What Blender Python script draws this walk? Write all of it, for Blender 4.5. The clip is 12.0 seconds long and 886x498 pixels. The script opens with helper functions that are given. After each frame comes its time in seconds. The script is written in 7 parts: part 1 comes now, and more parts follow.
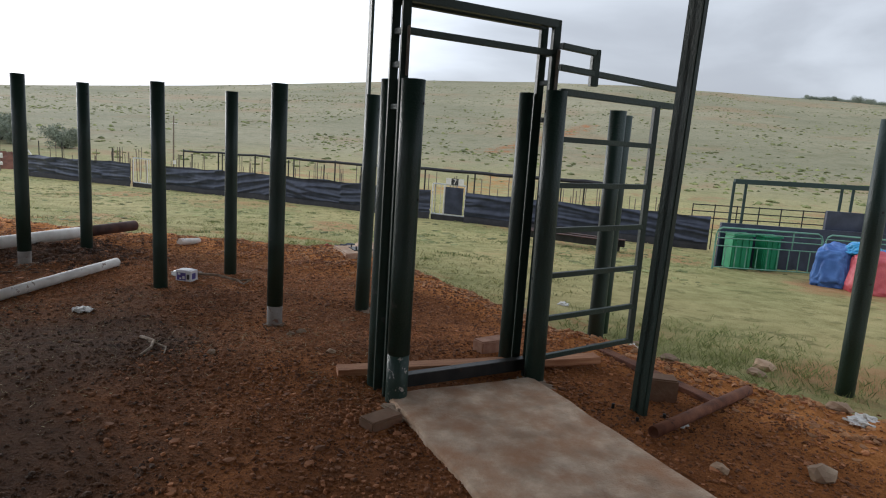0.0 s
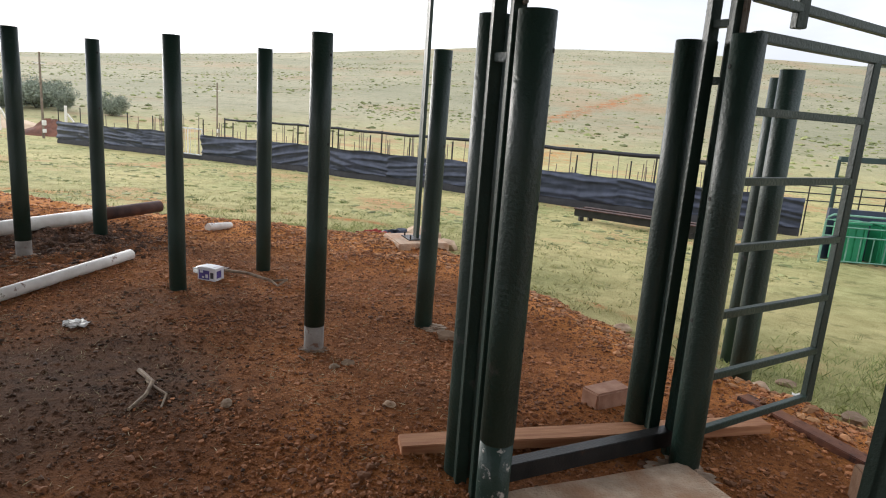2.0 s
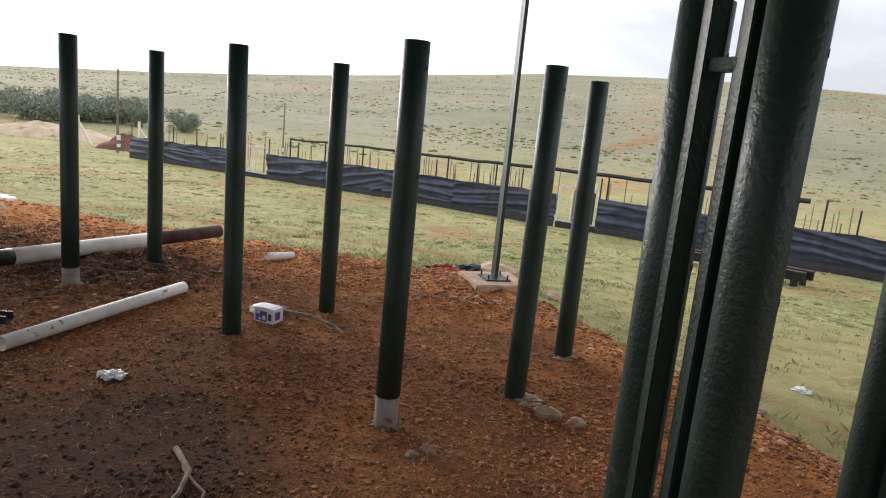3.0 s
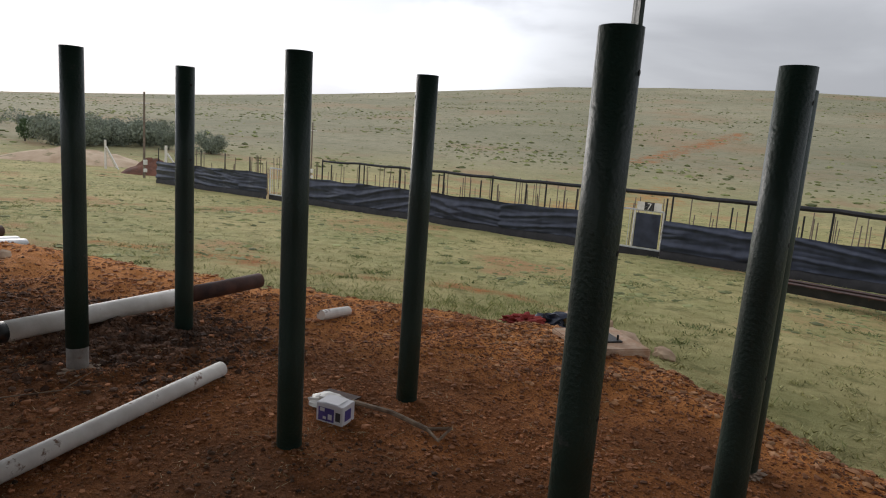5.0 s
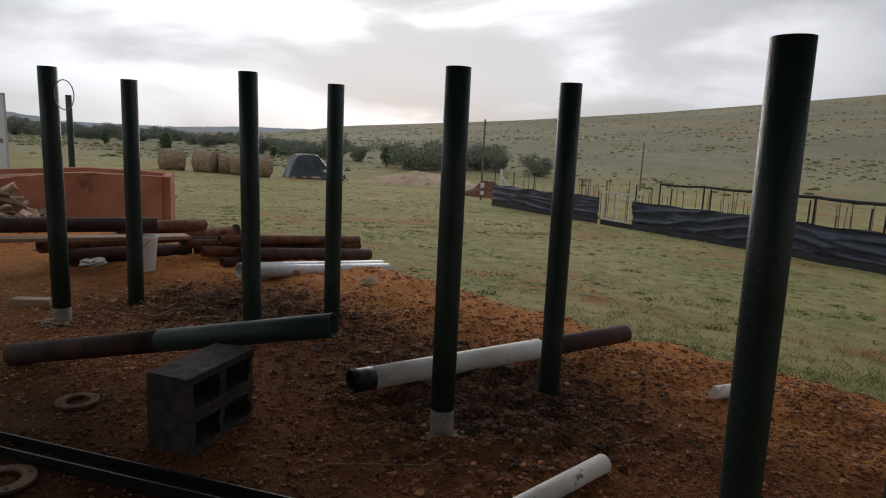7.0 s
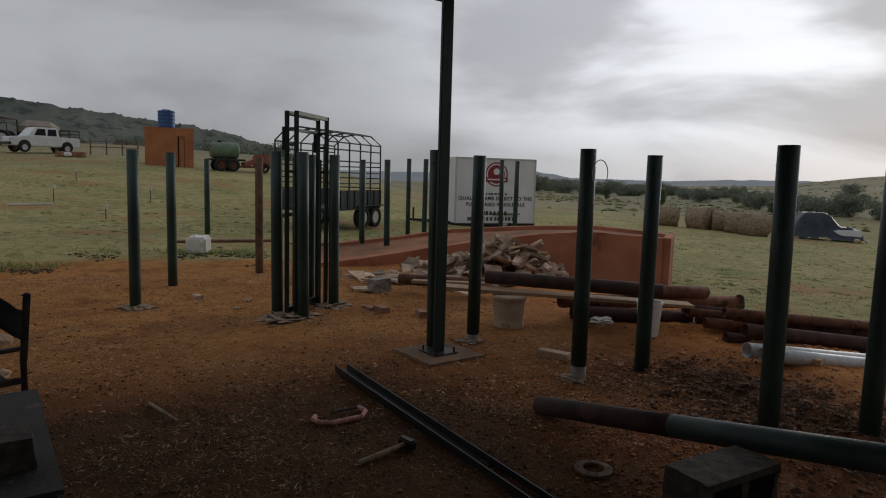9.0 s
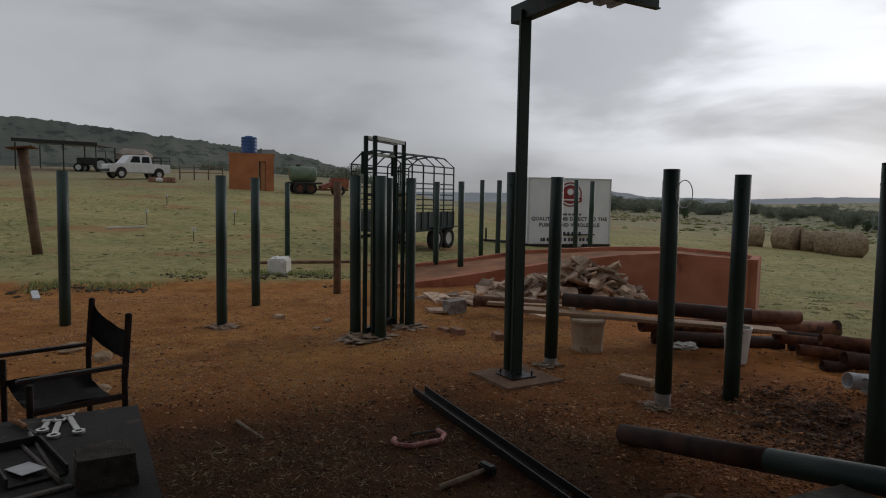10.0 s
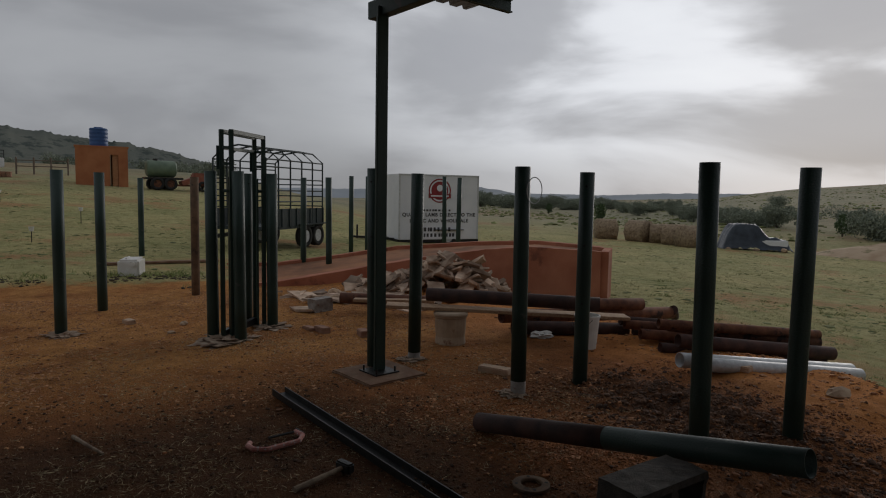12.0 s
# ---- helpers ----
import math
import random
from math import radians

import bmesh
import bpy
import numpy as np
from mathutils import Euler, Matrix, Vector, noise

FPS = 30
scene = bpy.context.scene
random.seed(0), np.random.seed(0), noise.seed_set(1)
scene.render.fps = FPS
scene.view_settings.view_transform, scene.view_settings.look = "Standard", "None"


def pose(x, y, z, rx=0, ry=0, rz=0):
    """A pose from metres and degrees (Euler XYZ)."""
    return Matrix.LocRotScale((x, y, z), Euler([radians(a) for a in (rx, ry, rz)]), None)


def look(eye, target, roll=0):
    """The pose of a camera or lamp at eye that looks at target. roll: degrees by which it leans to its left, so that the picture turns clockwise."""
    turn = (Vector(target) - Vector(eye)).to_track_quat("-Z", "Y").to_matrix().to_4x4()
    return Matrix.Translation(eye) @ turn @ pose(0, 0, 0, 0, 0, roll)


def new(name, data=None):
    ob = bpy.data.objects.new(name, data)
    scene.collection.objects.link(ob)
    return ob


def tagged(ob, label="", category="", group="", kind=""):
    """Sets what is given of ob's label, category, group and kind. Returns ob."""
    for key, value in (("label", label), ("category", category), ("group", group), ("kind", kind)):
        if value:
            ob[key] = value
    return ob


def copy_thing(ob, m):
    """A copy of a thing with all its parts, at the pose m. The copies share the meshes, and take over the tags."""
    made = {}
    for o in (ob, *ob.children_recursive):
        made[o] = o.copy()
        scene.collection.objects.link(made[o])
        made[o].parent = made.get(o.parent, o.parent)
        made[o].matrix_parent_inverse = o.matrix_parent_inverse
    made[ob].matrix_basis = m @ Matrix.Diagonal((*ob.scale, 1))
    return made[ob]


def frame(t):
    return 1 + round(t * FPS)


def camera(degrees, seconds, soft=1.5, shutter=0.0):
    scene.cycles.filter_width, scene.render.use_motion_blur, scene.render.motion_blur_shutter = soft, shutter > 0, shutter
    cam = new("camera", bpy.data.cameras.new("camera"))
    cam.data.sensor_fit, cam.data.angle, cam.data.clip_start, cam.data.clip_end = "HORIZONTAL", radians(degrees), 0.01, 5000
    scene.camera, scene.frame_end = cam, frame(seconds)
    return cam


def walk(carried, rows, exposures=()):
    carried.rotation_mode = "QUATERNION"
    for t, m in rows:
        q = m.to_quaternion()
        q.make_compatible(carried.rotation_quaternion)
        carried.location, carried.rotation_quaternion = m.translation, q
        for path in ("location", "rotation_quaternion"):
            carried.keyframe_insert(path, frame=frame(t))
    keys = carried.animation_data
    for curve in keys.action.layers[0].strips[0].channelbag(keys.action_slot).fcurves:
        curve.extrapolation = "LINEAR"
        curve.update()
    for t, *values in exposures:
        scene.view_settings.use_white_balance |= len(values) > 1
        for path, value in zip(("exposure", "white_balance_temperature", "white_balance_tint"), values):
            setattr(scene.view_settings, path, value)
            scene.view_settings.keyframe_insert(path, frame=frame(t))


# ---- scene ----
cam = camera(68.7, 12.0, soft=1.1)
PATH = [
    (0, (0.316, 0.117, 1.396), (0.828, 2.021, 1.062), 3.8),
    (0.5, (0.297, 0.39, 1.406), (0.83, 2.273, 0.995), 2.5),
    (1, (0.391, 0.727, 1.393), (0.654, 2.68, 1.048), 3.8),
    (1.5, (0.37, 1.061, 1.358), (0.615, 3.008, 0.973), 5.0),
    (2, (0.341, 1.44, 1.38), (0.73, 3.353, 0.947), 4.1),
    (2.5, (0.33, 1.832, 1.384), (0.519, 3.784, 0.992), 5.0),
    (3, (0.214, 2.239, 1.367), (0.433, 4.191, 0.99), 5.5),
    (3.2, (0.158, 2.409, 1.364), (0.504, 4.34, 0.974), 4.4),
    (4.8, (-0.162, 3.465, 1.406), (0.018, 5.428, 1.067), 4.3),
    (5, (-0.224, 3.536, 1.399), (-0.079, 5.502, 1.061), 4.2),
    (5.5, (-0.281, 3.863, 1.387), (-0.313, 5.839, 1.075), 2.7),
    (6, (-0.409, 4.1, 1.382), (-0.658, 6.049, 1.009), 4.2),
    (6.5, (-0.651, 4.274, 1.402), (-1.051, 6.204, 1.061), 3.5),
    (7, (-0.838, 4.426, 1.4), (-1.624, 6.235, 1.068), 2.5),
    (7.2, (-0.879, 4.494, 1.398), (-1.866, 6.203, 1.069), 3.1),
    (8.8, (-1.097, 4.401, 1.54), (-2.865, 5.307, 1.308), 1.3),
    (9, (-1.12, 4.393, 1.544), (-2.92, 5.236, 1.321), 1.6),
    (9.5, (-1.132, 4.36, 1.546), (-2.992, 5.072, 1.357), 0.9),
    (10, (-1.145, 4.346, 1.559), (-3.032, 4.986, 1.394), 1.0),
    (10.5, (-1.13, 4.369, 1.598), (-3.014, 5.033, 1.504), 1.1),
    (11, (-1.112, 4.376, 1.592), (-2.973, 5.103, 1.516), 1.3),
    (11.5, (-1.091, 4.414, 1.586), (-2.884, 5.292, 1.463), 1.5),
    (12, (-1.093, 4.454, 1.562), (-2.822, 5.445, 1.392), 1.0),
]
walk(cam, [(t, look(eye, target, roll)) for t, eye, target, roll in PATH],
     exposures=[(0, 1.05, 6150, 10), (1.0, 1.1, 6250, 10), (1.5, 1.28, 6350, 10), (2.0, 1.82, 6450, 11), (2.5, 1.8, 6500, 12), (3.2, 1.45, 6500, 12), (4.8, 0.9, 6550, 12), (5.5, 0.45, 6600, 12), (6.5, 0.32, 6650, 12), (7.2, -0.08, 6650, 12), (8.8, -0.4, 6600, 11), (10.5, -0.34, 6600, 11), (11, -0.6, 6600, 11), (12, -0.6, 6600, 11)])

# ---------------------------------------------------------------- sky and light
SUN_AZ, SUN_EL = -28.0, 13.0
sun_dir = Vector((math.sin(radians(SUN_AZ)) * math.cos(radians(SUN_EL)), math.cos(radians(SUN_AZ)) * math.cos(radians(SUN_EL)), math.sin(radians(SUN_EL))))

world = bpy.data.worlds.new("overcast_sky")
scene.world = world
world.use_nodes = True
wn, wl = world.node_tree.nodes, world.node_tree.links
wn.clear()
w_out = wn.new("ShaderNodeOutputWorld")
w_bg = wn.new("ShaderNodeBackground")
w_sky = wn.new("ShaderNodeTexSky")
w_sky.sky_type = "NISHITA"
w_sky.sun_disc = False
w_sky.sun_elevation = radians(SUN_EL)
w_sky.sun_rotation = radians(SUN_AZ)
w_co = wn.new("ShaderNodeTexCoord")
# flatten the dome so that the cloud deck draws out into long banks near the horizon
w_map = wn.new("ShaderNodeMapping")
w_map.inputs["Scale"].default_value = (1.0, 1.0, 3.2)
w_map.inputs["Rotation"].default_value = (0, 0, 0.5)
w_big = wn.new("ShaderNodeTexNoise")
w_big.inputs["Scale"].default_value = 2.3
w_big.inputs["Detail"].default_value = 6
w_big.inputs["Roughness"].default_value = 0.48
w_big.inputs["Distortion"].default_value = 0.35
w_ramp = wn.new("ShaderNodeValToRGB")
w_ramp.color_ramp.elements[0].position, w_ramp.color_ramp.elements[0].color = 0.36, (0.525, 0.55, 0.60, 1)
w_ramp.color_ramp.elements[1].position, w_ramp.color_ramp.elements[1].color = 0.68, (0.62, 0.65, 0.69, 1)
# the glow of the low sun behind the deck
w_dot = wn.new("ShaderNodeVectorMath")
w_dot.operation = "DOT_PRODUCT"
w_dot.inputs[1].default_value = Vector((sun_dir.x, sun_dir.y, sun_dir.z * 1.7)).normalized()
w_flat = wn.new("ShaderNodeMapping")
w_flat.inputs["Scale"].default_value = (1.0, 1.0, 1.7)
w_unit = wn.new("ShaderNodeVectorMath")
w_unit.operation = "NORMALIZE"
w_glow = wn.new("ShaderNodeMapRange")
w_glow.interpolation_type = "SMOOTHERSTEP"
w_glow.inputs["From Min"].default_value, w_glow.inputs["From Max"].default_value = 0.66, 1.0
w_glow.inputs["To Min"].default_value, w_glow.inputs["To Max"].default_value = 0.80, 1.52
w_hole = wn.new("ShaderNodeMapRange")
w_hole.interpolation_type = "SMOOTHSTEP"
w_hole.inputs["From Min"].default_value, w_hole.inputs["From Max"].default_value = 0.42, 0.60
w_hole.inputs["To Min"].default_value, w_hole.inputs["To Max"].default_value = 0.72, 1.28
w_m1 = wn.new("ShaderNodeMath")
w_m1.operation = "MULTIPLY"
# the deck thickens towards the east
w_east = wn.new("ShaderNodeVectorMath")
w_east.operation = "DOT_PRODUCT"
w_east.inputs[1].default_value = (math.sin(radians(65)), math.cos(radians(65)), 0)
w_thick = wn.new("ShaderNodeMapRange")
w_thick.interpolation_type = "SMOOTHSTEP"
w_thick.inputs["From Min"].default_value, w_thick.inputs["From Max"].default_value = 0.1, 0.9
w_thick.inputs["To Min"].default_value, w_thick.inputs["To Max"].default_value = 1.0, 0.62
# breaks in the deck show round the sun, the rest stays an even grey
w_near = wn.new("ShaderNodeMapRange")
w_near.inputs["From Min"].default_value, w_near.inputs["From Max"].default_value = 0.70, 0.98
w_near.inputs["To Min"].default_value, w_near.inputs["To Max"].default_value = 0.32, 1.0
w_gap = wn.new("ShaderNodeMix")
w_gap.inputs["A"].default_value = 1.0
# a low grey bank along the horizon
w_sep = wn.new("ShaderNodeSeparateXYZ")
w_low = wn.new("ShaderNodeMapRange")
w_low.interpolation_type = "SMOOTHSTEP"
w_low.inputs["From Min"].default_value, w_low.inputs["From Max"].default_value = 0.01, 0.10
w_low.inputs["To Min"].default_value, w_low.inputs["To Max"].default_value = 0.74, 1.0
w_m3 = wn.new("ShaderNodeMath")
w_m3.operation = "MULTIPLY"
w_m2 = wn.new("ShaderNodeMath")
w_m2.operation = "MULTIPLY"
w_mul = wn.new("ShaderNodeVectorMath")
w_mul.operation = "SCALE"
w_skys = wn.new("ShaderNodeVectorMath")
w_skys.operation = "SCALE"
w_skys.inputs["Scale"].default_value = 0.003
w_add = wn.new("ShaderNodeVectorMath")
w_add.operation = "ADD"
wl.new(w_co.outputs["Generated"], w_map.inputs["Vector"])
wl.new(w_map.outputs["Vector"], w_big.inputs["Vector"])
wl.new(w_big.outputs["Fac"], w_ramp.inputs["Fac"])
wl.new(w_co.outputs["Generated"], w_flat.inputs["Vector"])
wl.new(w_flat.outputs["Vector"], w_unit.inputs[0])
wl.new(w_unit.outputs["Vector"], w_dot.inputs[0])
wl.new(w_dot.outputs["Value"], w_glow.inputs["Value"])
wl.new(w_big.outputs["Fac"], w_hole.inputs["Value"])
wl.new(w_glow.outputs["Result"], w_m1.inputs[0])
wl.new(w_dot.outputs["Value"], w_near.inputs["Value"])
wl.new(w_near.outputs["Result"], w_gap.inputs["Factor"])
wl.new(w_hole.outputs["Result"], w_gap.inputs["B"])
wl.new(w_gap.outputs["Result"], w_m1.inputs[1])
wl.new(w_ramp.outputs["Color"], w_mul.inputs[0])
wl.new(w_co.outputs["Generated"], w_east.inputs[0])
wl.new(w_east.outputs["Value"], w_thick.inputs["Value"])
wl.new(w_m1.outputs["Value"], w_m2.inputs[0])
wl.new(w_thick.outputs["Result"], w_m2.inputs[1])
wl.new(w_co.outputs["Generated"], w_sep.inputs["Vector"])
wl.new(w_sep.outputs["Z"], w_low.inputs["Value"])
wl.new(w_m2.outputs["Value"], w_m3.inputs[0])
wl.new(w_low.outputs["Result"], w_m3.inputs[1])
wl.new(w_m3.outputs["Value"], w_mul.inputs["Scale"])
wl.new(w_sky.outputs["Color"], w_skys.inputs[0])
wl.new(w_mul.outputs["Vector"], w_add.inputs[0])
wl.new(w_skys.outputs["Vector"], w_add.inputs[1])
wl.new(w_add.outputs["Vector"], w_bg.inputs["Color"])
w_bg.inputs["Strength"].default_value = 1.0
wl.new(w_bg.outputs["Background"], w_out.inputs["Surface"])

sun = new("sun", bpy.data.lights.new("sun", "SUN"))
sun.data.energy, sun.data.angle, sun.data.color = 0.7, radians(25), (1.0, 0.95, 0.88)
sun.matrix_world = look((0, 0, 60), Vector((0, 0, 60)) - sun_dir)


# ---------------------------------------------------------------- materials
def material(name, colours, scale=8.0, rough=0.8, metal=0.0, bump=0.2, bump_scale=None, spread=0.0, wear=None, detail=6, stretch=(1, 1, 1), where="Object", dist=0.01):
    """Noise-mixed colours (dark, light), a fine bump, and worn patches of a third colour where wear is given as (colour, share, scale)."""
    m = bpy.data.materials.new(name)
    m.use_nodes = True
    n, l = m.node_tree.nodes, m.node_tree.links
    b = n["Principled BSDF"]
    b.inputs["Metallic"].default_value = metal
    co = n.new("ShaderNodeTexCoord")
    mp = n.new("ShaderNodeMapping")
    mp.inputs["Scale"].default_value = stretch
    l.new(co.outputs[where], mp.inputs["Vector"])
    big = n.new("ShaderNodeTexNoise")
    big.inputs["Scale"].default_value, big.inputs["Detail"].default_value = scale, detail
    l.new(mp.outputs["Vector"], big.inputs["Vector"])
    r = n.new("ShaderNodeValToRGB")
    r.color_ramp.elements[0].position, r.color_ramp.elements[1].position = 0.32, 0.68
    r.color_ramp.elements[0].color, r.color_ramp.elements[1].color = (*colours[0], 1), (*colours[1], 1)
    l.new(big.outputs["Fac"], r.inputs["Fac"])
    colour = r.outputs["Color"]
    if wear:
        wn_ = n.new("ShaderNodeTexNoise")
        wn_.inputs["Scale"].default_value, wn_.inputs["Detail"].default_value, wn_.inputs["Roughness"].default_value = wear[2], 8, 0.65
        l.new(mp.outputs["Vector"], wn_.inputs["Vector"])
        st = n.new("ShaderNodeMapRange")
        soft = wear[3] if len(wear) > 3 else 0.03
        st.inputs["From Min"].default_value, st.inputs["From Max"].default_value = 0.71 - soft - wear[1] * 0.4, 0.71 + soft - wear[1] * 0.4
        l.new(wn_.outputs["Fac"], st.inputs["Value"])
        mx = n.new("ShaderNodeMix")
        mx.data_type = "RGBA"
        mx.inputs[7].default_value = (*wear[0], 1)
        l.new(st.outputs["Result"], mx.inputs[0])
        l.new(colour, mx.inputs[6])
        colour = mx.outputs[2]
    if spread:
        oi = n.new("ShaderNodeObjectInfo")
        gi = n.new("ShaderNodeNewGeometry")
        ad = n.new("ShaderNodeMath")
        ad.operation = "ADD"
        l.new(oi.outputs["Random"], ad.inputs[0])
        l.new(gi.outputs["Random Per Island"], ad.inputs[1])
        fr = n.new("ShaderNodeMath")
        fr.operation = "FRACT"
        l.new(ad.outputs["Value"], fr.inputs[0])
        mr = n.new("ShaderNodeMapRange")
        mr.inputs["To Min"].default_value, mr.inputs["To Max"].default_value = 1 - spread, 1 + spread
        l.new(fr.outputs["Value"], mr.inputs["Value"])
        hs = n.new("ShaderNodeHueSaturation")
        l.new(mr.outputs["Result"], hs.inputs["Value"])
        l.new(colour, hs.inputs["Color"])
        colour = hs.outputs["Color"]
    l.new(colour, b.inputs["Base Color"])
    fine = n.new("ShaderNodeTexNoise")
    fine.inputs["Scale"].default_value, fine.inputs["Detail"].default_value = bump_scale or scale * 8, 5
    l.new(mp.outputs["Vector"], fine.inputs["Vector"])
    rr = n.new("ShaderNodeMapRange")
    rr.inputs["To Min"].default_value, rr.inputs["To Max"].default_value = max(0.02, rough - 0.12), min(1, rough + 0.12)
    l.new(fine.outputs["Fac"], rr.inputs["Value"])
    l.new(rr.outputs["Result"], b.inputs["Roughness"])
    if bump:
        bp = n.new("ShaderNodeBump")
        bp.inputs["Strength"].default_value, bp.inputs["Distance"].default_value = bump, dist
        l.new(fine.outputs["Fac"], bp.inputs["Height"])
        l.new(bp.outputs["Normal"], b.inputs["Normal"])
    return m


GREEN = material("dark_green_enamel", ((0.008, 0.027, 0.020), (0.015, 0.040, 0.030)), 3, 0.47, 0, 0.8, 75, wear=((0.06, 0.065, 0.06), 0.0, 7), dist=0.004)
GREEN_WORN = material("worn_green_enamel", ((0.010, 0.029, 0.024), (0.018, 0.044, 0.037)), 3, 0.56, 0, 0.5, 80, wear=((0.055, 0.05, 0.045), 0.12, 5), dist=0.004)
GREEN_CHIPPED = material("chipped_green_enamel", ((0.010, 0.033, 0.025), (0.018, 0.048, 0.036)), 3, 0.47, 0, 0.8, 75, wear=((0.42, 0.39, 0.35), 0.26, 20), dist=0.004)
BARE = material("bare_primer_grey", ((0.19, 0.165, 0.145), (0.32, 0.29, 0.26)), 14, 0.75, 0, 0.3, 120, wear=((0.16, 0.08, 0.05), 0.25, 18))
STEEL_DARK = material("dark_rolled_steel", ((0.012, 0.014, 0.014), (0.03, 0.028, 0.027)), 9, 0.45, 0.3, 0.2, 120, wear=((0.07, 0.035, 0.022), 0.15, 11))
RUST = material("rusted_steel", ((0.085, 0.030, 0.018), (0.20, 0.080, 0.040)), 11, 0.85, 0.1, 0.4, 120, spread=0.25, wear=((0.03, 0.014, 0.012), 0.3, 6))
BROWN_PIPE = material("weathered_brown_pipe", ((0.085, 0.050, 0.028), (0.17, 0.10, 0.055)), 9, 0.8, 0.1, 0.3, 110, wear=((0.05, 0.03, 0.02), 0.25, 6))
RUST_DARK = material("dark_mill_rust", ((0.030, 0.016, 0.014), (0.085, 0.038, 0.028)), 9, 0.8, 0.1, 0.3, 110, spread=0.2)
WHITE_PIPE = material("chalky_white_paint", ((0.66, 0.62, 0.56), (0.84, 0.81, 0.76)), 9, 0.6, 0, 0.15, 60, wear=((0.22, 0.13, 0.08), 0.18, 9))
GALV = material("galvanised_steel", ((0.46, 0.47, 0.48), (0.64, 0.65, 0.66)), 18, 0.45, 0.25, 0.1, 60)
CONCRETE = material("weathered_concrete", ((0.36, 0.25, 0.17), (0.72, 0.57, 0.43)), 8, 0.9, 0, 1.0, 90, wear=((0.44, 0.245, 0.14), 0.48, 4.5, 0.13), detail=14, dist=0.010)
DIRTY_CONCRETE = material("earth_stained_concrete", ((0.15, 0.080, 0.045), (0.26, 0.165, 0.105)), 7, 0.95, 0, 0.5, 60, wear=((0.16, 0.07, 0.035), 0.4, 4, 0.1), dist=0.006)
SPILL = material("spilt_concrete", ((0.20, 0.125, 0.08), (0.41, 0.32, 0.235)), 9, 0.95, 0, 0.7, 60, wear=((0.18, 0.085, 0.042), 0.3, 7, 0.06), dist=0.008)
# cement grey darkened to carry the shade under the roof
BLOCK = material("shade_darkened_cement", ((0.036, 0.031, 0.026), (0.085, 0.072, 0.060)), 22, 0.95, 0, 0.8, 160)
BRICK = material("clay_stock_brick", ((0.28, 0.14, 0.09), (0.42, 0.24, 0.16)), 14, 0.9, 0, 0.4, 110, spread=0.2)
STONE = material("broken_pale_stone", ((0.25, 0.155, 0.095), (0.50, 0.37, 0.25)), 6, 0.92, 0, 0.5, 50, spread=0.35)
CLOD = material("red_earth_clods", ((0.16, 0.062, 0.024), (0.41, 0.17, 0.07)), 7, 0.97, 0, 0.5, 60, spread=0.5, where="Generated")
PEBBLE = material("orange_gravel", ((0.30, 0.13, 0.055), (0.50, 0.27, 0.13)), 9, 0.95, 0, 0.4, 60, spread=0.4)
PLASTER = material("red_earth_plaster", ((0.31, 0.10, 0.052), (0.46, 0.175, 0.10)), 1.6, 0.92, 0, 0.35, 45, wear=((0.19, 0.065, 0.038), 0.25, 1.1))
ADOBE = material("orange_hut_plaster", ((0.38, 0.13, 0.055), (0.50, 0.20, 0.09)), 1.2, 0.9, 0, 0.2, 20)
PLANK = material("reddish_raw_timber", ((0.34, 0.14, 0.065), (0.52, 0.26, 0.13)), 5, 0.8, 0, 0.3, 40, stretch=(1, 12, 12))
PALEWOOD = material("pale_scaffold_board", ((0.26, 0.15, 0.085), (0.42, 0.28, 0.17)), 5, 0.8, 0, 0.3, 40, stretch=(1, 12, 12))
OLDWOOD = material("grey_brown_stick", ((0.16, 0.11, 0.075), (0.34, 0.26, 0.18)), 20, 0.9, 0, 0.4, 120)
STRAW = material("dry_straw", ((0.34, 0.26, 0.14), (0.58, 0.48, 0.30)), 20, 0.9, 0, 0, 60, spread=0.4)
NET = material("black_shade_cloth", ((0.018, 0.024, 0.045), (0.044, 0.054, 0.088)), 5, 0.36, 0, 0.25, 40)
NET_BASE = material("black_plastic_skirt", ((0.012, 0.012, 0.014), (0.03, 0.028, 0.03)), 6, 0.7, 0, 0.3, 40)
TARP = material("dark_blue_tarpaulin", ((0.014, 0.022, 0.034), (0.04, 0.055, 0.075)), 3, 0.35, 0, 0.4, 12, dist=0.03)
BLUE_BAG = material("blue_woven_bag", ((0.035, 0.10, 0.32), (0.08, 0.20, 0.50)), 6, 0.5, 0, 0.4, 60)
RED_BAG = material("pinkish_red_bag", ((0.42, 0.05, 0.07), (0.62, 0.13, 0.14)), 6, 0.55, 0, 0.4, 60)
CYAN = material("bright_blue_cover", ((0.02, 0.22, 0.50), (0.05, 0.36, 0.66)), 6, 0.4)
GREEN_BIN = material("bright_green_plastic", ((0.014, 0.20, 0.085), (0.03, 0.30, 0.14)), 3, 0.45, 0, 0.1, 40)
HURDLE = material("pale_green_hurdle_paint", ((0.10, 0.24, 0.17), (0.18, 0.36, 0.27)), 8, 0.5, 0, 0.1, 60)
WHITE = material("white_vehicle_paint", ((0.66, 0.68, 0.70), (0.78, 0.79, 0.80)), 1.5, 0.3, 0, 0.02, 20)
PANEL_WHITE = material("white_insulated_panel", ((0.66, 0.68, 0.72), (0.78, 0.79, 0.82)), 1.2, 0.45, 0, 0.04, 20)
RED_PRINT = material("dark_red_print", ((0.20, 0.018, 0.022), (0.30, 0.03, 0.035)), 8, 0.5, 0, 0)
DARK_PRINT = material("charcoal_print", ((0.03, 0.03, 0.035), (0.055, 0.055, 0.06)), 8, 0.5, 0, 0)
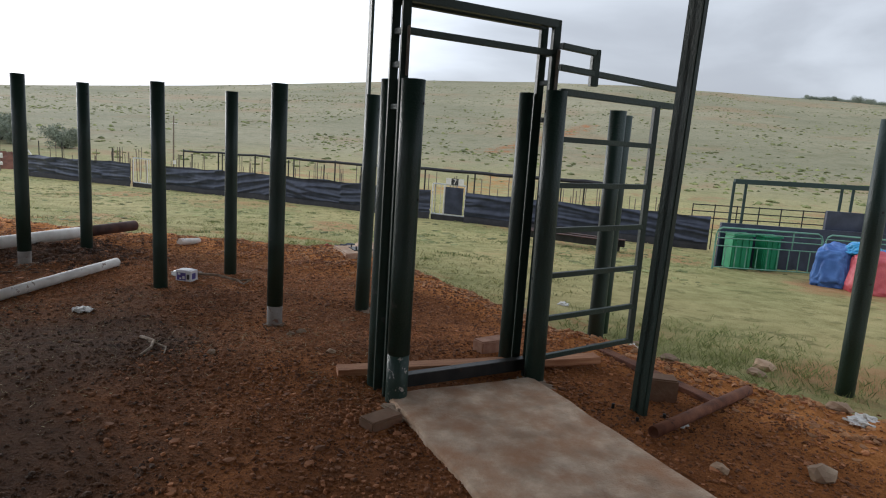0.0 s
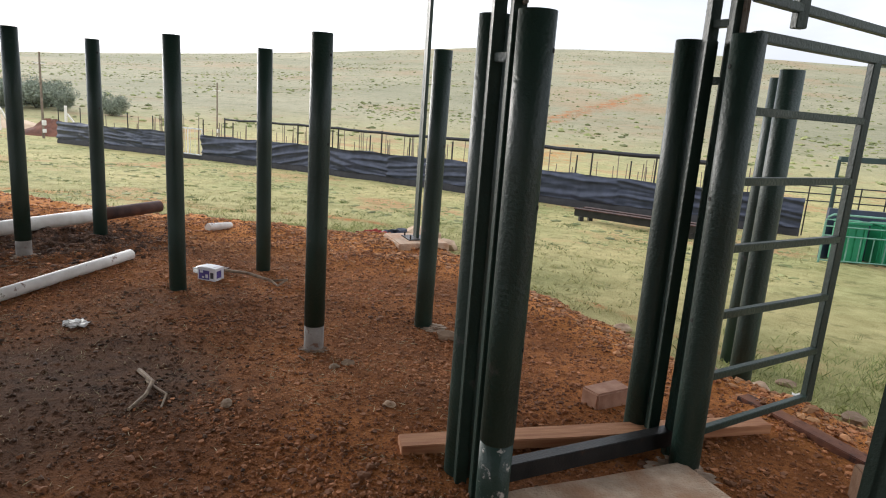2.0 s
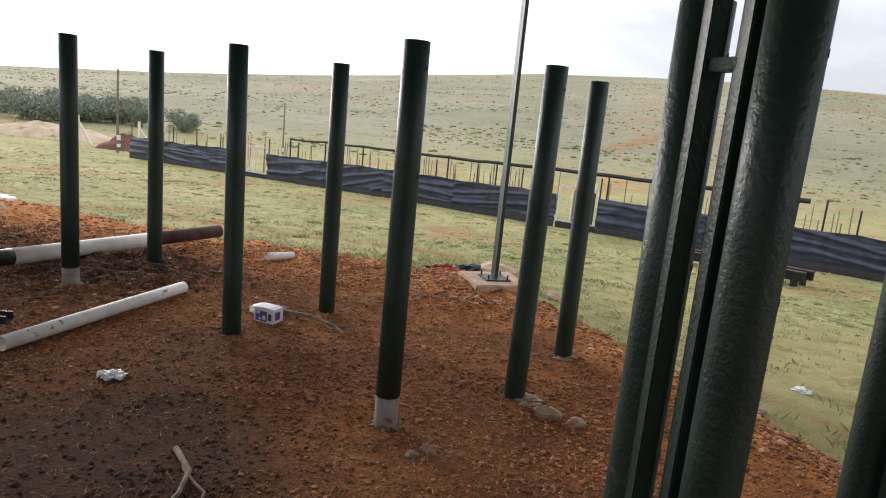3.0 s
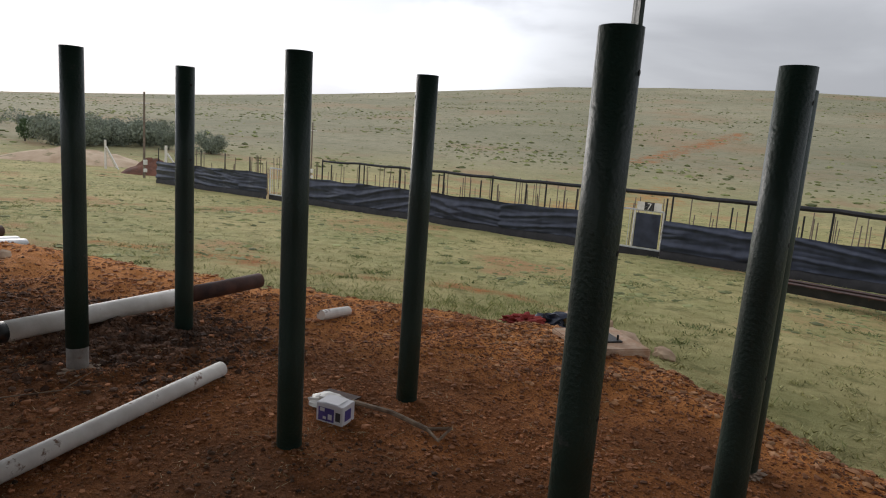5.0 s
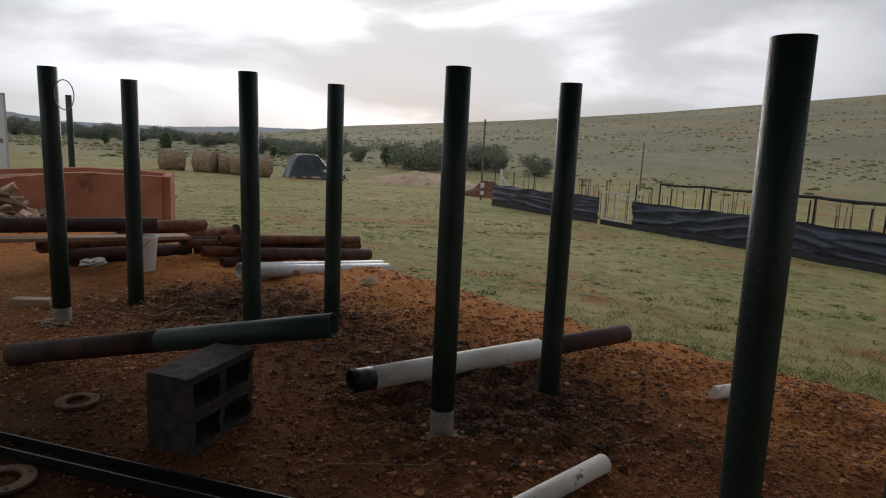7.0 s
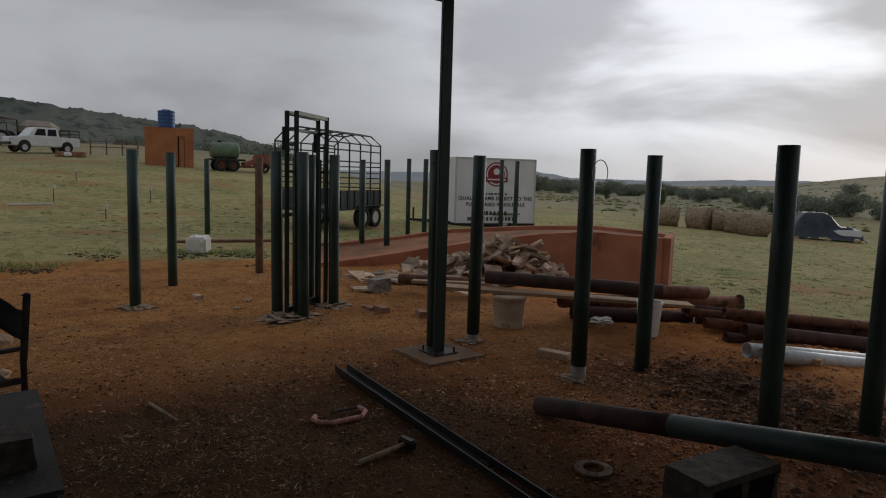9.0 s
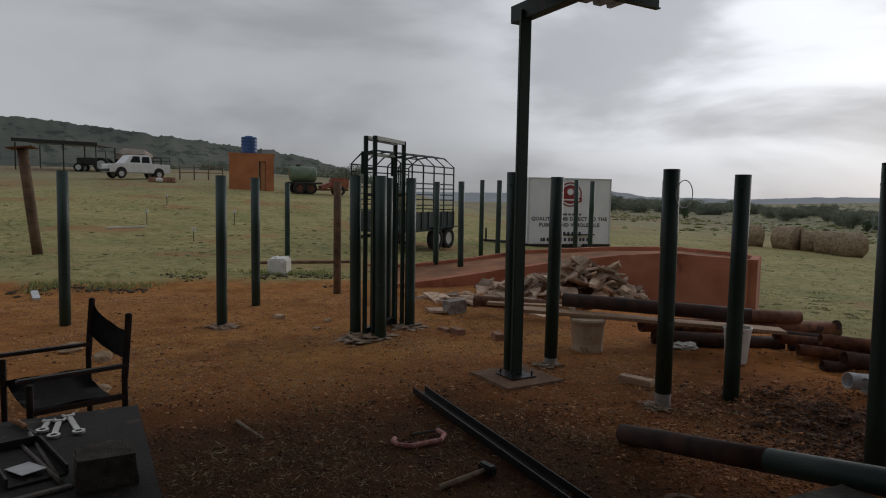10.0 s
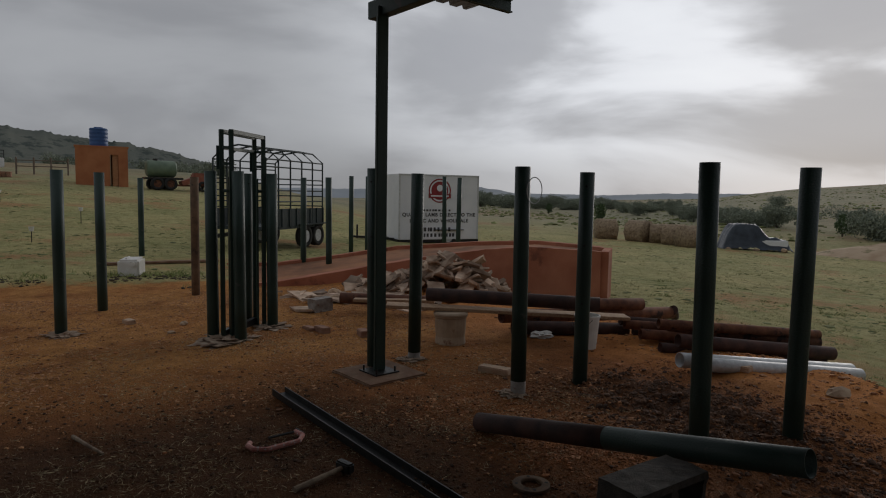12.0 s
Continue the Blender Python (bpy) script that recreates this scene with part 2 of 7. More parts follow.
RUBBER = material("black_rubber", ((0.012, 0.012, 0.012), (0.03, 0.028, 0.026)), 12, 0.85, 0, 0.3, 60)
TINT = material("dark_glass", ((0.01, 0.012, 0.014), (0.02, 0.022, 0.025)), 2, 0.08, 0, 0)
PLASTIC = material("white_plastic", ((0.62, 0.60, 0.56), (0.78, 0.77, 0.74)), 7, 0.45, 0, 0.05, 40, wear=((0.36, 0.24, 0.17), 0.15, 5))
BEIGE = material("stained_beige_plastic", ((0.30, 0.21, 0.14), (0.48, 0.37, 0.26)), 5, 0.6, 0, 0.1, 40, wear=((0.22, 0.11, 0.06), 0.25, 5))
CARD = material("white_carton", ((0.66, 0.66, 0.70), (0.80, 0.80, 0.82)), 8, 0.6, 0, 0.05, 60)
PURPLE = material("purple_carton_print", ((0.06, 0.045, 0.22), (0.12, 0.09, 0.34)), 14, 0.55, 0, 0)
RED_CLOTH = material("red_cloth", ((0.22, 0.025, 0.022), (0.38, 0.06, 0.05)), 9, 0.95, 0, 0.4, 80)
BLACK_CLOTH = material("black_canvas", ((0.010, 0.010, 0.011), (0.026, 0.025, 0.026)), 14, 0.95, 0, 0.3, 200)
CHAIR_WOOD = material("dark_chair_timber", ((0.020, 0.012, 0.010), (0.05, 0.028, 0.022)), 9, 0.6, 0, 0.2, 80)
TABLE = material("grimy_dark_steel_plate", ((0.012, 0.011, 0.010), (0.032, 0.028, 0.025)), 5, 0.8, 0.0, 0.3, 60, wear=((0.09, 0.06, 0.045), 0.2, 9))
TOOL = material("bright_tool_steel", ((0.50, 0.49, 0.46), (0.68, 0.67, 0.64)), 20, 0.35, 0.7, 0.05, 60)
SHEET = material("grey_roof_sheet", ((0.20, 0.19, 0.18), (0.33, 0.31, 0.29)), 3, 0.5, 0.35, 0.1, 30, wear=((0.22, 0.11, 0.065), 0.2, 2.5))
TANK_BLUE = material("blue_water_tank", ((0.02, 0.07, 0.22), (0.035, 0.11, 0.30)), 2, 0.45, 0, 0.05)
TANK_GREEN = material("faded_green_tank", ((0.10, 0.15, 0.10), (0.17, 0.23, 0.16)), 2, 0.55, 0, 0.1)
MACHINE_RED = material("faded_red_machine", ((0.24, 0.07, 0.045), (0.36, 0.13, 0.08)), 4, 0.7, 0, 0.2)
TRAILER_BLUE = material("blue_grey_trailer_paint", ((0.011, 0.022, 0.024), (0.024, 0.038, 0.040)), 4, 0.6, 0, 0.1, wear=((0.10, 0.05, 0.03), 0.15, 6))
CANVAS = material("tan_canvas", ((0.26, 0.21, 0.17), (0.38, 0.32, 0.26)), 2, 0.9, 0, 0.2)
HAY = material("weathered_hay", ((0.24, 0.17, 0.11), (0.46, 0.35, 0.23)), 9, 0.97, 0, 0.8, 60, wear=((0.12, 0.08, 0.05), 0.2, 7), dist=0.05)
# leaves of the distant bushes, paled in colour for the haze
LEAF = material("grey_green_leaves", ((0.17, 0.20, 0.15), (0.29, 0.32, 0.24)), 3, 0.8, 0, 0, spread=0.35)
LEAF_FRESH = material("fresh_green_leaves", ((0.045, 0.085, 0.03), (0.10, 0.15, 0.06)), 3, 0.7, 0, 0, spread=0.3)
RUBBLE = material("broken_paving_stone", ((0.24, 0.15, 0.10), (0.56, 0.42, 0.31)), 5, 0.92, 0, 0.6, 45, spread=0.5)
SANDY = material("pale_overgrown_sand", ((0.44, 0.31, 0.20), (0.62, 0.48, 0.34)), 1.2, 0.96, 0, 0.5, 14, wear=((0.22, 0.20, 0.095), 0.22, 1.6, 0.06), dist=0.05)
DARK_MOUND = material("dark_red_spoil", ((0.085, 0.036, 0.024), (0.19, 0.080, 0.050)), 3, 0.97, 0, 0.7, 18, dist=0.06)
SCRUB = material("dry_green_tussock", ((0.12, 0.145, 0.048), (0.27, 0.275, 0.11)), 2, 0.95, 0, 0, spread=0.45)
BARK = material("grey_bark", ((0.06, 0.045, 0.035), (0.14, 0.11, 0.085)), 14, 0.95, 0, 0.5, 60)
POLE_WOOD = material("weathered_pole", ((0.13, 0.10, 0.075), (0.24, 0.19, 0.15)), 8, 0.9, 0, 0.3, 60)
# woodland green lightened and greyed, so its colour carries the haze
BUSHLAND = material("wooded_hillside", ((0.075, 0.092, 0.080), (0.145, 0.155, 0.125)), 0.012, 0.95, 0, 0.25, 0.08, wear=((0.045, 0.062, 0.052), 0.38, 0.055, 0.04), dist=4)
# distance haze is mixed into this pale blue-grey base colour
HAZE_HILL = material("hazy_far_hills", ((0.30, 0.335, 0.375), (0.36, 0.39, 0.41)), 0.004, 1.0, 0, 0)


def ground_material():
    """Veld grass over red earth; the attribute bare is 1 where the yard is stripped, heap where dark soil was thrown up."""
    m = bpy.data.materials.new("veld_and_red_earth")
    m.use_nodes = True
    n, l = m.node_tree.nodes, m.node_tree.links
    b = n["Principled BSDF"]
    b.inputs["Specular IOR Level"].default_value = 0.15
    co = n.new("ShaderNodeTexCoord")

    def noise_at(scale, detail=6, rough=0.6, src=None):
        t = n.new("ShaderNodeTexNoise")
        t.inputs["Scale"].default_value, t.inputs["Detail"].default_value, t.inputs["Roughness"].default_value = scale, detail, rough
        l.new(src or co.outputs["Object"], t.inputs["Vector"])
        return t.outputs["Fac"]

    def ramp(fac, a, b_, ca, cb):
        r = n.new("ShaderNodeValToRGB")
        r.color_ramp.elements[0].position, r.color_ramp.elements[1].position = a, b_
        r.color_ramp.elements[0].color, r.color_ramp.elements[1].color = (*ca, 1), (*cb, 1)
        l.new(fac, r.inputs["Fac"])
        return r.outputs["Color"]

    def mix(fac, a, b_):
        x = n.new("ShaderNodeMix")
        x.data_type = "RGBA"
        l.new(fac, x.inputs[0])
        l.new(a, x.inputs[6])
        l.new(b_, x.inputs[7])
        return x.outputs[2]

    def step(fac, a, b_, lo=0.0, hi=1.0):
        r = n.new("ShaderNodeMapRange")
        r.inputs["From Min"].default_value, r.inputs["From Max"].default_value = a, b_
        r.inputs["To Min"].default_value, r.inputs["To Max"].default_value = lo, hi
        l.new(fac, r.inputs["Value"])
        return r.outputs["Result"]

    def attr(name):
        a = n.new("ShaderNodeAttribute")
        a.attribute_name = name
        return a.outputs["Fac"]

    def op(kind, a, b_):
        x = n.new("ShaderNodeMath")
        x.operation = kind
        l.new(a, x.inputs[0])
        if isinstance(b_, float):
            x.inputs[1].default_value = b_
        else:
            l.new(b_, x.inputs[1])
        return x.outputs["Value"]

    stretch = n.new("ShaderNodeMapping")
    stretch.inputs["Scale"].default_value = (1, 1, 0.2)
    l.new(co.outputs["Object"], stretch.inputs["Vector"])
    g1, g2, g3, tuft = noise_at(0.33, 7), noise_at(3.2, 8, 0.7), noise_at(24, 5, 0.7), noise_at(2.6, 4, 0.75)
    grass = mix(step(g1, 0.35, 0.65), ramp(g2, 0.32, 0.70, (0.23, 0.23, 0.085), (0.435, 0.42, 0.19)), ramp(g2, 0.3, 0.7, (0.375, 0.32, 0.135), (0.59, 0.50, 0.245)))
    grass = mix(step(tuft, 0.54, 0.66, 0, 0.65), grass, ramp(g3, 0.3, 0.7, (0.10, 0.115, 0.036), (0.18, 0.185, 0.065)))
    # worn orange streaks and paths through the grass
    bald = step(noise_at(0.20, 8, 0.72), 0.53, 0.60, 0, 0.85)
    grass = mix(bald, grass, ramp(g2, 0.3, 0.7, (0.36, 0.18, 0.078), (0.50, 0.30, 0.15)))
    # hillside tones lightened and greyed to stand for distance haze
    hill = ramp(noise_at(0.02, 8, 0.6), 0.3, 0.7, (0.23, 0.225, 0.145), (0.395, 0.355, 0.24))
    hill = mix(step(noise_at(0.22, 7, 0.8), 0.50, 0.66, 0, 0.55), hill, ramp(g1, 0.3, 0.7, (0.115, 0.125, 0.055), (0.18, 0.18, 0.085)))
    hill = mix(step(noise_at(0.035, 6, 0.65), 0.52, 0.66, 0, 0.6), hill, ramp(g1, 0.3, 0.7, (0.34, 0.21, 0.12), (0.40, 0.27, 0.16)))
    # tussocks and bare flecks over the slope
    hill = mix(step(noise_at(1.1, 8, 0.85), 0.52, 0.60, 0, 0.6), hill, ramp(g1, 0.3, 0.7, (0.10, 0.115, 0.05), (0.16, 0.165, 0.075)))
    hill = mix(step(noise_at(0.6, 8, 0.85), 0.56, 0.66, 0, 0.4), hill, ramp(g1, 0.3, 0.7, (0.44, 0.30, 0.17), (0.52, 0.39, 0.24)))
    # far off, the haze-greyed hill colour replaces the near grass
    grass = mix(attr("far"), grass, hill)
    e1, e2, e3 = noise_at(0.7, 6), noise_at(7, 8, 0.68), noise_at(45, 5, 0.7)
    earth = mix(step(e1, 0.40, 0.60), ramp(e2, 0.28, 0.72, (0.145, 0.053, 0.017), (0.33, 0.122, 0.039)), ramp(e2, 0.28, 0.72, (0.30, 0.104, 0.028), (0.58, 0.22, 0.067)))
    earth = mix(step(e3, 0.52, 0.70, 0, 0.7), earth, ramp(e2, 0.3, 0.8, (0.05, 0.024, 0.013), (0.085, 0.04, 0.022)))
    # loose orange sand, trodden in patches
    sandy = op("MULTIPLY", attr("sand"), step(noise_at(1.5, 6, 0.65), 0.34, 0.56, 0.15, 1.0))
    earth = mix(sandy, earth, ramp(e2, 0.28, 0.72, (0.36, 0.155, 0.042), (0.66, 0.32, 0.105)))
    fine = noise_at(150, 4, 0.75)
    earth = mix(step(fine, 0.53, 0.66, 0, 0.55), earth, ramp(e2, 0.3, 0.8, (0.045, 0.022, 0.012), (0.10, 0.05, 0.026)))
    # dark soil near the shed, with the roof's shade put into its colour
    earth = mix(attr("shaded_soil"), earth, ramp(e2, 0.28, 0.72, (0.045, 0.021, 0.0105), (0.115, 0.052, 0.024)))
    earth = mix(attr("rim"), earth, ramp(e2, 0.28, 0.72, (0.46, 0.17, 0.047), (0.78, 0.33, 0.105)))
    earth = mix(attr("heap"), earth, ramp(e2, 0.28, 0.72, (0.07, 0.036, 0.02), (0.19, 0.093, 0.05)))
    litter = op("MULTIPLY", step(noise_at(30, 7, 0.85), 0.56, 0.62, 0, 0.6), attr("litter"))
    earth = mix(litter, earth, ramp(e3, 0.3, 0.7, (0.15, 0.125, 0.07), (0.34, 0.29, 0.17)))
    edge = op("ADD", op("ADD", attr("bare"), op("MULTIPLY", op("SUBTRACT", g2, 0.5), 1.0)), op("MULTIPLY", op("SUBTRACT", e1, 0.5), 0.9))
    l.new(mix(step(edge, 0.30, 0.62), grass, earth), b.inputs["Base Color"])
    b.inputs["Roughness"].default_value = 0.95
    h = op("ADD", op("MULTIPLY", e2, 0.5), op("MULTIPLY", e3, 0.5))
    bp = n.new("ShaderNodeBump")
    bp.inputs["Strength"].default_value, bp.inputs["Distance"].default_value = 1.0, 0.08
    l.new(h, bp.inputs["Height"])
    l.new(bp.outputs["Normal"], b.inputs["Normal"])
    return m


# ---------------------------------------------------------------- shape helpers
def part(name, bm, mat, parent=None, label="", smooth_faces=False):
    """Links a bmesh as one mesh object, under a thing or a part."""
    me = bpy.data.meshes.new(name)
    bm.to_mesh(me)
    bm.free()
    me.materials.append(mat)
    if smooth_faces:
        me.shade_smooth()
    ob = new(name, me)
    if parent is not None:
        ob.parent = parent
    if label:
        ob["label"] = label
    return ob


def thing(name, at, label, category, group="", turn=0.0):
    ob = new(name)
    ob.empty_display_size = 0.2
    ob.matrix_basis = pose(*at, 0, 0, turn)
    return tagged(ob, label, category, group)


def add_box(bm, c, s, turn=0.0, bevel=0.0, m=None):
    """A box of size s round the centre c, turned about z in degrees."""
    r = bmesh.ops.create_cube(bm, size=1.0, matrix=(m or pose(*c, 0, 0, turn)) @ Matrix.Diagonal((*s, 1)))
    if bevel:
        es = {e for v in r["verts"] for e in v.link_edges}
        bmesh.ops.bevel(bm, geom=list(es), offset=bevel, segments=2, affect="EDGES", clamp_overlap=True)
    return bm


def box(c, s, turn=0.0, bevel=0.0):
    return add_box(bmesh.new(), c, s, turn, bevel)


def along(p, q, up=(0, 0, 1)):
    """A pose at the middle of p and q whose x runs along them."""
    p, q = Vector(p), Vector(q)
    x = (q - p).normalized()
    u = Vector(up)
    if abs(x.dot(u)) > 0.98:
        u = Vector((0, 1, 0))
    y = u.cross(x).normalized()
    z = x.cross(y)
    m = Matrix((x, y, z)).transposed().to_4x4()
    m.translation = (p + q) / 2
    return m


def beam(p, q, w, h, bevel=0.003, bm=None):
    """A bar from p to q, w wide and h high."""
    return add_box(bm or bmesh.new(), None, ((Vector(q) - Vector(p)).length, w, h), 0, bevel, along(p, q))


def tube(p, q, r, wall=0.006, n=20, bm=None, bumps=0.0):
    """A hollow pipe from p to q."""
    bm = bm or bmesh.new()
    m = along(p, q)
    ln = (Vector(q) - Vector(p)).length / 2
    rings = []
    for x, rr in ((-ln, r - wall), (-ln, r), (-ln / 3, r), (ln / 3, r), (ln, r), (ln, r - wall)):
        rings.append([bm.verts.new(m @ Vector((x, rr * math.cos(2 * math.pi * k / n), rr * math.sin(2 * math.pi * k / n)))) for k in range(n)])
    rings.append(rings[0])
    for a, b in zip(rings, rings[1:]):
        for k in range(n):
            bm.faces.new((a[k], a[(k + 1) % n], b[(k + 1) % n], b[k]))
    bmesh.ops.recalc_face_normals(bm, faces=bm.faces)
    for f in bm.faces:
        f.smooth = True
    return bm


def rod(p, q, r, n=8, bm=None, r2=None):
    """A solid bar from p to q."""
    bm = bm or bmesh.new()
    d = (Vector(q) - Vector(p)).length
    m = along(p, q) @ Euler((0, math.pi / 2, 0)).to_matrix().to_4x4()
    bmesh.ops.create_cone(bm, cap_ends=True, segments=n, radius1=r, radius2=r if r2 is None else r2, depth=d, matrix=m)
    return bm


def bent_rod(points, r, n=7, bm=None):
    """A rod through a few points, with caps; r may be a pair, from first to last."""
    bm = bm or bmesh.new()
    pts = [Vector(p) for p in points]
    r0, r1 = r if isinstance(r, tuple) else (r, r)
    rings = []
    for i, p in enumerate(pts):
        d = (pts[min(i + 1, len(pts) - 1)] - pts[max(i - 1, 0)]).normalized()
        u = Vector((0, 0, 1)) if abs(d.z) < 0.9 else Vector((1, 0, 0))
        a = d.cross(u).normalized()
        b = d.cross(a)
        rr = r0 + (r1 - r0) * i / (len(pts) - 1)
        rings.append([bm.verts.new(p + (a * math.cos(2 * math.pi * k / n) + b * math.sin(2 * math.pi * k / n)) * rr) for k in range(n)])
    for a, b in zip(rings, rings[1:]):
        for k in range(n):
            bm.faces.new((a[k], a[(k + 1) % n], b[(k + 1) % n], b[k]))
    bm.faces.new(rings[0])
    bm.faces.new(rings[-1][::-1])
    bmesh.ops.recalc_face_normals(bm, faces=bm.faces)
    return bm


def lump(r, seed, squash=(1, 1, 1), rough=0.35, sub=2, at=(0, 0, 0), bm=None, freq=1.0):
    """A broken, uneven lump."""
    bm = bm or bmesh.new()
    got = bmesh.ops.create_icosphere(bm, subdivisions=sub, radius=1.0)["verts"]
    for v in got:
        k = 1 + rough * noise.noise(v.co * 1.3 * freq + Vector((seed * 7.1, seed * 3.3, 0))) + rough * 0.4 * noise.noise(v.co * 3.7 * freq + Vector((seed, 0, seed * 2)))
        v.co = Vector((v.co.x * squash[0], v.co.y * squash[1], v.co.z * squash[2])) * (r * k) + Vector(at)
    return bm


def on_ground(x, y, dz=0.0):
    return (x, y, surface(x, y) + dz)


# ---------------------------------------------------------------- the lie of the land
def smooth(a, b, v):
    """0 below a, 1 above b, eased between."""
    t = min(1.0, max(0.0, (v - a) / (b - a)))
    return t * t * (3 - 2 * t)


def table(v, pairs):
    """Straight interpolation in a short table of pairs."""
    if v <= pairs[0][0]:
        return pairs[0][1]
    for (a, p), (b, q) in zip(pairs, pairs[1:]):
        if v <= b:
            return p + (q - p) * (v - a) / (b - a)
    return pairs[-1][1]


PAD_EDGE = [(-16, 9.0), (-12, 10.0), (-8, 11.0), (-4.5, 11.0), (-1.5, 10.0), (0, 9.5), (1.6, 8.8), (2.2, 7.0), (2.7, 5.2), (3.1, 4.0), (3.8, 3.0), (5, 2.2), (7, 1.4), (12, 0.0)]
SKYLINE = [(-180, -0.5), (-75, -0.5), (-50, -0.4), (-38, 0.0), (-32, 0.85), (-18, 1.9), (-6, 3.0), (4, 4.05), (13, 4.95), (22, 5.35), (30, 5.45), (37, 5.2), (49, 4.55), (70, 3.4), (110, 0.5), (180, -0.5)]


def pad_share(x, y):
    """1 on the bare levelled yard, 0 on the veld round it."""
    north = smooth(-0.7, 0.5, table(x, PAD_EDGE) - y)
    return north * smooth(-14.5, -12.0, x) * smooth(-12, -9, y) * smooth(-13, -8, -x)


def ground(x, y):
    """Height of the ground without its small lumps."""
    r = max(math.hypot(x, y - 3), 0.01)
    az = math.degrees(math.atan2(x, y - 3))
    west = smooth(60, 80, -az) if az > -150 else 0.0
    q = min(1.0, (45 + 30 * west) / r)
    px, py = x * q, 3 + (y - 3) * q
    veld = -0.32 - 0.04 * (max(py, 4) - 9) - (0.025 * px if px > 0 else 0.012 * px)
    veld += 0.055 * max(0.0, -px - 20) * west
    pad = -0.07 - 0.10 * smooth(-4.0, -2.0, x) * smooth(4.2, 5.4, y)
    s = pad_share(x, y)
    z = pad * s + veld * (1 - s)
    near = 40 + 40 * west
    if r > near:
        far = 1.45 + math.tan(math.radians(table(az, SKYLINE))) * 280
        t = min(1.0, (r - near) / (280 - near))
        z += (far - z) * (t ** 1.25 if t < 1 else 1)
        if r > 280:
            z -= (r - 280) * 0.012
    return z


def heap_share(x, y):
    """Thrown-up dark soil round the north-western posts."""
    a = math.exp(-((x + 2.0) / 0.95) ** 2 - ((y - 8.0) / 0.85) ** 2)
    b = math.exp(-((x + 4.3) / 1.25) ** 2 - ((y - 8.5) / 0.8) ** 2)
    return min(1.0, a + 0.8 * b)


def surface(x, y):
    """Height of the ground with its lumps."""
    z = ground(x, y)
    s = pad_share(x, y)
    h = heap_share(x, y)
    r = math.hypot(x + 1, y - 5)
    if r < 30:
        f = 1 - smooth(18, 30, r)
        z += f * (0.018 * noise.noise((x * 0.9, y * 0.9, 0)) + 0.010 * noise.noise((x * 3.1, y * 3.1, 4)))
        z += f * h * (0.07 + 0.07 * noise.noise((x * 3.3, y * 3.3, 9)) + 0.07 * noise.noise((x * 8, y * 8, 2)))
        rim = rim_share(x, y)
        z += f * rim * (0.03 + 0.05 * noise.noise((x * 2.3, y * 2.3, 5)) + 0.03 * noise.noise((x * 7, y * 7, 1)))
    return z


def rim_share(x, y):
    """The raw orange edge of the levelled yard."""
    d = table(x, PAD_EDGE) - y
    e = smooth(-0.9, -0.2, d) * (1 - smooth(0.9, 2.2, d))
    return e * smooth(-15, -12, x) * smooth(-9, -6, -x)


def pen_share(x, y):
    """Trodden orange earth inside the pens behind the shade cloth."""
    s = (x + 8.9) * 0.789 - (y - 27.6) * 0.615
    b = (x + 8.9) * 0.615 + (y - 27.6) * 0.789
    b += 1.2 * noise.noise((x * 0.4, y * 0.4, 51))
    return smooth(5, 11, b) * (1 - smooth(36, 48, b)) * smooth(3, 7, s) * (1 - smooth(9, 13, s))


def track_share(x, y):
    """Worn tracks: one along the edge of the yard, one up the hillside."""
    d = table(x, PAD_EDGE) - y
    w = 0.5 * noise.noise((x * 0.6, y * 0.6, 52))
    k = 0.40 * math.exp(-((d + 2.0 + w) / 0.5) ** 2) * smooth(-9, -6, x) * (1 - smooth(3, 6, x))
    ax, ay, bx, by = 24.5, 71.6, 57.0, 111.0
    t = min(1.0, max(0.0, ((x - ax) * (bx - ax) + (y - ay) * (by - ay)) / ((bx - ax) ** 2 + (by - ay) ** 2)))
    e = math.hypot(x - ax - t * (bx - ax), y - ay - t * (by - ay))
    return max(k, 0.48 * math.exp(-(e / 3.0) ** 2))


def shaded_soil_share(x, y):
    """Dark soil by the shed, where the roof's shade is painted in too."""
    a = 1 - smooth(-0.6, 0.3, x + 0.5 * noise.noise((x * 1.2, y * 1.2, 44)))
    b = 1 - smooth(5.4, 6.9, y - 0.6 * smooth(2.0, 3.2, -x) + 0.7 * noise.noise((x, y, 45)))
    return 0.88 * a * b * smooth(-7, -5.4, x)


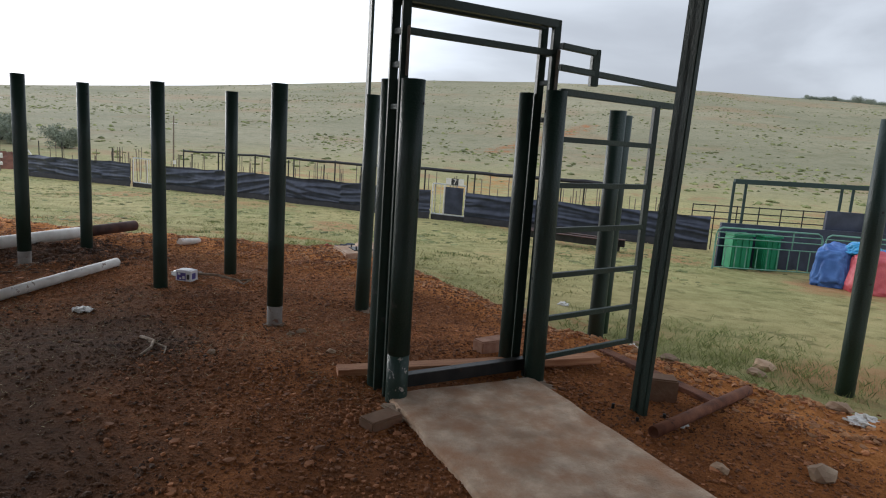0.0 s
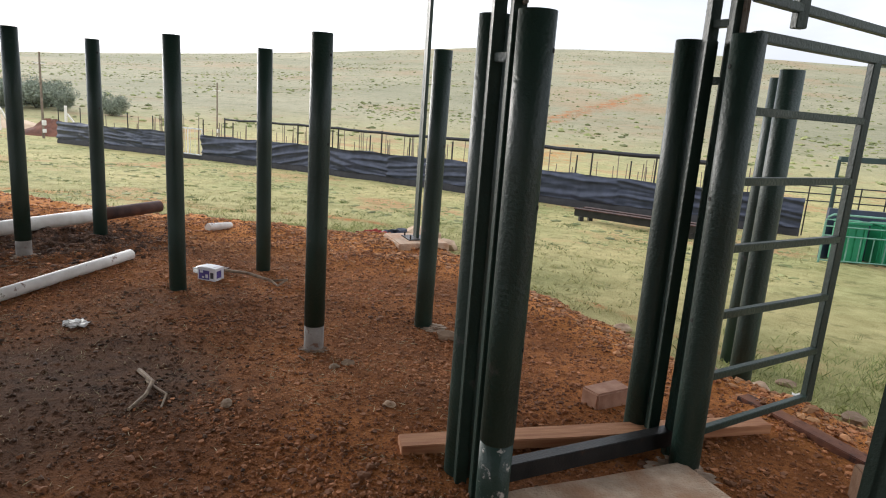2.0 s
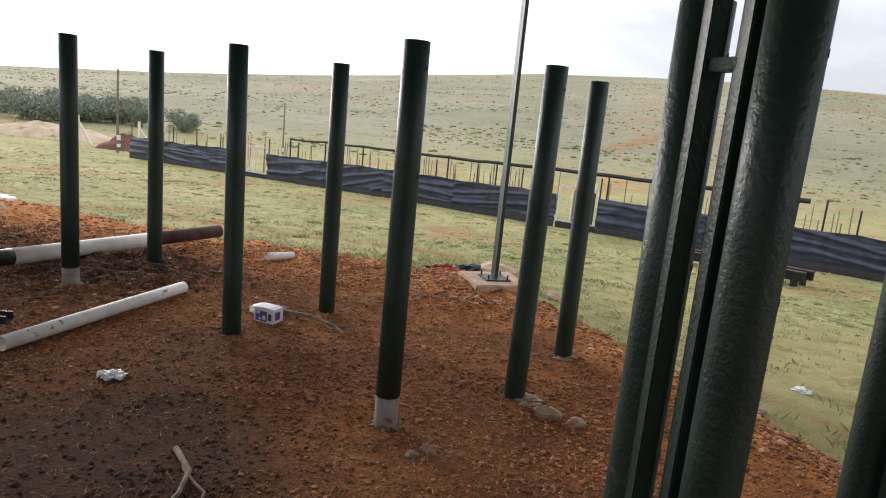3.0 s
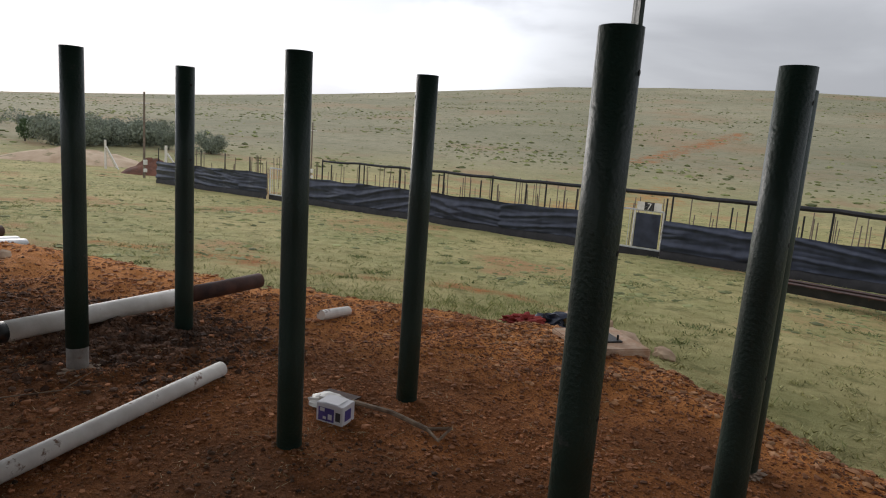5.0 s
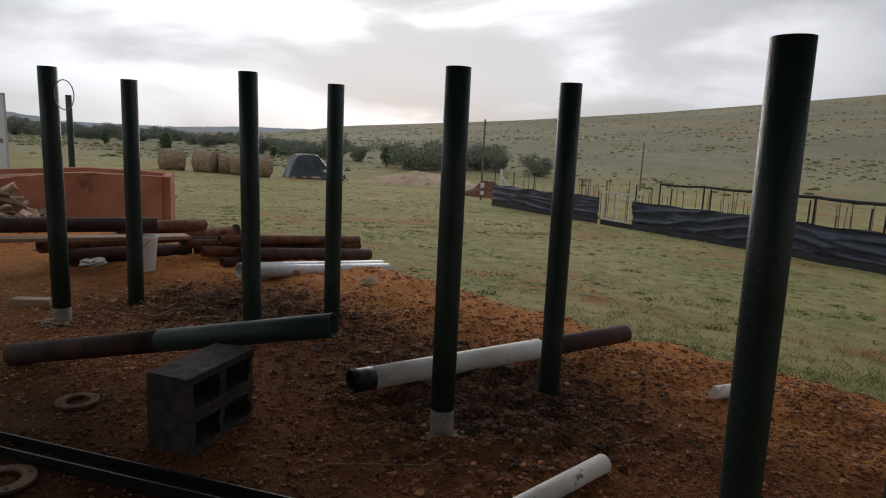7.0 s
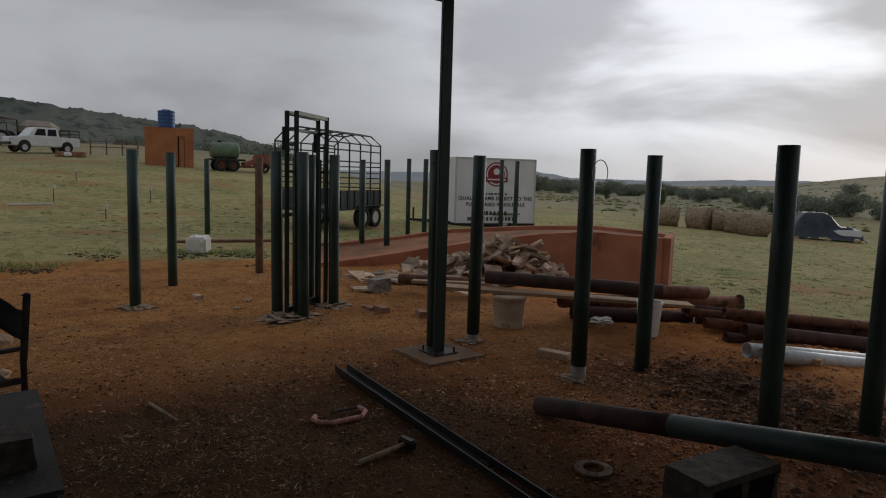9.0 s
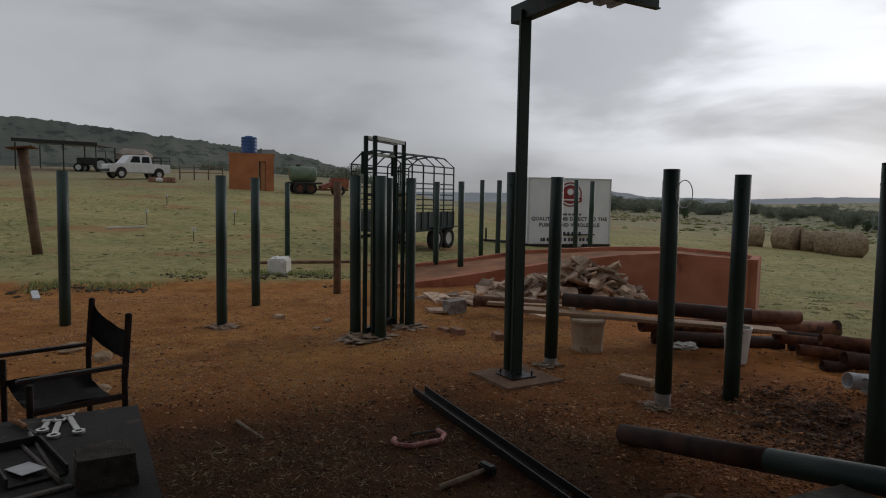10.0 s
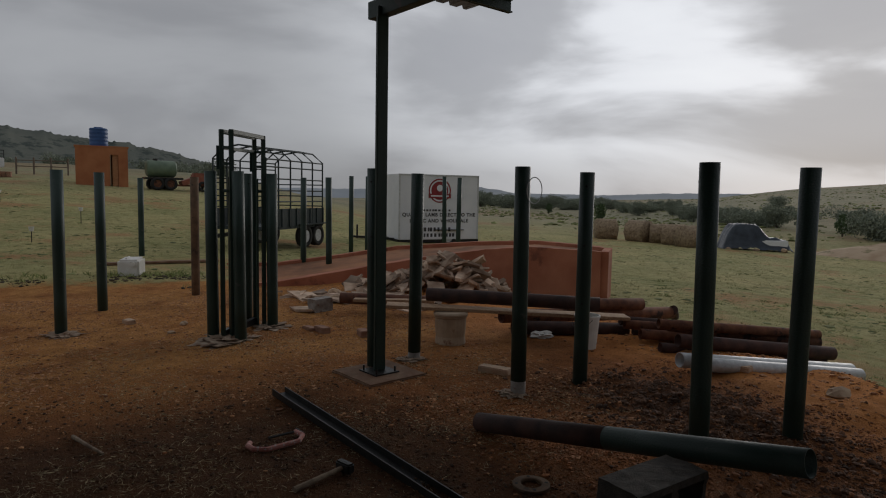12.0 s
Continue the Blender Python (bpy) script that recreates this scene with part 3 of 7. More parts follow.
def build_ground():
    rings, r = [0.0], 0.25
    while r < 1800:
        rings.append(r)
        r *= 1.0185 if r < 60 else 1.035
    sectors = 420
    cx, cy = -1.0, 5.5
    verts, faces, bare, rim, heap, far, litter, sand, shaded_soil = [], [], [], [], [], [], [], [], []
    for i, rr in enumerate(rings):
        for k in range(sectors if i else 1):
            a = 2 * math.pi * k / sectors
            x, y = cx + rr * math.cos(a), cy + rr * math.sin(a)
            verts.append((x, y, surface(x, y)))
            pens = pen_share(x, y)
            bare.append(max(pad_share(x, y), 0.4 * pens, track_share(x, y)))
            rim.append(rim_share(x, y))
            heap.append(heap_share(x, y))
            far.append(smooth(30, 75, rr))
            sand.append((1 - smooth(-7.6, -5.6, x + 0.8 * noise.noise((x * 0.8, y * 0.8, 31)))) * smooth(-1, 1.5, y) * (1 - smooth(8.2, 9.5, y)) + 0.8 * smooth(9.0, 9.9, y) * (1 - smooth(-3.4, -2.2, x)) * smooth(-6.5, -5.5, x) + pens)
            shaded_soil.append(shaded_soil_share(x, y))
            litter.append(smooth(-10.5, -8, x) * smooth(-0.5, 3, -x) * smooth(2, 3.5, y) * smooth(-9, -7, -y) * (0.35 + 0.65 * smooth(-0.1, 0.3, noise.noise((x * 0.7, y * 0.7, 21)))))
    for k in range(sectors):
        faces.append((0, 1 + k, 1 + (k + 1) % sectors))
    for i in range(1, len(rings) - 1):
        a, b = 1 + (i - 1) * sectors, 1 + i * sectors
        for k in range(sectors):
            k2 = (k + 1) % sectors
            faces.append((a + k, b + k, b + k2, a + k2))
    me = bpy.data.meshes.new("ground")
    me.from_pydata(verts, [], faces)
    for name, values in (("bare", bare), ("rim", rim), ("heap", heap), ("far", far), ("litter", litter), ("sand", sand), ("shaded_soil", shaded_soil)):
        me.attributes.new(name, "FLOAT", "POINT").data.foreach_set("value", values)
    me.materials.append(ground_material())
    me.shade_smooth()
    return tagged(new("ground", me), "red earth yard running out into pale green veld", "ground", kind="structure")


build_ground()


def ridge(name, mat, distance, profile, bumps, label, depth=260):
    """A far skyline: a strip of hillside whose crest follows a short table of (azimuth, elevation)."""
    bm = bmesh.new()
    a0, a1 = profile[0][0], profile[-1][0]
    n = 420
    rows = []
    for i in range(n + 1):
        az = a0 + (a1 - a0) * i / n
        el = table(az, profile)
        s, c = math.sin(radians(az)), math.cos(radians(az))
        top = 1.5 + distance * math.tan(radians(el))
        top += bumps * (noise.noise((az * 0.9, 3, 1)))
        row = []
        for j in range(7):
            f = j / 6
            d = distance - depth * f
            z = -25 + (top + 25) * (1 - f) ** 1.2 + (bumps * 2.2 * noise.noise((s * d * 0.012, c * d * 0.012, 3)) if 0 < j < 6 else 0)
            if j == 0:
                z += bumps * (0.9 * max(0, noise.noise((az * 4.0, 7, 2))) + 0.55 * noise.noise((az * 11, 1, 5)))
            row.append(bm.verts.new((s * d, 3 + c * d, z)))
        rows.append(row)
    for p, q in zip(rows, rows[1:]):
        for j in range(6):
            bm.faces.new((p[j], q[j], q[j + 1], p[j + 1]))
    bmesh.ops.recalc_face_normals(bm, faces=bm.faces)
    ob = part(name, bm, mat, None, "", True)
    return tagged(ob, label, "hill", kind="structure")


ridge("backdrop_mountain", BUSHLAND, 900, [(-140, 3.0), (-120, 5.2), (-104, 5.2), (-98, 4.7), (-91, 4.0), (-86, 3.5), (-82.5, 2.9), (-79, 1.8), (-76.5, 0.9), (-74, -0.2)], 3.0, "dark wooded hill under a grey sky")
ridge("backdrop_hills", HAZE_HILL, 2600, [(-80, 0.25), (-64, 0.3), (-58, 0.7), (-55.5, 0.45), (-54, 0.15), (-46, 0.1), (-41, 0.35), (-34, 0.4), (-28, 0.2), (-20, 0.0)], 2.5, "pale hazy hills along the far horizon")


# ---------------------------------------------------------------- green pipe posts
POST_R = 0.0625


def make_post(name, label, height=1.9, paint=GREEN, foot=BARE, foot_h=0.16, marks=False):
    """A green pipe post standing in the ground: the pipe, the bare foot that the paint does not reach, and dark discs
    for the shade in drilled holes.
    """
    t = thing(name, (0, 0, 0), label, "post", "pipe posts of the pen")
    if foot:
        part("pipe", tube((0, 0, -height + foot_h), (0, 0, 0), POST_R, 0.005, 28), paint, t)
        bm = tube((0, 0, -height - 0.3), (0, 0, -height + foot_h), POST_R - 0.0015, 0.005, 28)
        part("foot", bm, foot, t, "unpainted grey foot")
    else:
        part("pipe", tube((0, 0, -height - 0.3), (0, 0, 0), POST_R, 0.005, 28), paint, t)
    for z, a in ((-0.12, -35), (-0.62, -35), (-1.12, -35)):
        c, s = math.cos(radians(a)), math.sin(radians(a))
        part("dark_hole_disc", rod((c * (POST_R - 0.004), s * (POST_R - 0.004), z), (c * (POST_R + 0.001), s * (POST_R + 0.001), z), 0.009, 10), RUBBER, t)
    return t


def stand(proto, spots, top=1.74):
    """Copies a post to further places; each spot is x, y and the height of its top."""
    for x, y, *rest in spots:
        copy_thing(proto, pose(x, y, rest[0] if rest else top, random.uniform(-0.6, 0.6), random.uniform(-0.6, 0.6), random.uniform(0, 360)))


footed = make_post("pipe_post", "dark green painted steel pipe post with a bare grey foot")
footed.matrix_basis = pose(0.353, 5.349, 1.73)
stand(footed, [(-2.095, 7.412, 1.75), (-5.306, 7.592, 1.788), (-6.66, 7.352, 1.75)])
plain = make_post("pipe_post", "dark green painted steel pipe post set in red earth", foot=None)
plain.matrix_basis = pose(-1.712, 8.151, 1.744)
stand(plain, [(-0.713, 6.61, 1.736), (-0.106, 7.245, 1.732), (1.134, 5.786, 1.729), (1.625, 6.53, 1.735), (-3.807, 7.919, 1.785), (-3.59, 8.632, 1.772), (-5.289, 8.26, 1.764),
              (2.826, 4.63, 1.691), (3.27, 5.30, 1.70), (4.32, 3.66, 1.72)])
stand(plain, [(-9.293, 4.32, 1.748), (-10.778, 4.775, 1.763), (-9.834, 2.556, 1.773), (-8.33, 5.74, 1.76), (-8.12, 5.98, 1.76), (-9.0, 6.28, 1.76), (-8.77, 6.51, 1.76), (-6.58, 6.86, 1.78)])
stand(plain, [(-17.45, 5.83, 1.80), (-14.6, 8.75, 1.85), (-13.75, 9.0, 1.85), (-17.9, 11.15, 2.0), (-15.8, 10.75, 1.95), (-17.2, 13.7, 2.05), (-16.2, 13.6, 2.0), (-14.0, 14.2, 2.0)], 1.8)
rusty = make_post("rusty_post", "rust-brown unpainted steel pipe post", paint=BROWN_PIPE, foot=None)
rusty.matrix_basis = pose(-11.674, 6.097, 1.75)

# crush posts on either side of the concrete ramp
chipped = make_post("pipe_post", "dark green pipe post with paint scraped off near its foot", height=1.72, foot=GREEN_CHIPPED, foot_h=0.24)
chipped.matrix_basis = pose(1.01, 3.50, 1.69)
crush = make_post("pipe_post", "dark green pipe post of the crush gate", height=1.75, foot=None)
crush.matrix_basis = pose(0.945, 3.76, 1.70)
stand(crush, [(1.91, 3.72, 1.715), (1.87, 4.05, 1.715)])


def lashing_mark(at, turn):
    """The painted arrow scratch on a post."""
    bm = bmesh.new()
    for a in (-35, 0, 35):
        d = Vector((0, math.sin(radians(a)), math.cos(radians(a)))) * 0.05
        beam((POST_R + 0.0015, 0, 0), Vector((POST_R + 0.0015, 0, 0)) - Vector((0, d.z, d.y)), 0.001, 0.004, 0, bm)
    ob = part("chalk_mark", bm, BARE)
    ob.matrix_basis = pose(*at, 0, 0, turn)
    return tagged(ob, "scratched pale arrow on a green post", "mark")




def collar(x, y, r, seed):
    bm = lump(r * 0.9, seed, (1, 0.85, 0.16), 0.9, 4, freq=2.6)
    ob = part("concrete_collar", bm, SPILL)
    ob.matrix_basis = pose(*on_ground(x, y, 0.005), 0, 0, seed * 40)
    return tagged(ob, "spilt pale concrete round the foot of a post", "concrete", "concrete spills at post feet")


for i, (x, y, r) in enumerate(((-9.29, 4.33, 0.19), (-8.22, 5.86, 0.30), (-8.75, 6.50, 0.22), (-5.30, 7.55, 0.11), (-2.06, 7.36, 0.11), (-6.66, 7.30, 0.13), (0.36, 5.33, 0.075), (1.18, 5.73, 0.09), (1.63, 6.48, 0.08), (1.03, 3.33, 0.12), (1.9, 3.66, 0.12))):
    collar(x, y, r, i + 2)
lashing_mark((1.134, 5.786, 0.02), -105)
lashing_mark((1.625, 6.53, 0.02), -108)


# ---------------------------------------------------------------- guillotine gates
def slide_gate(a, b, back, top, label, arms=None):
    """A tall drop-gate frame between two pairs of posts: a and b are the middles of the two sides, back the way through it."""
    t = thing("drop_gate_frame", (*a, 0), label, "gate")
    t.matrix_basis = Matrix.Identity(4)
    A, B = Vector((*a, 0)), Vector((*b, 0))
    u = (B - A).normalized()
    w = Vector((*back, 0)).normalized()
    zup = Vector((0, 0, 1))
    for base, s in ((A, 1), (B, -1)):
        for k in (-0.055, 0.055):
            p = base + w * k
            part("upright", beam(p + zup * -0.1, p + zup * top, 0.045, 0.045), GREEN, t)
        for z in (top - 0.19, top - 0.36, 1.55):
            part("spacer", beam(base - w * 0.055 + zup * z, base + w * 0.055 + zup * z, 0.035, 0.03), GREEN, t)
        part("pulley_plate", beam(base + zup * (top - 0.42) - w * 0.085, base + zup * (top - 0.17) - w * 0.085, 0.012, 0.05), BARE if top < 2.15 else GREEN_WORN, t)
    for k in (-0.055, 0.055):
        part("top_bar", beam(A + w * k + zup * (top - 0.022), B + w * k + zup * (top - 0.022), 0.045, 0.045), GREEN, t)
    part("cross_bar", beam(A - w * 0.055 + zup * (top - 0.19), B - w * 0.055 + zup * (top - 0.19), 0.035, 0.035), GREEN, t)
    part("guide", beam(A + u * 0.05 + zup * -0.05, A + u * 0.05 + zup * 1.7, 0.05, 0.02), GREEN, t)
    part("guide", beam(B - u * 0.05 + zup * -0.05, B - u * 0.05 + zup * 1.7, 0.05, 0.02), GREEN, t)
    part("sill", beam(A - w * 0.05 + zup * 0.01, B - w * 0.05 + zup * 0.01, 0.06, 0.075), STEEL_DARK, t, "scuffed dark steel sill")
    return t


slide_gate((0.95, 3.63), (1.905, 3.89), (-0.34, 0.94), 2.13, "dark green square-tube drop gate frame between pipe posts")
slide_gate((-8.25, 5.89), (-8.85, 6.38), (0.6, 0.8), 2.20, "dark green drop gate frame standing between four pipe posts")


def ladder_gate():
    t = thing("ladder_gate", (1.93, 3.74, 0), "dark green welded gate of six rails beside the crush", "gate")
    t.matrix_basis = Matrix.Identity(4)
    a, b = Vector((1.95, 3.735, 0)), Vector((2.785, 4.055, 0))
    u = (b - a).normalized()
    z = Vector((0, 0, 1))
    for k in (1.44, 1.165, 0.89, 0.605, 0.33, 0.077):
        part("rail", beam(a + z * k, b + z * k, 0.032, 0.032), GREEN, t)
    part("top_rail", beam(a + z * 1.714, b + u * 0.16 + z * 1.714, 0.04, 0.04), GREEN, t)
    part("stile", beam(b + z * 0.06, b + z * 1.71, 0.04, 0.04), GREEN, t)
    part("stile", beam(a + z * 0.06, a + z * 1.73, 0.035, 0.035), GREEN, t)
    part("latch_arm", beam(a - u * 0.04 + z * 1.97, a + u * 0.26 + z * 1.965, 0.035, 0.035), GREEN, t)
    part("latch_drop", beam(a + u * 0.255 + z * 1.985, a + u * 0.255 + z * 1.77, 0.05, 0.04), GREEN, t)
    part("slide_bar", beam(a - u * 0.04 + z * 1.85, b + u * 0.2 + z * 1.83, 0.035, 0.035), GREEN, t)
    for k in (0.3, 0.9, 1.4):
        part("hinge", rod(a - u * 0.03 + z * (k - 0.035), a - u * 0.03 + z * (k + 0.035), 0.016, 10), STEEL_DARK, t)
    return t


ladder_gate()


# ---------------------------------------------------------------- the open shed
YAW = 11.3
AX = Vector((math.cos(radians(YAW)), math.sin(radians(YAW)), 0))
AY = Vector((-AX.y, AX.x, 0))
CORNER = Vector((-6.66, 7.86, 0))
RISE = math.tan(radians(1.2))


def shed(u, v, z=0.0):
    """A place in the shed: u along the ribs from the western eave, v back from the northern verge, z above the underside of the sheet."""
    return CORNER + AX * u - AY * v + Vector((0, 0, 3.36 + u * RISE + z))


def steel_column(x, y, top, base_z, label, plinth):
    t = thing("steel_column", (x, y, base_z), label, "column", "columns of the shed", YAW)
    h = top - base_z
    for s in (-1, 1):
        part("channel", beam((0, s * 0.019, 0.012), (0, s * 0.019, h), 0.036, 0.075, 0.005), GREEN, t)
    part("base_plate", box((0, 0, 0.006), (0.26, 0.26, 0.012), 0, 0.002), STEEL_DARK, t)
    for sx in (-1, 1):
        for sy in (-1, 1):
            part("bolt", rod((sx * 0.10, sy * 0.10, -0.02), (sx * 0.10, sy * 0.10, 0.055), 0.009, 8), STEEL_DARK, t)
    if plinth:
        bm = box((0, 0, -0.15), (plinth, plinth, 0.3), 0, 0.012)
        bmesh.ops.subdivide_edges(bm, edges=bm.edges[:], cuts=3, use_grid_fill=True)
        for v in bm.verts:
            v.co += Vector((1, 1, 0.4)) * 0.012 * noise.noise(v.co * 6)
        part("plinth", bm, DIRTY_CONCRETE if x < 0 else CONCRETE, t, "rough concrete plinth")
    return t


steel_column(-6.36, 6.83, 3.16, -0.05, "dark green steel column on a concrete footing carrying the shed roof", 0.62)
steel_column(1.45, 8.45, 3.32, -0.09, "dark green steel column bolted to a raised concrete plinth", 0.58)
leaning_column = steel_column(2.36, 3.20, 3.32, -0.10, "dark green boxed steel column beside the crush", 0)
leaning_column.matrix_basis = leaning_column.matrix_basis @ pose(0, 0, 0, 0, 1.8, 0)


def build_roof():
    t = thing("shed_roof", (0, 0, 0), "rusting grey box-rib steel roof on dark green rafters", "roof")
    length, pitch, depth = 8.9, 0.1725, 0.036
    rib = ((0.0, 0), (0.045, 0), (0.060, depth), (0.115, depth), (0.130, 0))
    for s in range(17):
        bm = bmesh.new()
        prof = [(s * 0.69 + k * pitch + x, z) for k in range(4) for x, z in rib] + [((s + 1) * 0.69, 0)]
        rows = [[bm.verts.new(shed(u, v, z + (0.004 if s % 2 else 0))) for v, z in prof] for u in (0, 3, 6, length)]
        for p, q in zip(rows, rows[1:]):
            for k in range(len(prof) - 1):
                bm.faces.new((p[k], q[k], q[k + 1], p[k + 1]))
        bmesh.ops.solidify(bm, geom=bm.faces[:], thickness=0.0015)
        part("roof_sheet", bm, SHEET, t)
    for u in (0.5, 1.8, 3.1, 4.4, 5.7, 7.0, 8.3):
        for dz, hh, w in ((-0.06, 0.12, 0.012), (-0.114, 0.012, 0.055), (-0.008, 0.010, 0.055)):
            part("purlin", beam(shed(u, -0.10, dz), shed(u, 11.9, dz), w, hh, 0.001), GREEN, t)
    for v in (1.04, 6.36):
        part("rafter", beam(shed(-0.10, v, -0.20), shed(8.8, v, -0.20), 0.10, 0.15, 0.004), GREEN_WORN, t)
    return t


build_roof()


# unseen wall, added to keep southern sky light off the shed floor
def add_shade_wall():
    bm = bmesh.new()
    a, b = shed(0, 11.6), shed(8.9, 11.6)
    beam((a.x, a.y, 1.55), (b.x, b.y, 1.55), 0.12, 3.5, 0, bm)
    return tagged(part("wall_unseen_shade", bm, SHEET), "plain grey unseen sheet wall added to shade the shed", "wall", kind="structure")


add_shade_wall()


# ---------------------------------------------------------------- concrete ramp and things near the crush
def slab():
    bm = bmesh.new()
    add_box(bm, (1.70, 2.16, -0.13), (0.98, 2.95, 0.2), 10.3)
    bmesh.ops.bevel(bm, geom=bm.edges[:], offset=0.012, segments=1, affect="EDGES")
    bmesh.ops.subdivide_edges(bm, edges=bm.edges[:], cuts=14, use_grid_fill=True)
    for v in bm.verts:
        v.co += Vector((0.018 * noise.noise((v.co.y * 4, v.co.x, 1)), 0.012 * noise.noise(v.co * 5), 0.008 * noise.noise(v.co * 3)))
    return tagged(part("concrete_slab", bm, CONCRETE), "stained pale concrete slab leading to the crush gate", "slab")


slab()


def board(p, q, w, h, mat, name, label, category):
    bm = beam(p, q, w, h, 0.004)
    bmesh.ops.subdivide_edges(bm, edges=[e for e in bm.edges if e.calc_length() > 0.3], cuts=6, use_grid_fill=True)
    for v in bm.verts:
        v.co.z += 0.006 * noise.noise(v.co * 2.5)
    return tagged(part(name, bm, mat), label, category)


board((0.72, 3.93, -0.045), (2.50, 3.97, -0.02), 0.11, 0.045, PLANK, "timber_plank", "reddish raw timber plank lying across the gateway", "plank")
board((2.62, 4.30, -0.04), (2.90, 3.20, -0.05), 0.09, 0.04, RUST, "rusty_angle_iron", "rusty steel length lying on red earth", "steel bar")
tagged(part("rusty_pipe", tube((2.24, 2.86, -0.02), (3.20, 3.33, -0.02), 0.033, 0.004, 16), RUST), "short rusty pipe lying beside the column", "pipe")


def brick(x, y, turn, size=(0.22, 0.105, 0.075), tilt=0.0, mat=BRICK, label="worn clay brick lying on red earth", dz=0.0):
    bm = box((0, 0, size[2] / 2), size, 0, 0.008)
    for v in bm.verts:
        v.co += Vector((1, 1, 1)) * 0.004 * noise.noise(v.co * 20 + Vector((x, y, 0)))
    ob = part("brick", bm, mat)
    ob.matrix_basis = pose(*on_ground(x, y, dz - 0.01), tilt, 0, turn)
    return tagged(ob, label, "brick", "loose bricks")


brick(1.86, 4.36, 20, (0.24, 0.12, 0.10))
brick(2.60, 3.38, -20, (0.20, 0.12, 0.15), mat=DIRTY_CONCRETE, label="broken cement brick beside the column")
brick(0.88, 3.22, 30, (0.20, 0.12, 0.06), mat=DIRTY_CONCRETE, label="broken lump of concrete beside the slab")
brick(-8.24, 6.95, 8)
brick(-8.42, 6.86, 14, (0.2, 0.1, 0.045))
brick(-7.90, 7.32, -8, (0.2, 0.11, 0.08))
brick(-9.72, 5.02, 20, (0.16, 0.1, 0.06), mat=CONCRETE, label="pale broken brick on orange earth")
brick(-5.9, 7.78, 30, (0.30, 0.12, 0.06), mat=CONCRETE, label="pale cement slab offcut on dark soil")
brick(-4.85, 9.80, 12, (0.22, 0.12, 0.06), mat=CONCRETE, label="pale cement brick on the orange rim")


def rock(x, y, r, seed, mat=STONE, squash=(1.2, 0.9, 0.6), label="rough stone lying on the ground", dz=0.0):
    ob = part("rock", lump(r, seed, squash, 0.45), mat)
    ob.matrix_basis = pose(*on_ground(x, y, r * 0.2 + dz), 0, 0, seed * 47)
    return tagged(ob, label, "rock", "loose rocks")


for i, (x, y, r) in enumerate(((2.87, 2.42, 0.07), (2.40, 2.54, 0.04), (3.62, 3.05, 0.06), (3.2, 4.15, 0.06), (3.05, 4.7, 0.08), (2.9, 5.0, 0.06), (3.4, 4.9, 0.05), (2.75, 5.95, 0.07), (4.1, 4.2, 0.09), (3.9, 4.05, 0.06), (1.25, 5.52, 0.07), (1.4, 5.45, 0.05),
                                (1.95, 9.2, 0.16), (2.2, 8.9, 0.10), (0.55, 5.05, 0.035), (0.47, 4.98, 0.03), (-0.05, 4.4, 0.03), (0.72, 4.35, 0.03), (-6.9, 3.4, 0.07), (-6.6, 3.2, 0.06), (-10.9, 8.1, 0.10), (-10.4, 7.9, 0.09),
                                (-9.4, 5.6, 0.05), (-8.9, 5.4, 0.04), (-4.0, 9.9, 0.09), (-3.3, 7.25, 0.05))):
    rock(x, y, r, i + 1)


def dead_stick(pts, r, label="dry forked stick lying on red earth"):
    bm = bent_rod([on_ground(x, y, r + dz) for x, y, dz in pts], (r, r * 0.55), 7)
    return tagged(part("stick", bm, OLDWOOD), label, "stick")


dead_stick([(-0.57, 4.95, 0), (-0.50, 4.80, 0.01), (-0.44, 4.68, 0.012), (-0.43, 4.5, 0.005), (-0.46, 4.33, 0)], 0.014)
dead_stick([(-0.49, 4.77, 0), (-0.42, 4.62, 0.01), (-0.34, 4.52, 0.005), (-0.33, 4.36, 0)], 0.009)
dead_stick([(0.30, 5.12, 0.0), (0.27, 5.03, 0.06)], 0.008, "short dry twig by a post foot")
dead_stick([(-2.45, 6.85, 0), (-2.2, 6.92, 0.02), (-2.0, 7.02, 0.03), (-1.9, 7.15, 0.08)], 0.0045, "thin dry twig on dark soil")
dead_stick([(-5.85, 4.42, 0), (-5.6, 4.5, 0.012), (-5.42, 4.58, 0)], 0.014, "pale dry stick on the earth")


def litter_paper(x, y, seed, s=0.08):
    bm = lump(s, seed, (1.2, 0.9, 0.45), 0.8, 3, freq=1.8)
    ob = part("crumpled_plastic", bm, PLASTIC)
    ob.matrix_basis = pose(*on_ground(x, y, s * 0.2), 0, 0, seed * 60)
    return tagged(ob, "crumpled dirty white plastic on the ground", "litter", "scraps of litter")


for i, (x, y, s) in enumerate(((-1.15, 5.76, 0.055), (3.73, 2.95, 0.055), (3.58, 2.88, 0.05), (2.50, 3.02, 0.04), (3.0, 4.35, 0.05), (3.4, 6.4, 0.05), (-7.25, 9.2, 0.16), (-6.9, 9.1, 0.10), (-6.5, 11.4, 0.14))):
    litter_paper(x, y, i + 3, s)


# ---------------------------------------------------------------- pipes, carton and tools by the northern posts
def white_pipe():
    t = thing("white_pipe", (0, 0, 0), "chalky white plastic pipe lying on red earth", "pipe")
    part("pipe", tube(on_ground(-1.88, 6.05, 0.046), on_ground(-1.25, 7.42, 0.046), 0.046, 0.004, 20), WHITE_PIPE, t)


white_pipe()


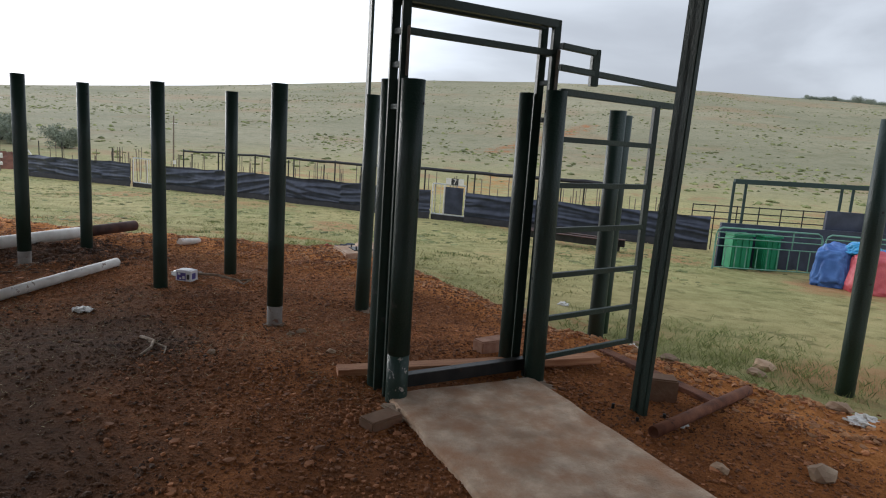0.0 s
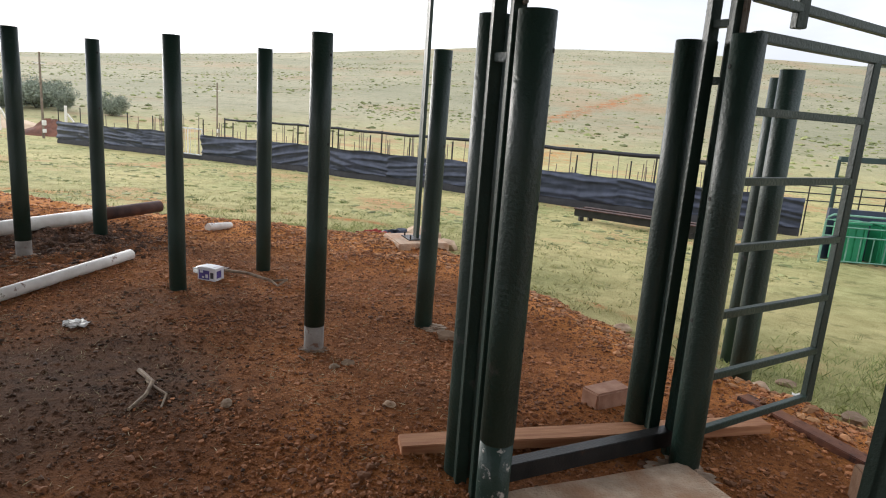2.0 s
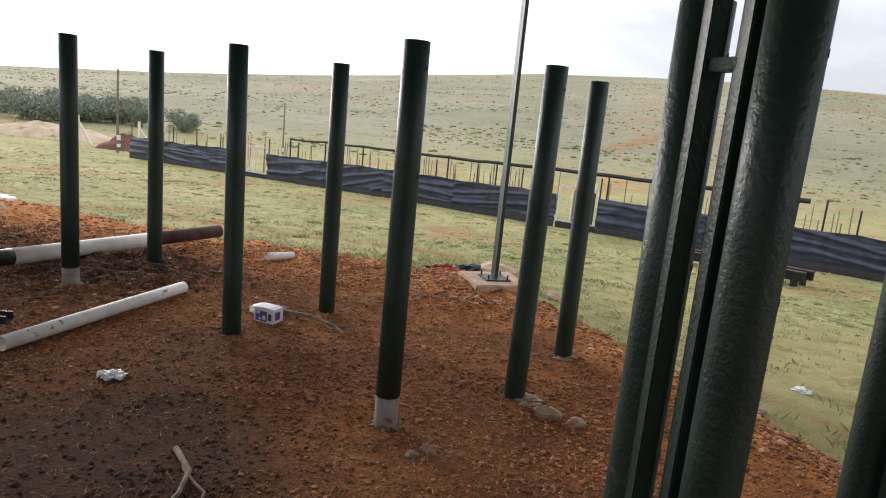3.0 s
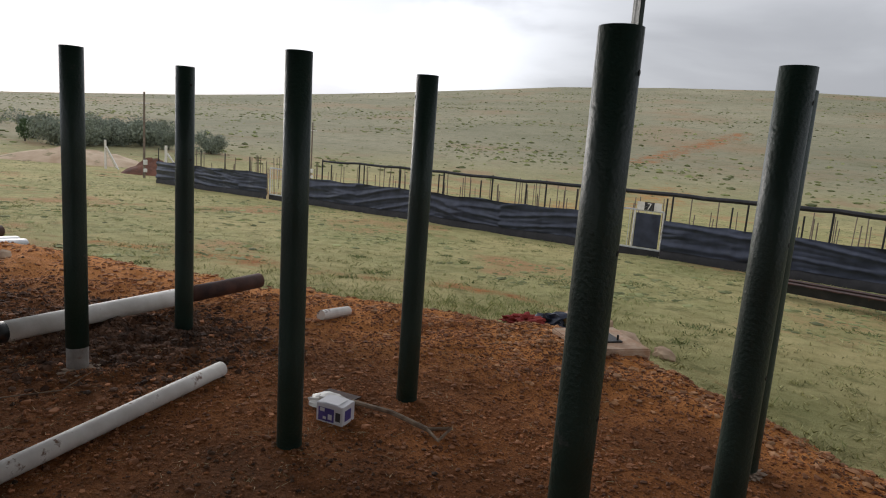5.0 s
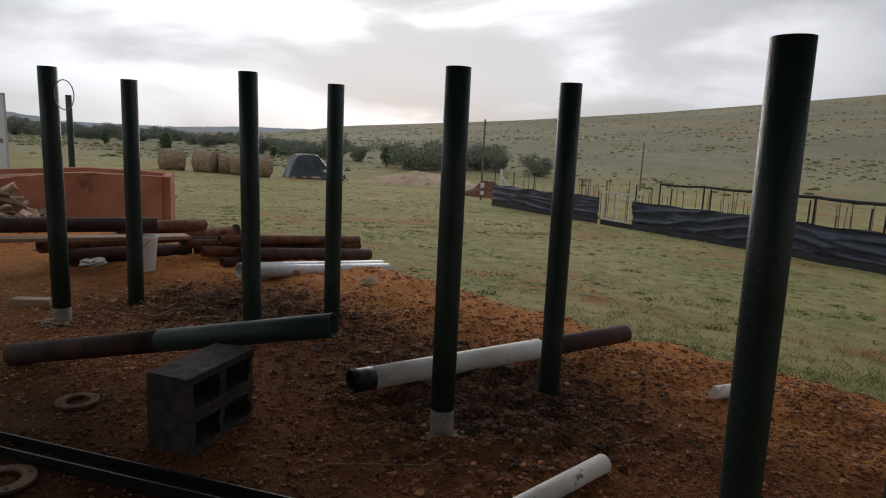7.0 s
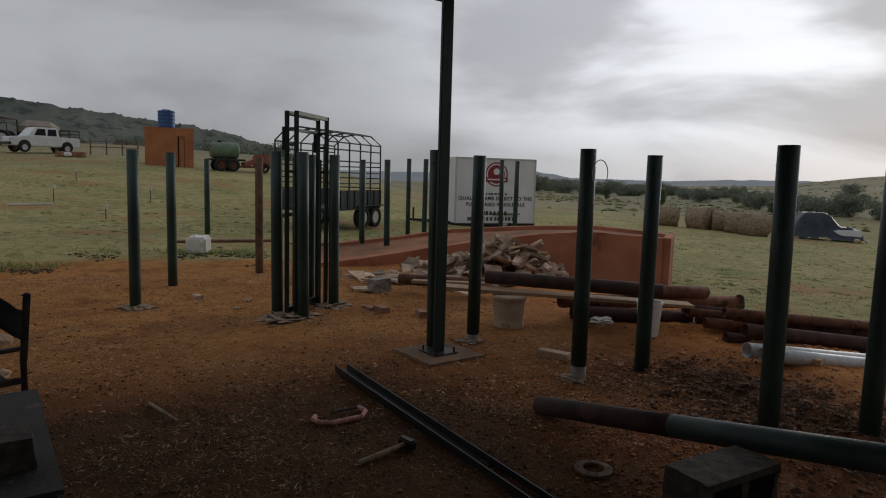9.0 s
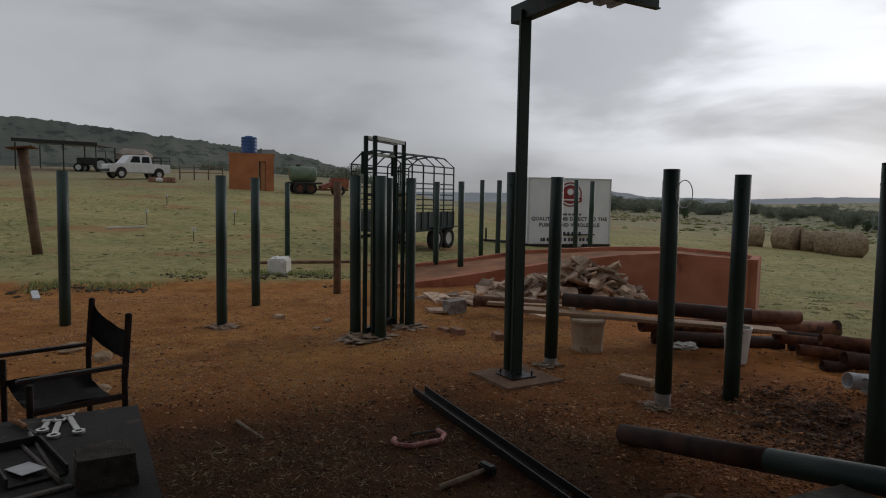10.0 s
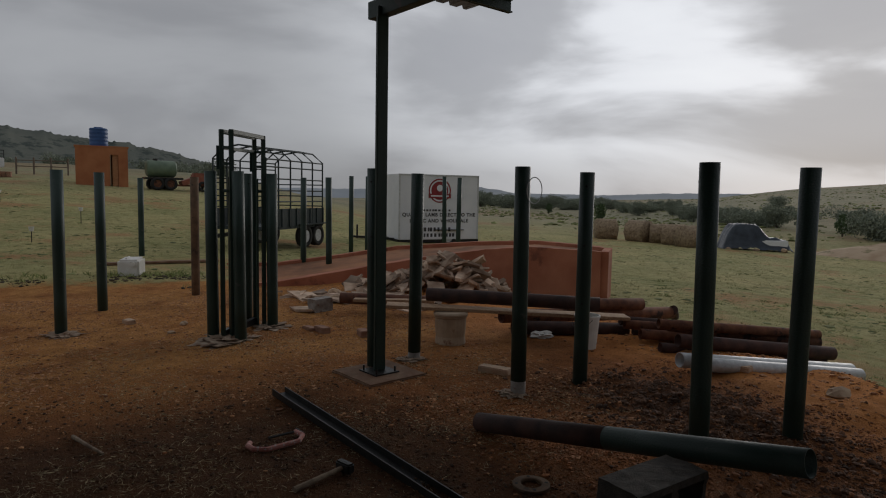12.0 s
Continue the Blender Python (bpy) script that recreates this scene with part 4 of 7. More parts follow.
def primed_pipe():
    t = thing("primed_pipe", (0, 0, 0), "steel pipe half painted white, lying on dark soil", "pipe")
    a, b = Vector((-2.70, 7.47, 0.012)), Vector((-1.45, 9.41, -0.005))
    part("end_band", tube(a, a.lerp(b, 0.06), 0.068, 0.006, 22), STEEL_DARK, t)
    part("painted_length", tube(a.lerp(b, 0.06), a.lerp(b, 0.62), 0.0675, 0.006, 22), WHITE_PIPE, t, "white painted length")
    part("bare_length", tube(a.lerp(b, 0.62), b, 0.067, 0.006, 22), RUST_DARK, t, "bare dark rusty length")


primed_pipe()


def green_pipe():
    t = thing("long_pipe", (0, 0, 0), "long half-rusty dark painted pipe propped on cement blocks", "pipe")
    a, b = Vector((-4.80, 6.90, -0.03)), Vector((-2.68, 7.25, 0.405))
    part("rusty_length", tube(a, a.lerp(b, 0.5), 0.0655, 0.006, 24), RUST_DARK, t)
    part("painted_length", tube(a.lerp(b, 0.5), b, 0.066, 0.006, 24), GREEN_WORN, t)


green_pipe()


def cement_block(z, label):
    """A two-cell hollow block lying on its side, so that its cells face sideways."""
    t = thing("cement_block", (-3.15, 6.80, z), label, "block", "stacked cement blocks", 5)
    w, ln, h, wall = 0.235, 0.50, 0.195, 0.036
    bm = bmesh.new()
    ys = (-ln / 2, -ln / 2 + wall, -wall / 2, wall / 2, ln / 2 - wall, ln / 2)
    zs = (0.0, wall, h - wall, h)
    front = [[bm.verts.new((w / 2, yy, zz)) for zz in zs] for yy in ys]
    back = [[bm.verts.new((-w / 2, yy, zz)) for zz in zs] for yy in ys]
    for a in range(5):
        for b in range(3):
            cell = ((a, b), (a + 1, b), (a + 1, b + 1), (a, b + 1))
            bm.faces.new([back[m][n] for m, n in cell])
            if (a, b) not in ((1, 1), (3, 1)):
                bm.faces.new([front[m][n] for m, n in cell])
    for a in (1, 3):
        cell = ((a, 1), (a + 1, 1), (a + 1, 2), (a, 2))
        deep = [bm.verts.new(front[m][n].co - Vector((w - 0.03, 0, 0))) for m, n in cell]
        for k in range(4):
            (m, n), (m2, n2) = cell[k], cell[(k + 1) % 4]
            bm.faces.new((front[m][n], front[m2][n2], deep[(k + 1) % 4], deep[k]))
        bm.faces.new(deep)
    rim = [(m, 0) for m in range(6)] + [(5, n) for n in range(1, 4)] + [(m, 3) for m in range(4, -1, -1)] + [(0, n) for n in (2, 1)]
    for (m, n), (m2, n2) in zip(rim, rim[1:] + rim[:1]):
        bm.faces.new((front[m][n], front[m2][n2], back[m2][n2], back[m][n]))
    bmesh.ops.recalc_face_normals(bm, faces=bm.faces)
    bmesh.ops.subdivide_edges(bm, edges=[e for e in bm.edges if e.calc_length() > 0.06], cuts=4, use_grid_fill=True)
    for v in bm.verts:
        v.co += Vector((1, 1, 0.8)) * (0.010 * noise.noise(v.co * 11 + Vector((0, 0, z * 5))) + 0.006 * noise.noise(v.co * 34))
    part("body", bm, BLOCK, t)
    return t


cement_block(surface(-3.15, 6.80) - 0.015, "dark hollow cement block lying on its side")
cement_block(surface(-3.15, 6.80) + 0.178, "dark hollow cement block stacked under a pipe")


def channel_iron():
    t = thing("channel_iron", (0, 0, 0), "long dark steel channel lying on the earth floor", "steel channel")
    a, b = Vector((-6.12, 5.85, -0.05)), Vector((-2.02, 6.41, -0.11))
    side = (b - a).cross(Vector((0, 0, 1))).normalized()
    part("web", beam(a, b, 0.10, 0.008, 0), STEEL_DARK, t)
    for s in (-1, 1):
        part("flange", beam(a + side * s * 0.052 + Vector((0, 0, 0.022)), b + side * s * 0.052 + Vector((0, 0, 0.022)), 0.008, 0.052, 0), STEEL_DARK, t)


channel_iron()


def flange_ring(x, y, r):
    bm = bmesh.new()
    n = 28
    prof = ((r * 0.55, 0.0), (r * 0.55, 0.014), (r * 0.62, 0.018), (r, 0.014), (r, 0.0))
    rings = [[bm.verts.new((rr * math.cos(2 * math.pi * k / n), rr * math.sin(2 * math.pi * k / n), z)) for k in range(n)] for rr, z in prof]
    for p, q in zip(rings, rings[1:] + rings[:1]):
        for k in range(n):
            bm.faces.new((p[k], p[(k + 1) % n], q[(k + 1) % n], q[k]))
    bmesh.ops.recalc_face_normals(bm, faces=bm.faces)
    t = thing("pipe_flange", on_ground(x, y, 0.004), "flat dusty steel ring flange lying on the earth", "flange", "loose flanges", 20)
    part("ring", bm, BROWN_PIPE, t)
    # black discs stand for the dark inside the bolt holes
    for k in range(4):
        a = radians(45 + 90 * k)
        part("dark_hole_disc", rod((0.8 * r * math.cos(a), 0.8 * r * math.sin(a), 0.013), (0.8 * r * math.cos(a), 0.8 * r * math.sin(a), 0.017), 0.01, 10), RUBBER, t)


flange_ring(-3.87, 6.64, 0.105)
flange_ring(-3.48, 6.00, 0.125)


def carton():
    t = thing("carton", on_ground(-0.50, 6.92, -0.004), "small white and purple printed carton on red earth", "box", "", -28)
    part("box_body", box((0, 0, 0.055), (0.17, 0.12, 0.11), 0, 0.003), CARD, t)
    part("print_panel", box((-0.02, -0.0612, 0.05), (0.10, 0.001, 0.075)), PURPLE, t, "purple printed panel")
    part("print_panel", box((0.0862, -0.01, 0.055), (0.001, 0.06, 0.06)), PURPLE, t, "purple printed panel")
    for px, pz, pw, ph in ((-0.045, 0.075, 0.03, 0.02), (0.005, 0.04, 0.025, 0.03), (-0.03, 0.03, 0.02, 0.015)):
        part("print_patch", box((px, -0.0622, pz), (pw, 0.001, ph)), CARD, t, "pale printed patch")
    part("print_strip", box((0.055, -0.0612, 0.05), (0.03, 0.001, 0.05)), DARK_PRINT, t)
    part("flap", beam((-0.05, 0.0, 0.113), (0.05, 0.0, 0.113), 0.11, 0.002, 0), CARD, t)


carton()
tagged(part("plastic_sack", lump(0.09, 3, (1.3, 0.8, 0.45), 0.6, 3, on_ground(-0.55, 7.08, 0.03)), PLASTIC), "crumpled white plastic sack behind a carton", "sack")


def pick_tool():
    t = thing("spade", (0, 0, 0), "old spade with a wooden shaft lying on red earth", "spade")
    part("shaft", bent_rod([on_ground(-0.42, 7.10, 0.03), on_ground(-0.2, 6.95, 0.045), on_ground(0.0, 6.79, 0.03)], 0.014, 8), OLDWOOD, t)
    neck, left, right = on_ground(0.0, 6.79, 0.03), on_ground(0.055, 6.67, 0.02), on_ground(0.125, 6.76, 0.05)
    part("grip", bent_rod([neck, left, right, neck], 0.010, 7), OLDWOOD, t, "open triangular grip")
    part("blade", beam(on_ground(-0.62, 7.24, 0.012), on_ground(-0.42, 7.10, 0.03), 0.17, 0.008, 0.002), RUST_DARK, t, "dull steel blade")


pick_tool()
tagged(part("plastic_tube", rod(on_ground(-0.79, 8.62, 0.04), on_ground(-0.60, 8.94, 0.04), 0.042, 16), WHITE_PIPE), "short white plastic tube on orange earth", "tube")
tagged(part("red_cloth", lump(0.135, 5, (1.25, 0.8, 0.5), 0.9, 4, on_ground(1.05, 9.62, 0.03), freq=2.6), RED_CLOTH), "crumpled red cloth thrown on the edge of the yard", "cloth")
tagged(part("black_sack", lump(0.14, 8, (1.2, 0.7, 0.6), 0.9, 3, on_ground(1.36, 9.75, 0.05), freq=2), NET), "crumpled black plastic beside a red cloth", "sack")


for x, y, r, seed in ((-8.43, 2.87, 0.11, 61), (-7.99, 3.23, 0.10, 62), (1.75, 9.75, 0.24, 64)):
    rock(x, y, r, seed)


# ---------------------------------------------------------------- loose tools on the shed floor
def club_hammer():
    t = thing("hammer", (0, 0, 0), "club hammer with a pale wooden handle on the earth", "hammer")
    a, b = Vector(on_ground(-4.55, 5.80, 0.035)), Vector(on_ground(-4.43, 5.46, 0.016))
    part("handle", bent_rod([a, a.lerp(b, 0.5), b], (0.014, 0.017), 9), OLDWOOD, t)
    d = (b - a).cross(Vector((0, 0, 1))).normalized()
    part("head", beam(a - d * 0.06, a + d * 0.06, 0.055, 0.06, 0.01), STEEL_DARK, t)


club_hammer()


RED_CLAMP = material("worn_red_paint", ((0.36, 0.10, 0.08), (0.52, 0.22, 0.18)), 20, 0.5, 0, 0.1, 60, wear=((0.45, 0.40, 0.38), 0.3, 30))


def g_clamp():
    t = thing("g_clamp", (0, 0, 0), "worn red steel clamp lying on the earth", "clamp")
    c = Vector(on_ground(-5.13, 5.56, 0.022))
    d = (Vector((-5.16, 5.74, 0)) - Vector((-5.11, 5.39, 0))).normalized()
    s = Vector((-d.y, d.x, 0))
    pts = [c + d * 0.17 + s * 0.09, c + d * 0.18 - s * 0.0, c + d * 0.12 - s * 0.075, c - d * 0.1 - s * 0.09, c - d * 0.17 - s * 0.04, c - d * 0.18 + s * 0.03, c - d * 0.15 + s * 0.07]
    part("frame", bent_rod(pts, 0.017, 8), RED_CLAMP, t)
    part("screw", rod(c + d * 0.2 + s * 0.09, c - d * 0.02 + s * 0.085, 0.009, 8), STEEL_DARK, t)
    part("tommy_bar", rod(c + d * 0.2 + s * 0.03, c + d * 0.2 + s * 0.14, 0.006, 6), STEEL_DARK, t)


g_clamp()


def work_table():
    t = thing("work_table", (-4.10, 3.40, 0), "low grimy steel-topped work table in the shade", "table", "", 10.5)
    top = box((0.06, 0.0625, 0.44), (1.22, 1.125, 0.02), 0, 0.004)
    part("tabletop", top, TABLE, t)
    for sx in (-1, 1):
        part("apron", beam((0.06 + sx * 0.57, -0.46, 0.405), (0.06 + sx * 0.57, 0.585, 0.405), 0.03, 0.05), STEEL_DARK, t)
        part("apron", beam((-0.5, 0.0625 + sx * 0.53, 0.405), (0.62, 0.0625 + sx * 0.53, 0.405), 0.03, 0.05), STEEL_DARK, t)
        for sy in (-1, 1):
            part("leg", beam((0.06 + sx * 0.57, 0.0625 + sy * 0.52, -0.12), (0.06 + sx * 0.57, 0.0625 + sy * 0.52, 0.43), 0.04, 0.04), STEEL_DARK, t)
    return t


work_table()


def spanner(x, y, turn, length):
    t = thing("spanner", (x, y, 0.452), "bright steel combination spanner lying on the work table", "spanner", "spanners on the table", turn)
    part("shank", box((0, 0, 0.005), (length * 0.74, 0.026, 0.009), 0, 0.003), TOOL, t)
    bm = bmesh.new()
    n = 18
    inner = [bm.verts.new((length * 0.42 + 0.014 * math.cos(2 * math.pi * k / n), 0.014 * math.sin(2 * math.pi * k / n), z)) for z in (0, 0.012) for k in range(n)]
    outer = [bm.verts.new((length * 0.42 + 0.027 * math.cos(2 * math.pi * k / n), 0.027 * math.sin(2 * math.pi * k / n), z)) for z in (0, 0.012) for k in range(n)]
    for k in range(n):
        j = (k + 1) % n
        bm.faces.new((inner[n + k], outer[n + k], outer[n + j], inner[n + j]))
        bm.faces.new((outer[k], outer[j], outer[n + j], outer[n + k]))
        bm.faces.new((inner[k], inner[n + k], inner[n + j], inner[j]))
    part("ring_end", bm, TOOL, t)
    jaw = bmesh.new()
    for s in (-1, 1):
        add_box(jaw, None, (0.045, 0.016, 0.012), 0, 0.004, pose(-length * 0.41, s * 0.019, 0.006, 0, 0, s * -14))
    add_box(jaw, (-length * 0.37, 0, 0.006), (0.028, 0.045, 0.0115), 0, 0.004)
    part("open_jaw", jaw, TOOL, t)


spanner(-4.52, 3.665, 20, 0.32)
spanner(-4.475, 3.605, 6, 0.26)
spanner(-4.52, 3.55, 2, 0.16)
def block_lump(size):
    """A broken piece of cement block with chipped edges."""
    bm = box((0, 0, size[2] / 2), size)
    bmesh.ops.subdivide_edges(bm, edges=bm.edges[:], cuts=7, use_grid_fill=True)
    for v in bm.verts:
        v.co += Vector((1, 1, 0.7 if v.co.z > 0.02 else 0)) * (0.012 * noise.noise(v.co * 9) + 0.006 * noise.noise(v.co * 28))
    return bm


dark_box = part("block_piece", block_lump((0.17, 0.20, 0.12)), BLOCK)
dark_box.matrix_basis = pose(-3.83, 3.91, 0.449, 0, 0, 12)
tagged(dark_box, "broken dark cement block lying on the work table", "block")
for p, q in (((-4.30, 3.50, 0.462), (-3.82, 3.76, 0.462)), ((-4.42, 3.51, 0.462), (-3.89, 3.73, 0.462))):
    tagged(part("grey_tube", tube(p, q, 0.008, 0.002, 12), BARE), "short grey tube lying on the work table", "tube", "tubes on the table")
tagged(part("flat_bar", beam((-3.72, 3.62, 0.456), (-3.80, 3.80, 0.456), 0.03, 0.010), BARE), "grey flat steel bar lying on the work table", "steel bar")


def metal_tray():
    """A shallow dark tray with a tube rim, and a pale flap lying in it."""
    t = thing("metal_tray", (-4.06, 3.58, 0.451), "dark shallow metal tray with a grey flap on the work table", "tray", "", 26)
    part("base", box((0, 0, 0.004), (0.42, 0.20, 0.008), 0, 0.002), TABLE, t)
    for sy in (-1, 1):
        part("side", box((0, sy * 0.10, 0.022), (0.42, 0.008, 0.042), 0, 0.002), STEEL_DARK, t)
    part("end", box((-0.21, 0, 0.022), (0.008, 0.19, 0.042), 0, 0.002), STEEL_DARK, t)
    part("flap", beam((0.02, -0.03, 0.014), (0.16, 0.0, 0.026), 0.09, 0.003, 0), GALV, t, "pale grey sheet flap")


metal_tray()


def chisel():
    t = thing("chisel", (0, 0, 0), "old chisel with an orange wooden handle on the table", "chisel")
    part("handle", bent_rod([(-4.60, 3.40, 0.465), (-4.55, 3.44, 0.468), (-4.50, 3.475, 0.465)], 0.012, 9), PLANK, t)
    part("blade", beam((-4.50, 3.475, 0.463), (-4.41, 3.54, 0.458), 0.014, 0.005, 0.001), STEEL_DARK, t)


chisel()


def canvas_chair():
    """A folding director's chair with a slack canvas back."""
    t = thing("canvas_chair", (0, 0, 0), "dark folding chair with slack black canvas back and seat", "chair")
    r, l = Vector((-5.10, 3.81, 0)), Vector((-5.72, 3.52, 0))
    u = (l - r).normalized()
    f = Vector((-u.y, u.x, 0))
    if f.y > 0:
        f = -f
    z = Vector((0, 0, 1))
    for p in (r, l):
        part("back_post", beam(p + z * 0.5, p - f * 0.03 + z * 0.87, 0.03, 0.035, 0.006), CHAIR_WOOD, t)
        part("rear_leg", beam(p - z * 0.1, p + z * 0.55, 0.03, 0.03, 0.004), CHAIR_WOOD, t)
        part("front_leg", beam(p + f * 0.46 - z * 0.1, p + f * 0.46 + z * 0.55, 0.03, 0.03, 0.004), CHAIR_WOOD, t)
        part("arm", beam(p - f * 0.02 + z * 0.575, p + f * 0.52 + z * 0.575, 0.045, 0.022, 0.006), CHAIR_WOOD, t)
        part("seat_rail", beam(p + z * 0.40, p + f * 0.46 + z * 0.40, 0.028, 0.03, 0.004), CHAIR_WOOD, t)

    def slung(name, a, b, c, d, sag, push):
        bm = bmesh.new()
        n = 14
        grid = []
        for i in range(n + 1):
            s = i / n
            row = []
            for j in range(5):
                q = j / 4
                p = (a.lerp(b, s)).lerp(c.lerp(d, s), q)
                k = 4 * s * (1 - s)
                p = p - z * (sag * k ** 0.7 * (1 - 0.25 * q)) - push * 0.06 * k + z * 0.012 * noise.noise((s * 5, q * 3, sag))
                row.append(bm.verts.new(p))
            grid.append(row)
        for p, q in zip(grid, grid[1:]):
            for j in range(4):
                bm.faces.new((p[j], q[j], q[j + 1], p[j + 1]))
        bmesh.ops.solidify(bm, geom=bm.faces[:], thickness=0.004)
        part(name, bm, BLACK_CLOTH, t, "", True)

    slung("back_canvas", r - f * 0.028 + z * 0.85, l - f * 0.028 + z * 0.85, r + z * 0.66, l + z * 0.66, 0.13, f)
    slung("seat_canvas", r + f * 0.02 + z * 0.42, l + f * 0.02 + z * 0.42, r + f * 0.45 + z * 0.42, l + f * 0.45 + z * 0.42, 0.06, z * 0)


canvas_chair()


# ---------------------------------------------------------------- earth ramp with plastered retaining wall
FRONT = [(-12.35, 6.9, -0.05), (-12.09, 7.52, 0.02), (-12.01, 8.94, 0.20), (-11.88, 10.14, 0.36), (-11.42, 11.30, 0.52), (-10.84, 11.92, 0.60), (-9.91, 12.84, 0.56)]
BACK = [(-15.6, 7.4, -0.02), (-14.7, 8.23, 0.05), (-14.55, 9.6, 0.20), (-14.3, 10.8, 0.36), (-13.4, 12.3, 0.50), (-12.5, 13.45, 0.56), (-11.2, 13.75, 0.55)]


def wall_strip(name, pts, thick, drop, mat, parent, label=""):
    bm = bmesh.new()
    fine = []
    for p, q in zip(pts, pts[1:]):
        for k in range(8):
            fine.append(Vector(p).lerp(Vector(q), k / 8))
    fine.append(Vector(pts[-1]))
    rows = []
    for i, p in enumerate(fine):
        d = (fine[min(i + 1, len(fine) - 1)] - fine[max(i - 1, 0)])
        s = Vector((-d.y, d.x, 0)).normalized() * thick / 2
        w = 0.02 * noise.noise((p.x * 3, p.y * 3, 1))
        row = []
        for o, zz in ((-1, -drop), (-1, 0), (1, 0), (1, -drop)):
            row.append(bm.verts.new(p + s * o + Vector((w, 0, zz + (0.015 * noise.noise((p.x * 4, p.y * 4, o)) if zz == 0 else 0)))))
        rows.append(row)
    for a, b in zip(rows, rows[1:]):
        for k in range(3):
            bm.faces.new((a[k], b[k], b[k + 1], a[k + 1]))
    bm.faces.new(rows[0])
    bm.faces.new(rows[-1][::-1])
    bmesh.ops.recalc_face_normals(bm, faces=bm.faces)
    return part(name, bm, mat, parent, label)


def earth_ramp():
    t = thing("loading_ramp", (0, 0, 0), "red plastered retaining wall round an earth loading ramp", "ramp")
    wall_strip("front_wall", FRONT, 0.16, 1.2, PLASTER, t)
    wall_strip("end_wall", [(-9.86, 12.89, 0.555), (-10.4, 13.5, 0.56), (-11.25, 13.72, 0.55)], 0.14, 1.2, PLASTER, t)
    wall_strip("back_wall", BACK, 0.16, 1.2, PLASTER, t)
    bm = bmesh.new()
    rows = []
    for (a, b) in zip(FRONT, BACK):
        rows.append([bm.verts.new(Vector(a).lerp(Vector(b), k / 8) + Vector((0, 0, -0.07 + 0.03 * noise.noise((a[0] * 3, k, 2))))) for k in range(9)])
    for p, q in zip(rows, rows[1:]):
        for k in range(8):
            bm.faces.new((p[k], q[k], q[k + 1], p[k + 1]))
    bmesh.ops.recalc_face_normals(bm, faces=bm.faces)
    part("earth_fill", bm, CLOD, t, "packed orange earth fill", True)


earth_ramp()


def rubble_pile():
    t = thing("rubble_pile", (0, 0, 0), "heap of broken pale paving slabs against a red wall", "rubble")
    rnd = random.Random(4)
    for i in range(190):
        low = i >= 150
        f = rnd.random()
        c = Vector((-10.85, 8.6, 0)).lerp(Vector((-10.35, 11.05, 0)), f) + Vector((rnd.gauss(0, 0.28), rnd.gauss(0, 0.16), 0))
        if low:
            c = Vector((-10.6, 7.2, 0)).lerp(Vector((-9.6, 9.4, 0)), f) + Vector((rnd.gauss(0, 0.3), rnd.gauss(0, 0.2), 0))
        h = 0.0 if low else 0.54 * math.exp(-((f - 0.55) / 0.36) ** 2) * math.exp(-((c.x + 10.6) / 0.5) ** 2)
        bm = box((0, 0, 0), (rnd.uniform(0.18, 0.62), rnd.uniform(0.14, 0.42), rnd.uniform(0.022, 0.06)), 0, 0)
        bmesh.ops.bisect_plane(bm, geom=bm.verts[:] + bm.edges[:] + bm.faces[:], plane_co=(0.03, 0.03, 0), plane_no=(rnd.uniform(0.3, 1), rnd.uniform(-1, 1), 0), clear_outer=rnd.random() < 0.75)
        bmesh.ops.holes_fill(bm, edges=bm.edges[:])
        bmesh.ops.subdivide_edges(bm, edges=[e for e in bm.edges if e.calc_length() > 0.12], cuts=1)
        for v in bm.verts:
            v.co += Vector((1, 1, 0.5)) * 0.07 * noise.noise(v.co * 6 + Vector((i * 3.1, 0, 0)))
        ob = part("broken_slab", bm, RUBBLE, t)
        k = 0.3 if low else 1.0
        ob.matrix_basis = pose(c.x, c.y, ground(c.x, c.y) + h * rnd.uniform(0.55, 1.0) + 0.03, k * rnd.uniform(-42, 42), k * rnd.uniform(-38, 38), rnd.uniform(0, 360))


rubble_pile()


# ---------------------------------------------------------------- pipe store
def long_pipe(a, b, r, mat, label, group="stored steel pipes"):
    t = tagged(part("stored_pipe", tube(a, b, r, 0.006, 18), mat), label, "pipe", group)
    return t


long_pipe((-7.52, 7.94, 0.42), (-6.26, 9.38, 0.4), 0.075, RUST_DARK, "dark rusty pipe lying on a board trestle")
long_pipe((-7.03, 9.56, 0.26), (-6.95, 10.75, 0.2), 0.075, RUST, "orange rusty pipe end in the pipe store")
long_pipe((-9.38, 7.61, 0.12), (-8.61, 8.61, 0.12), 0.075, RUST, "rusty pipe in front of the rubble")
long_pipe((-7.19, 8.74, 0.16), (-6.92, 11.29, 0.05), 0.080, RUST, "rusty pipe in a low pile")
long_pipe((-7.14, 8.86, 0.03), (-6.55, 10.11, 0.0), 0.080, RUST_DARK, "dark rusty pipe lying on the grass")
long_pipe((-5.94, 9.94, 0.2), (-5.2, 11.67, 0.06), 0.055, RUST, "rusty pipe on top of a pile", "stacked rusty pipes")
long_pipe((-6.03, 10.16, 0.12), (-5.19, 11.67, -0.02), 0.062, RUST, "rusty pipe in a pile", "stacked rusty pipes")
long_pipe((-5.64, 9.9, 0.08), (-5.0, 11.61, -0.1), 0.072, RUST_DARK, "dark rusty pipe at the bottom of a pile", "stacked rusty pipes")
long_pipe((-6.23, 10.13, 0.02), (-5.16, 11.55, -0.2), 0.055, RUST_DARK, "dark rusty pipe at the bottom of a pile", "stacked rusty pipes")
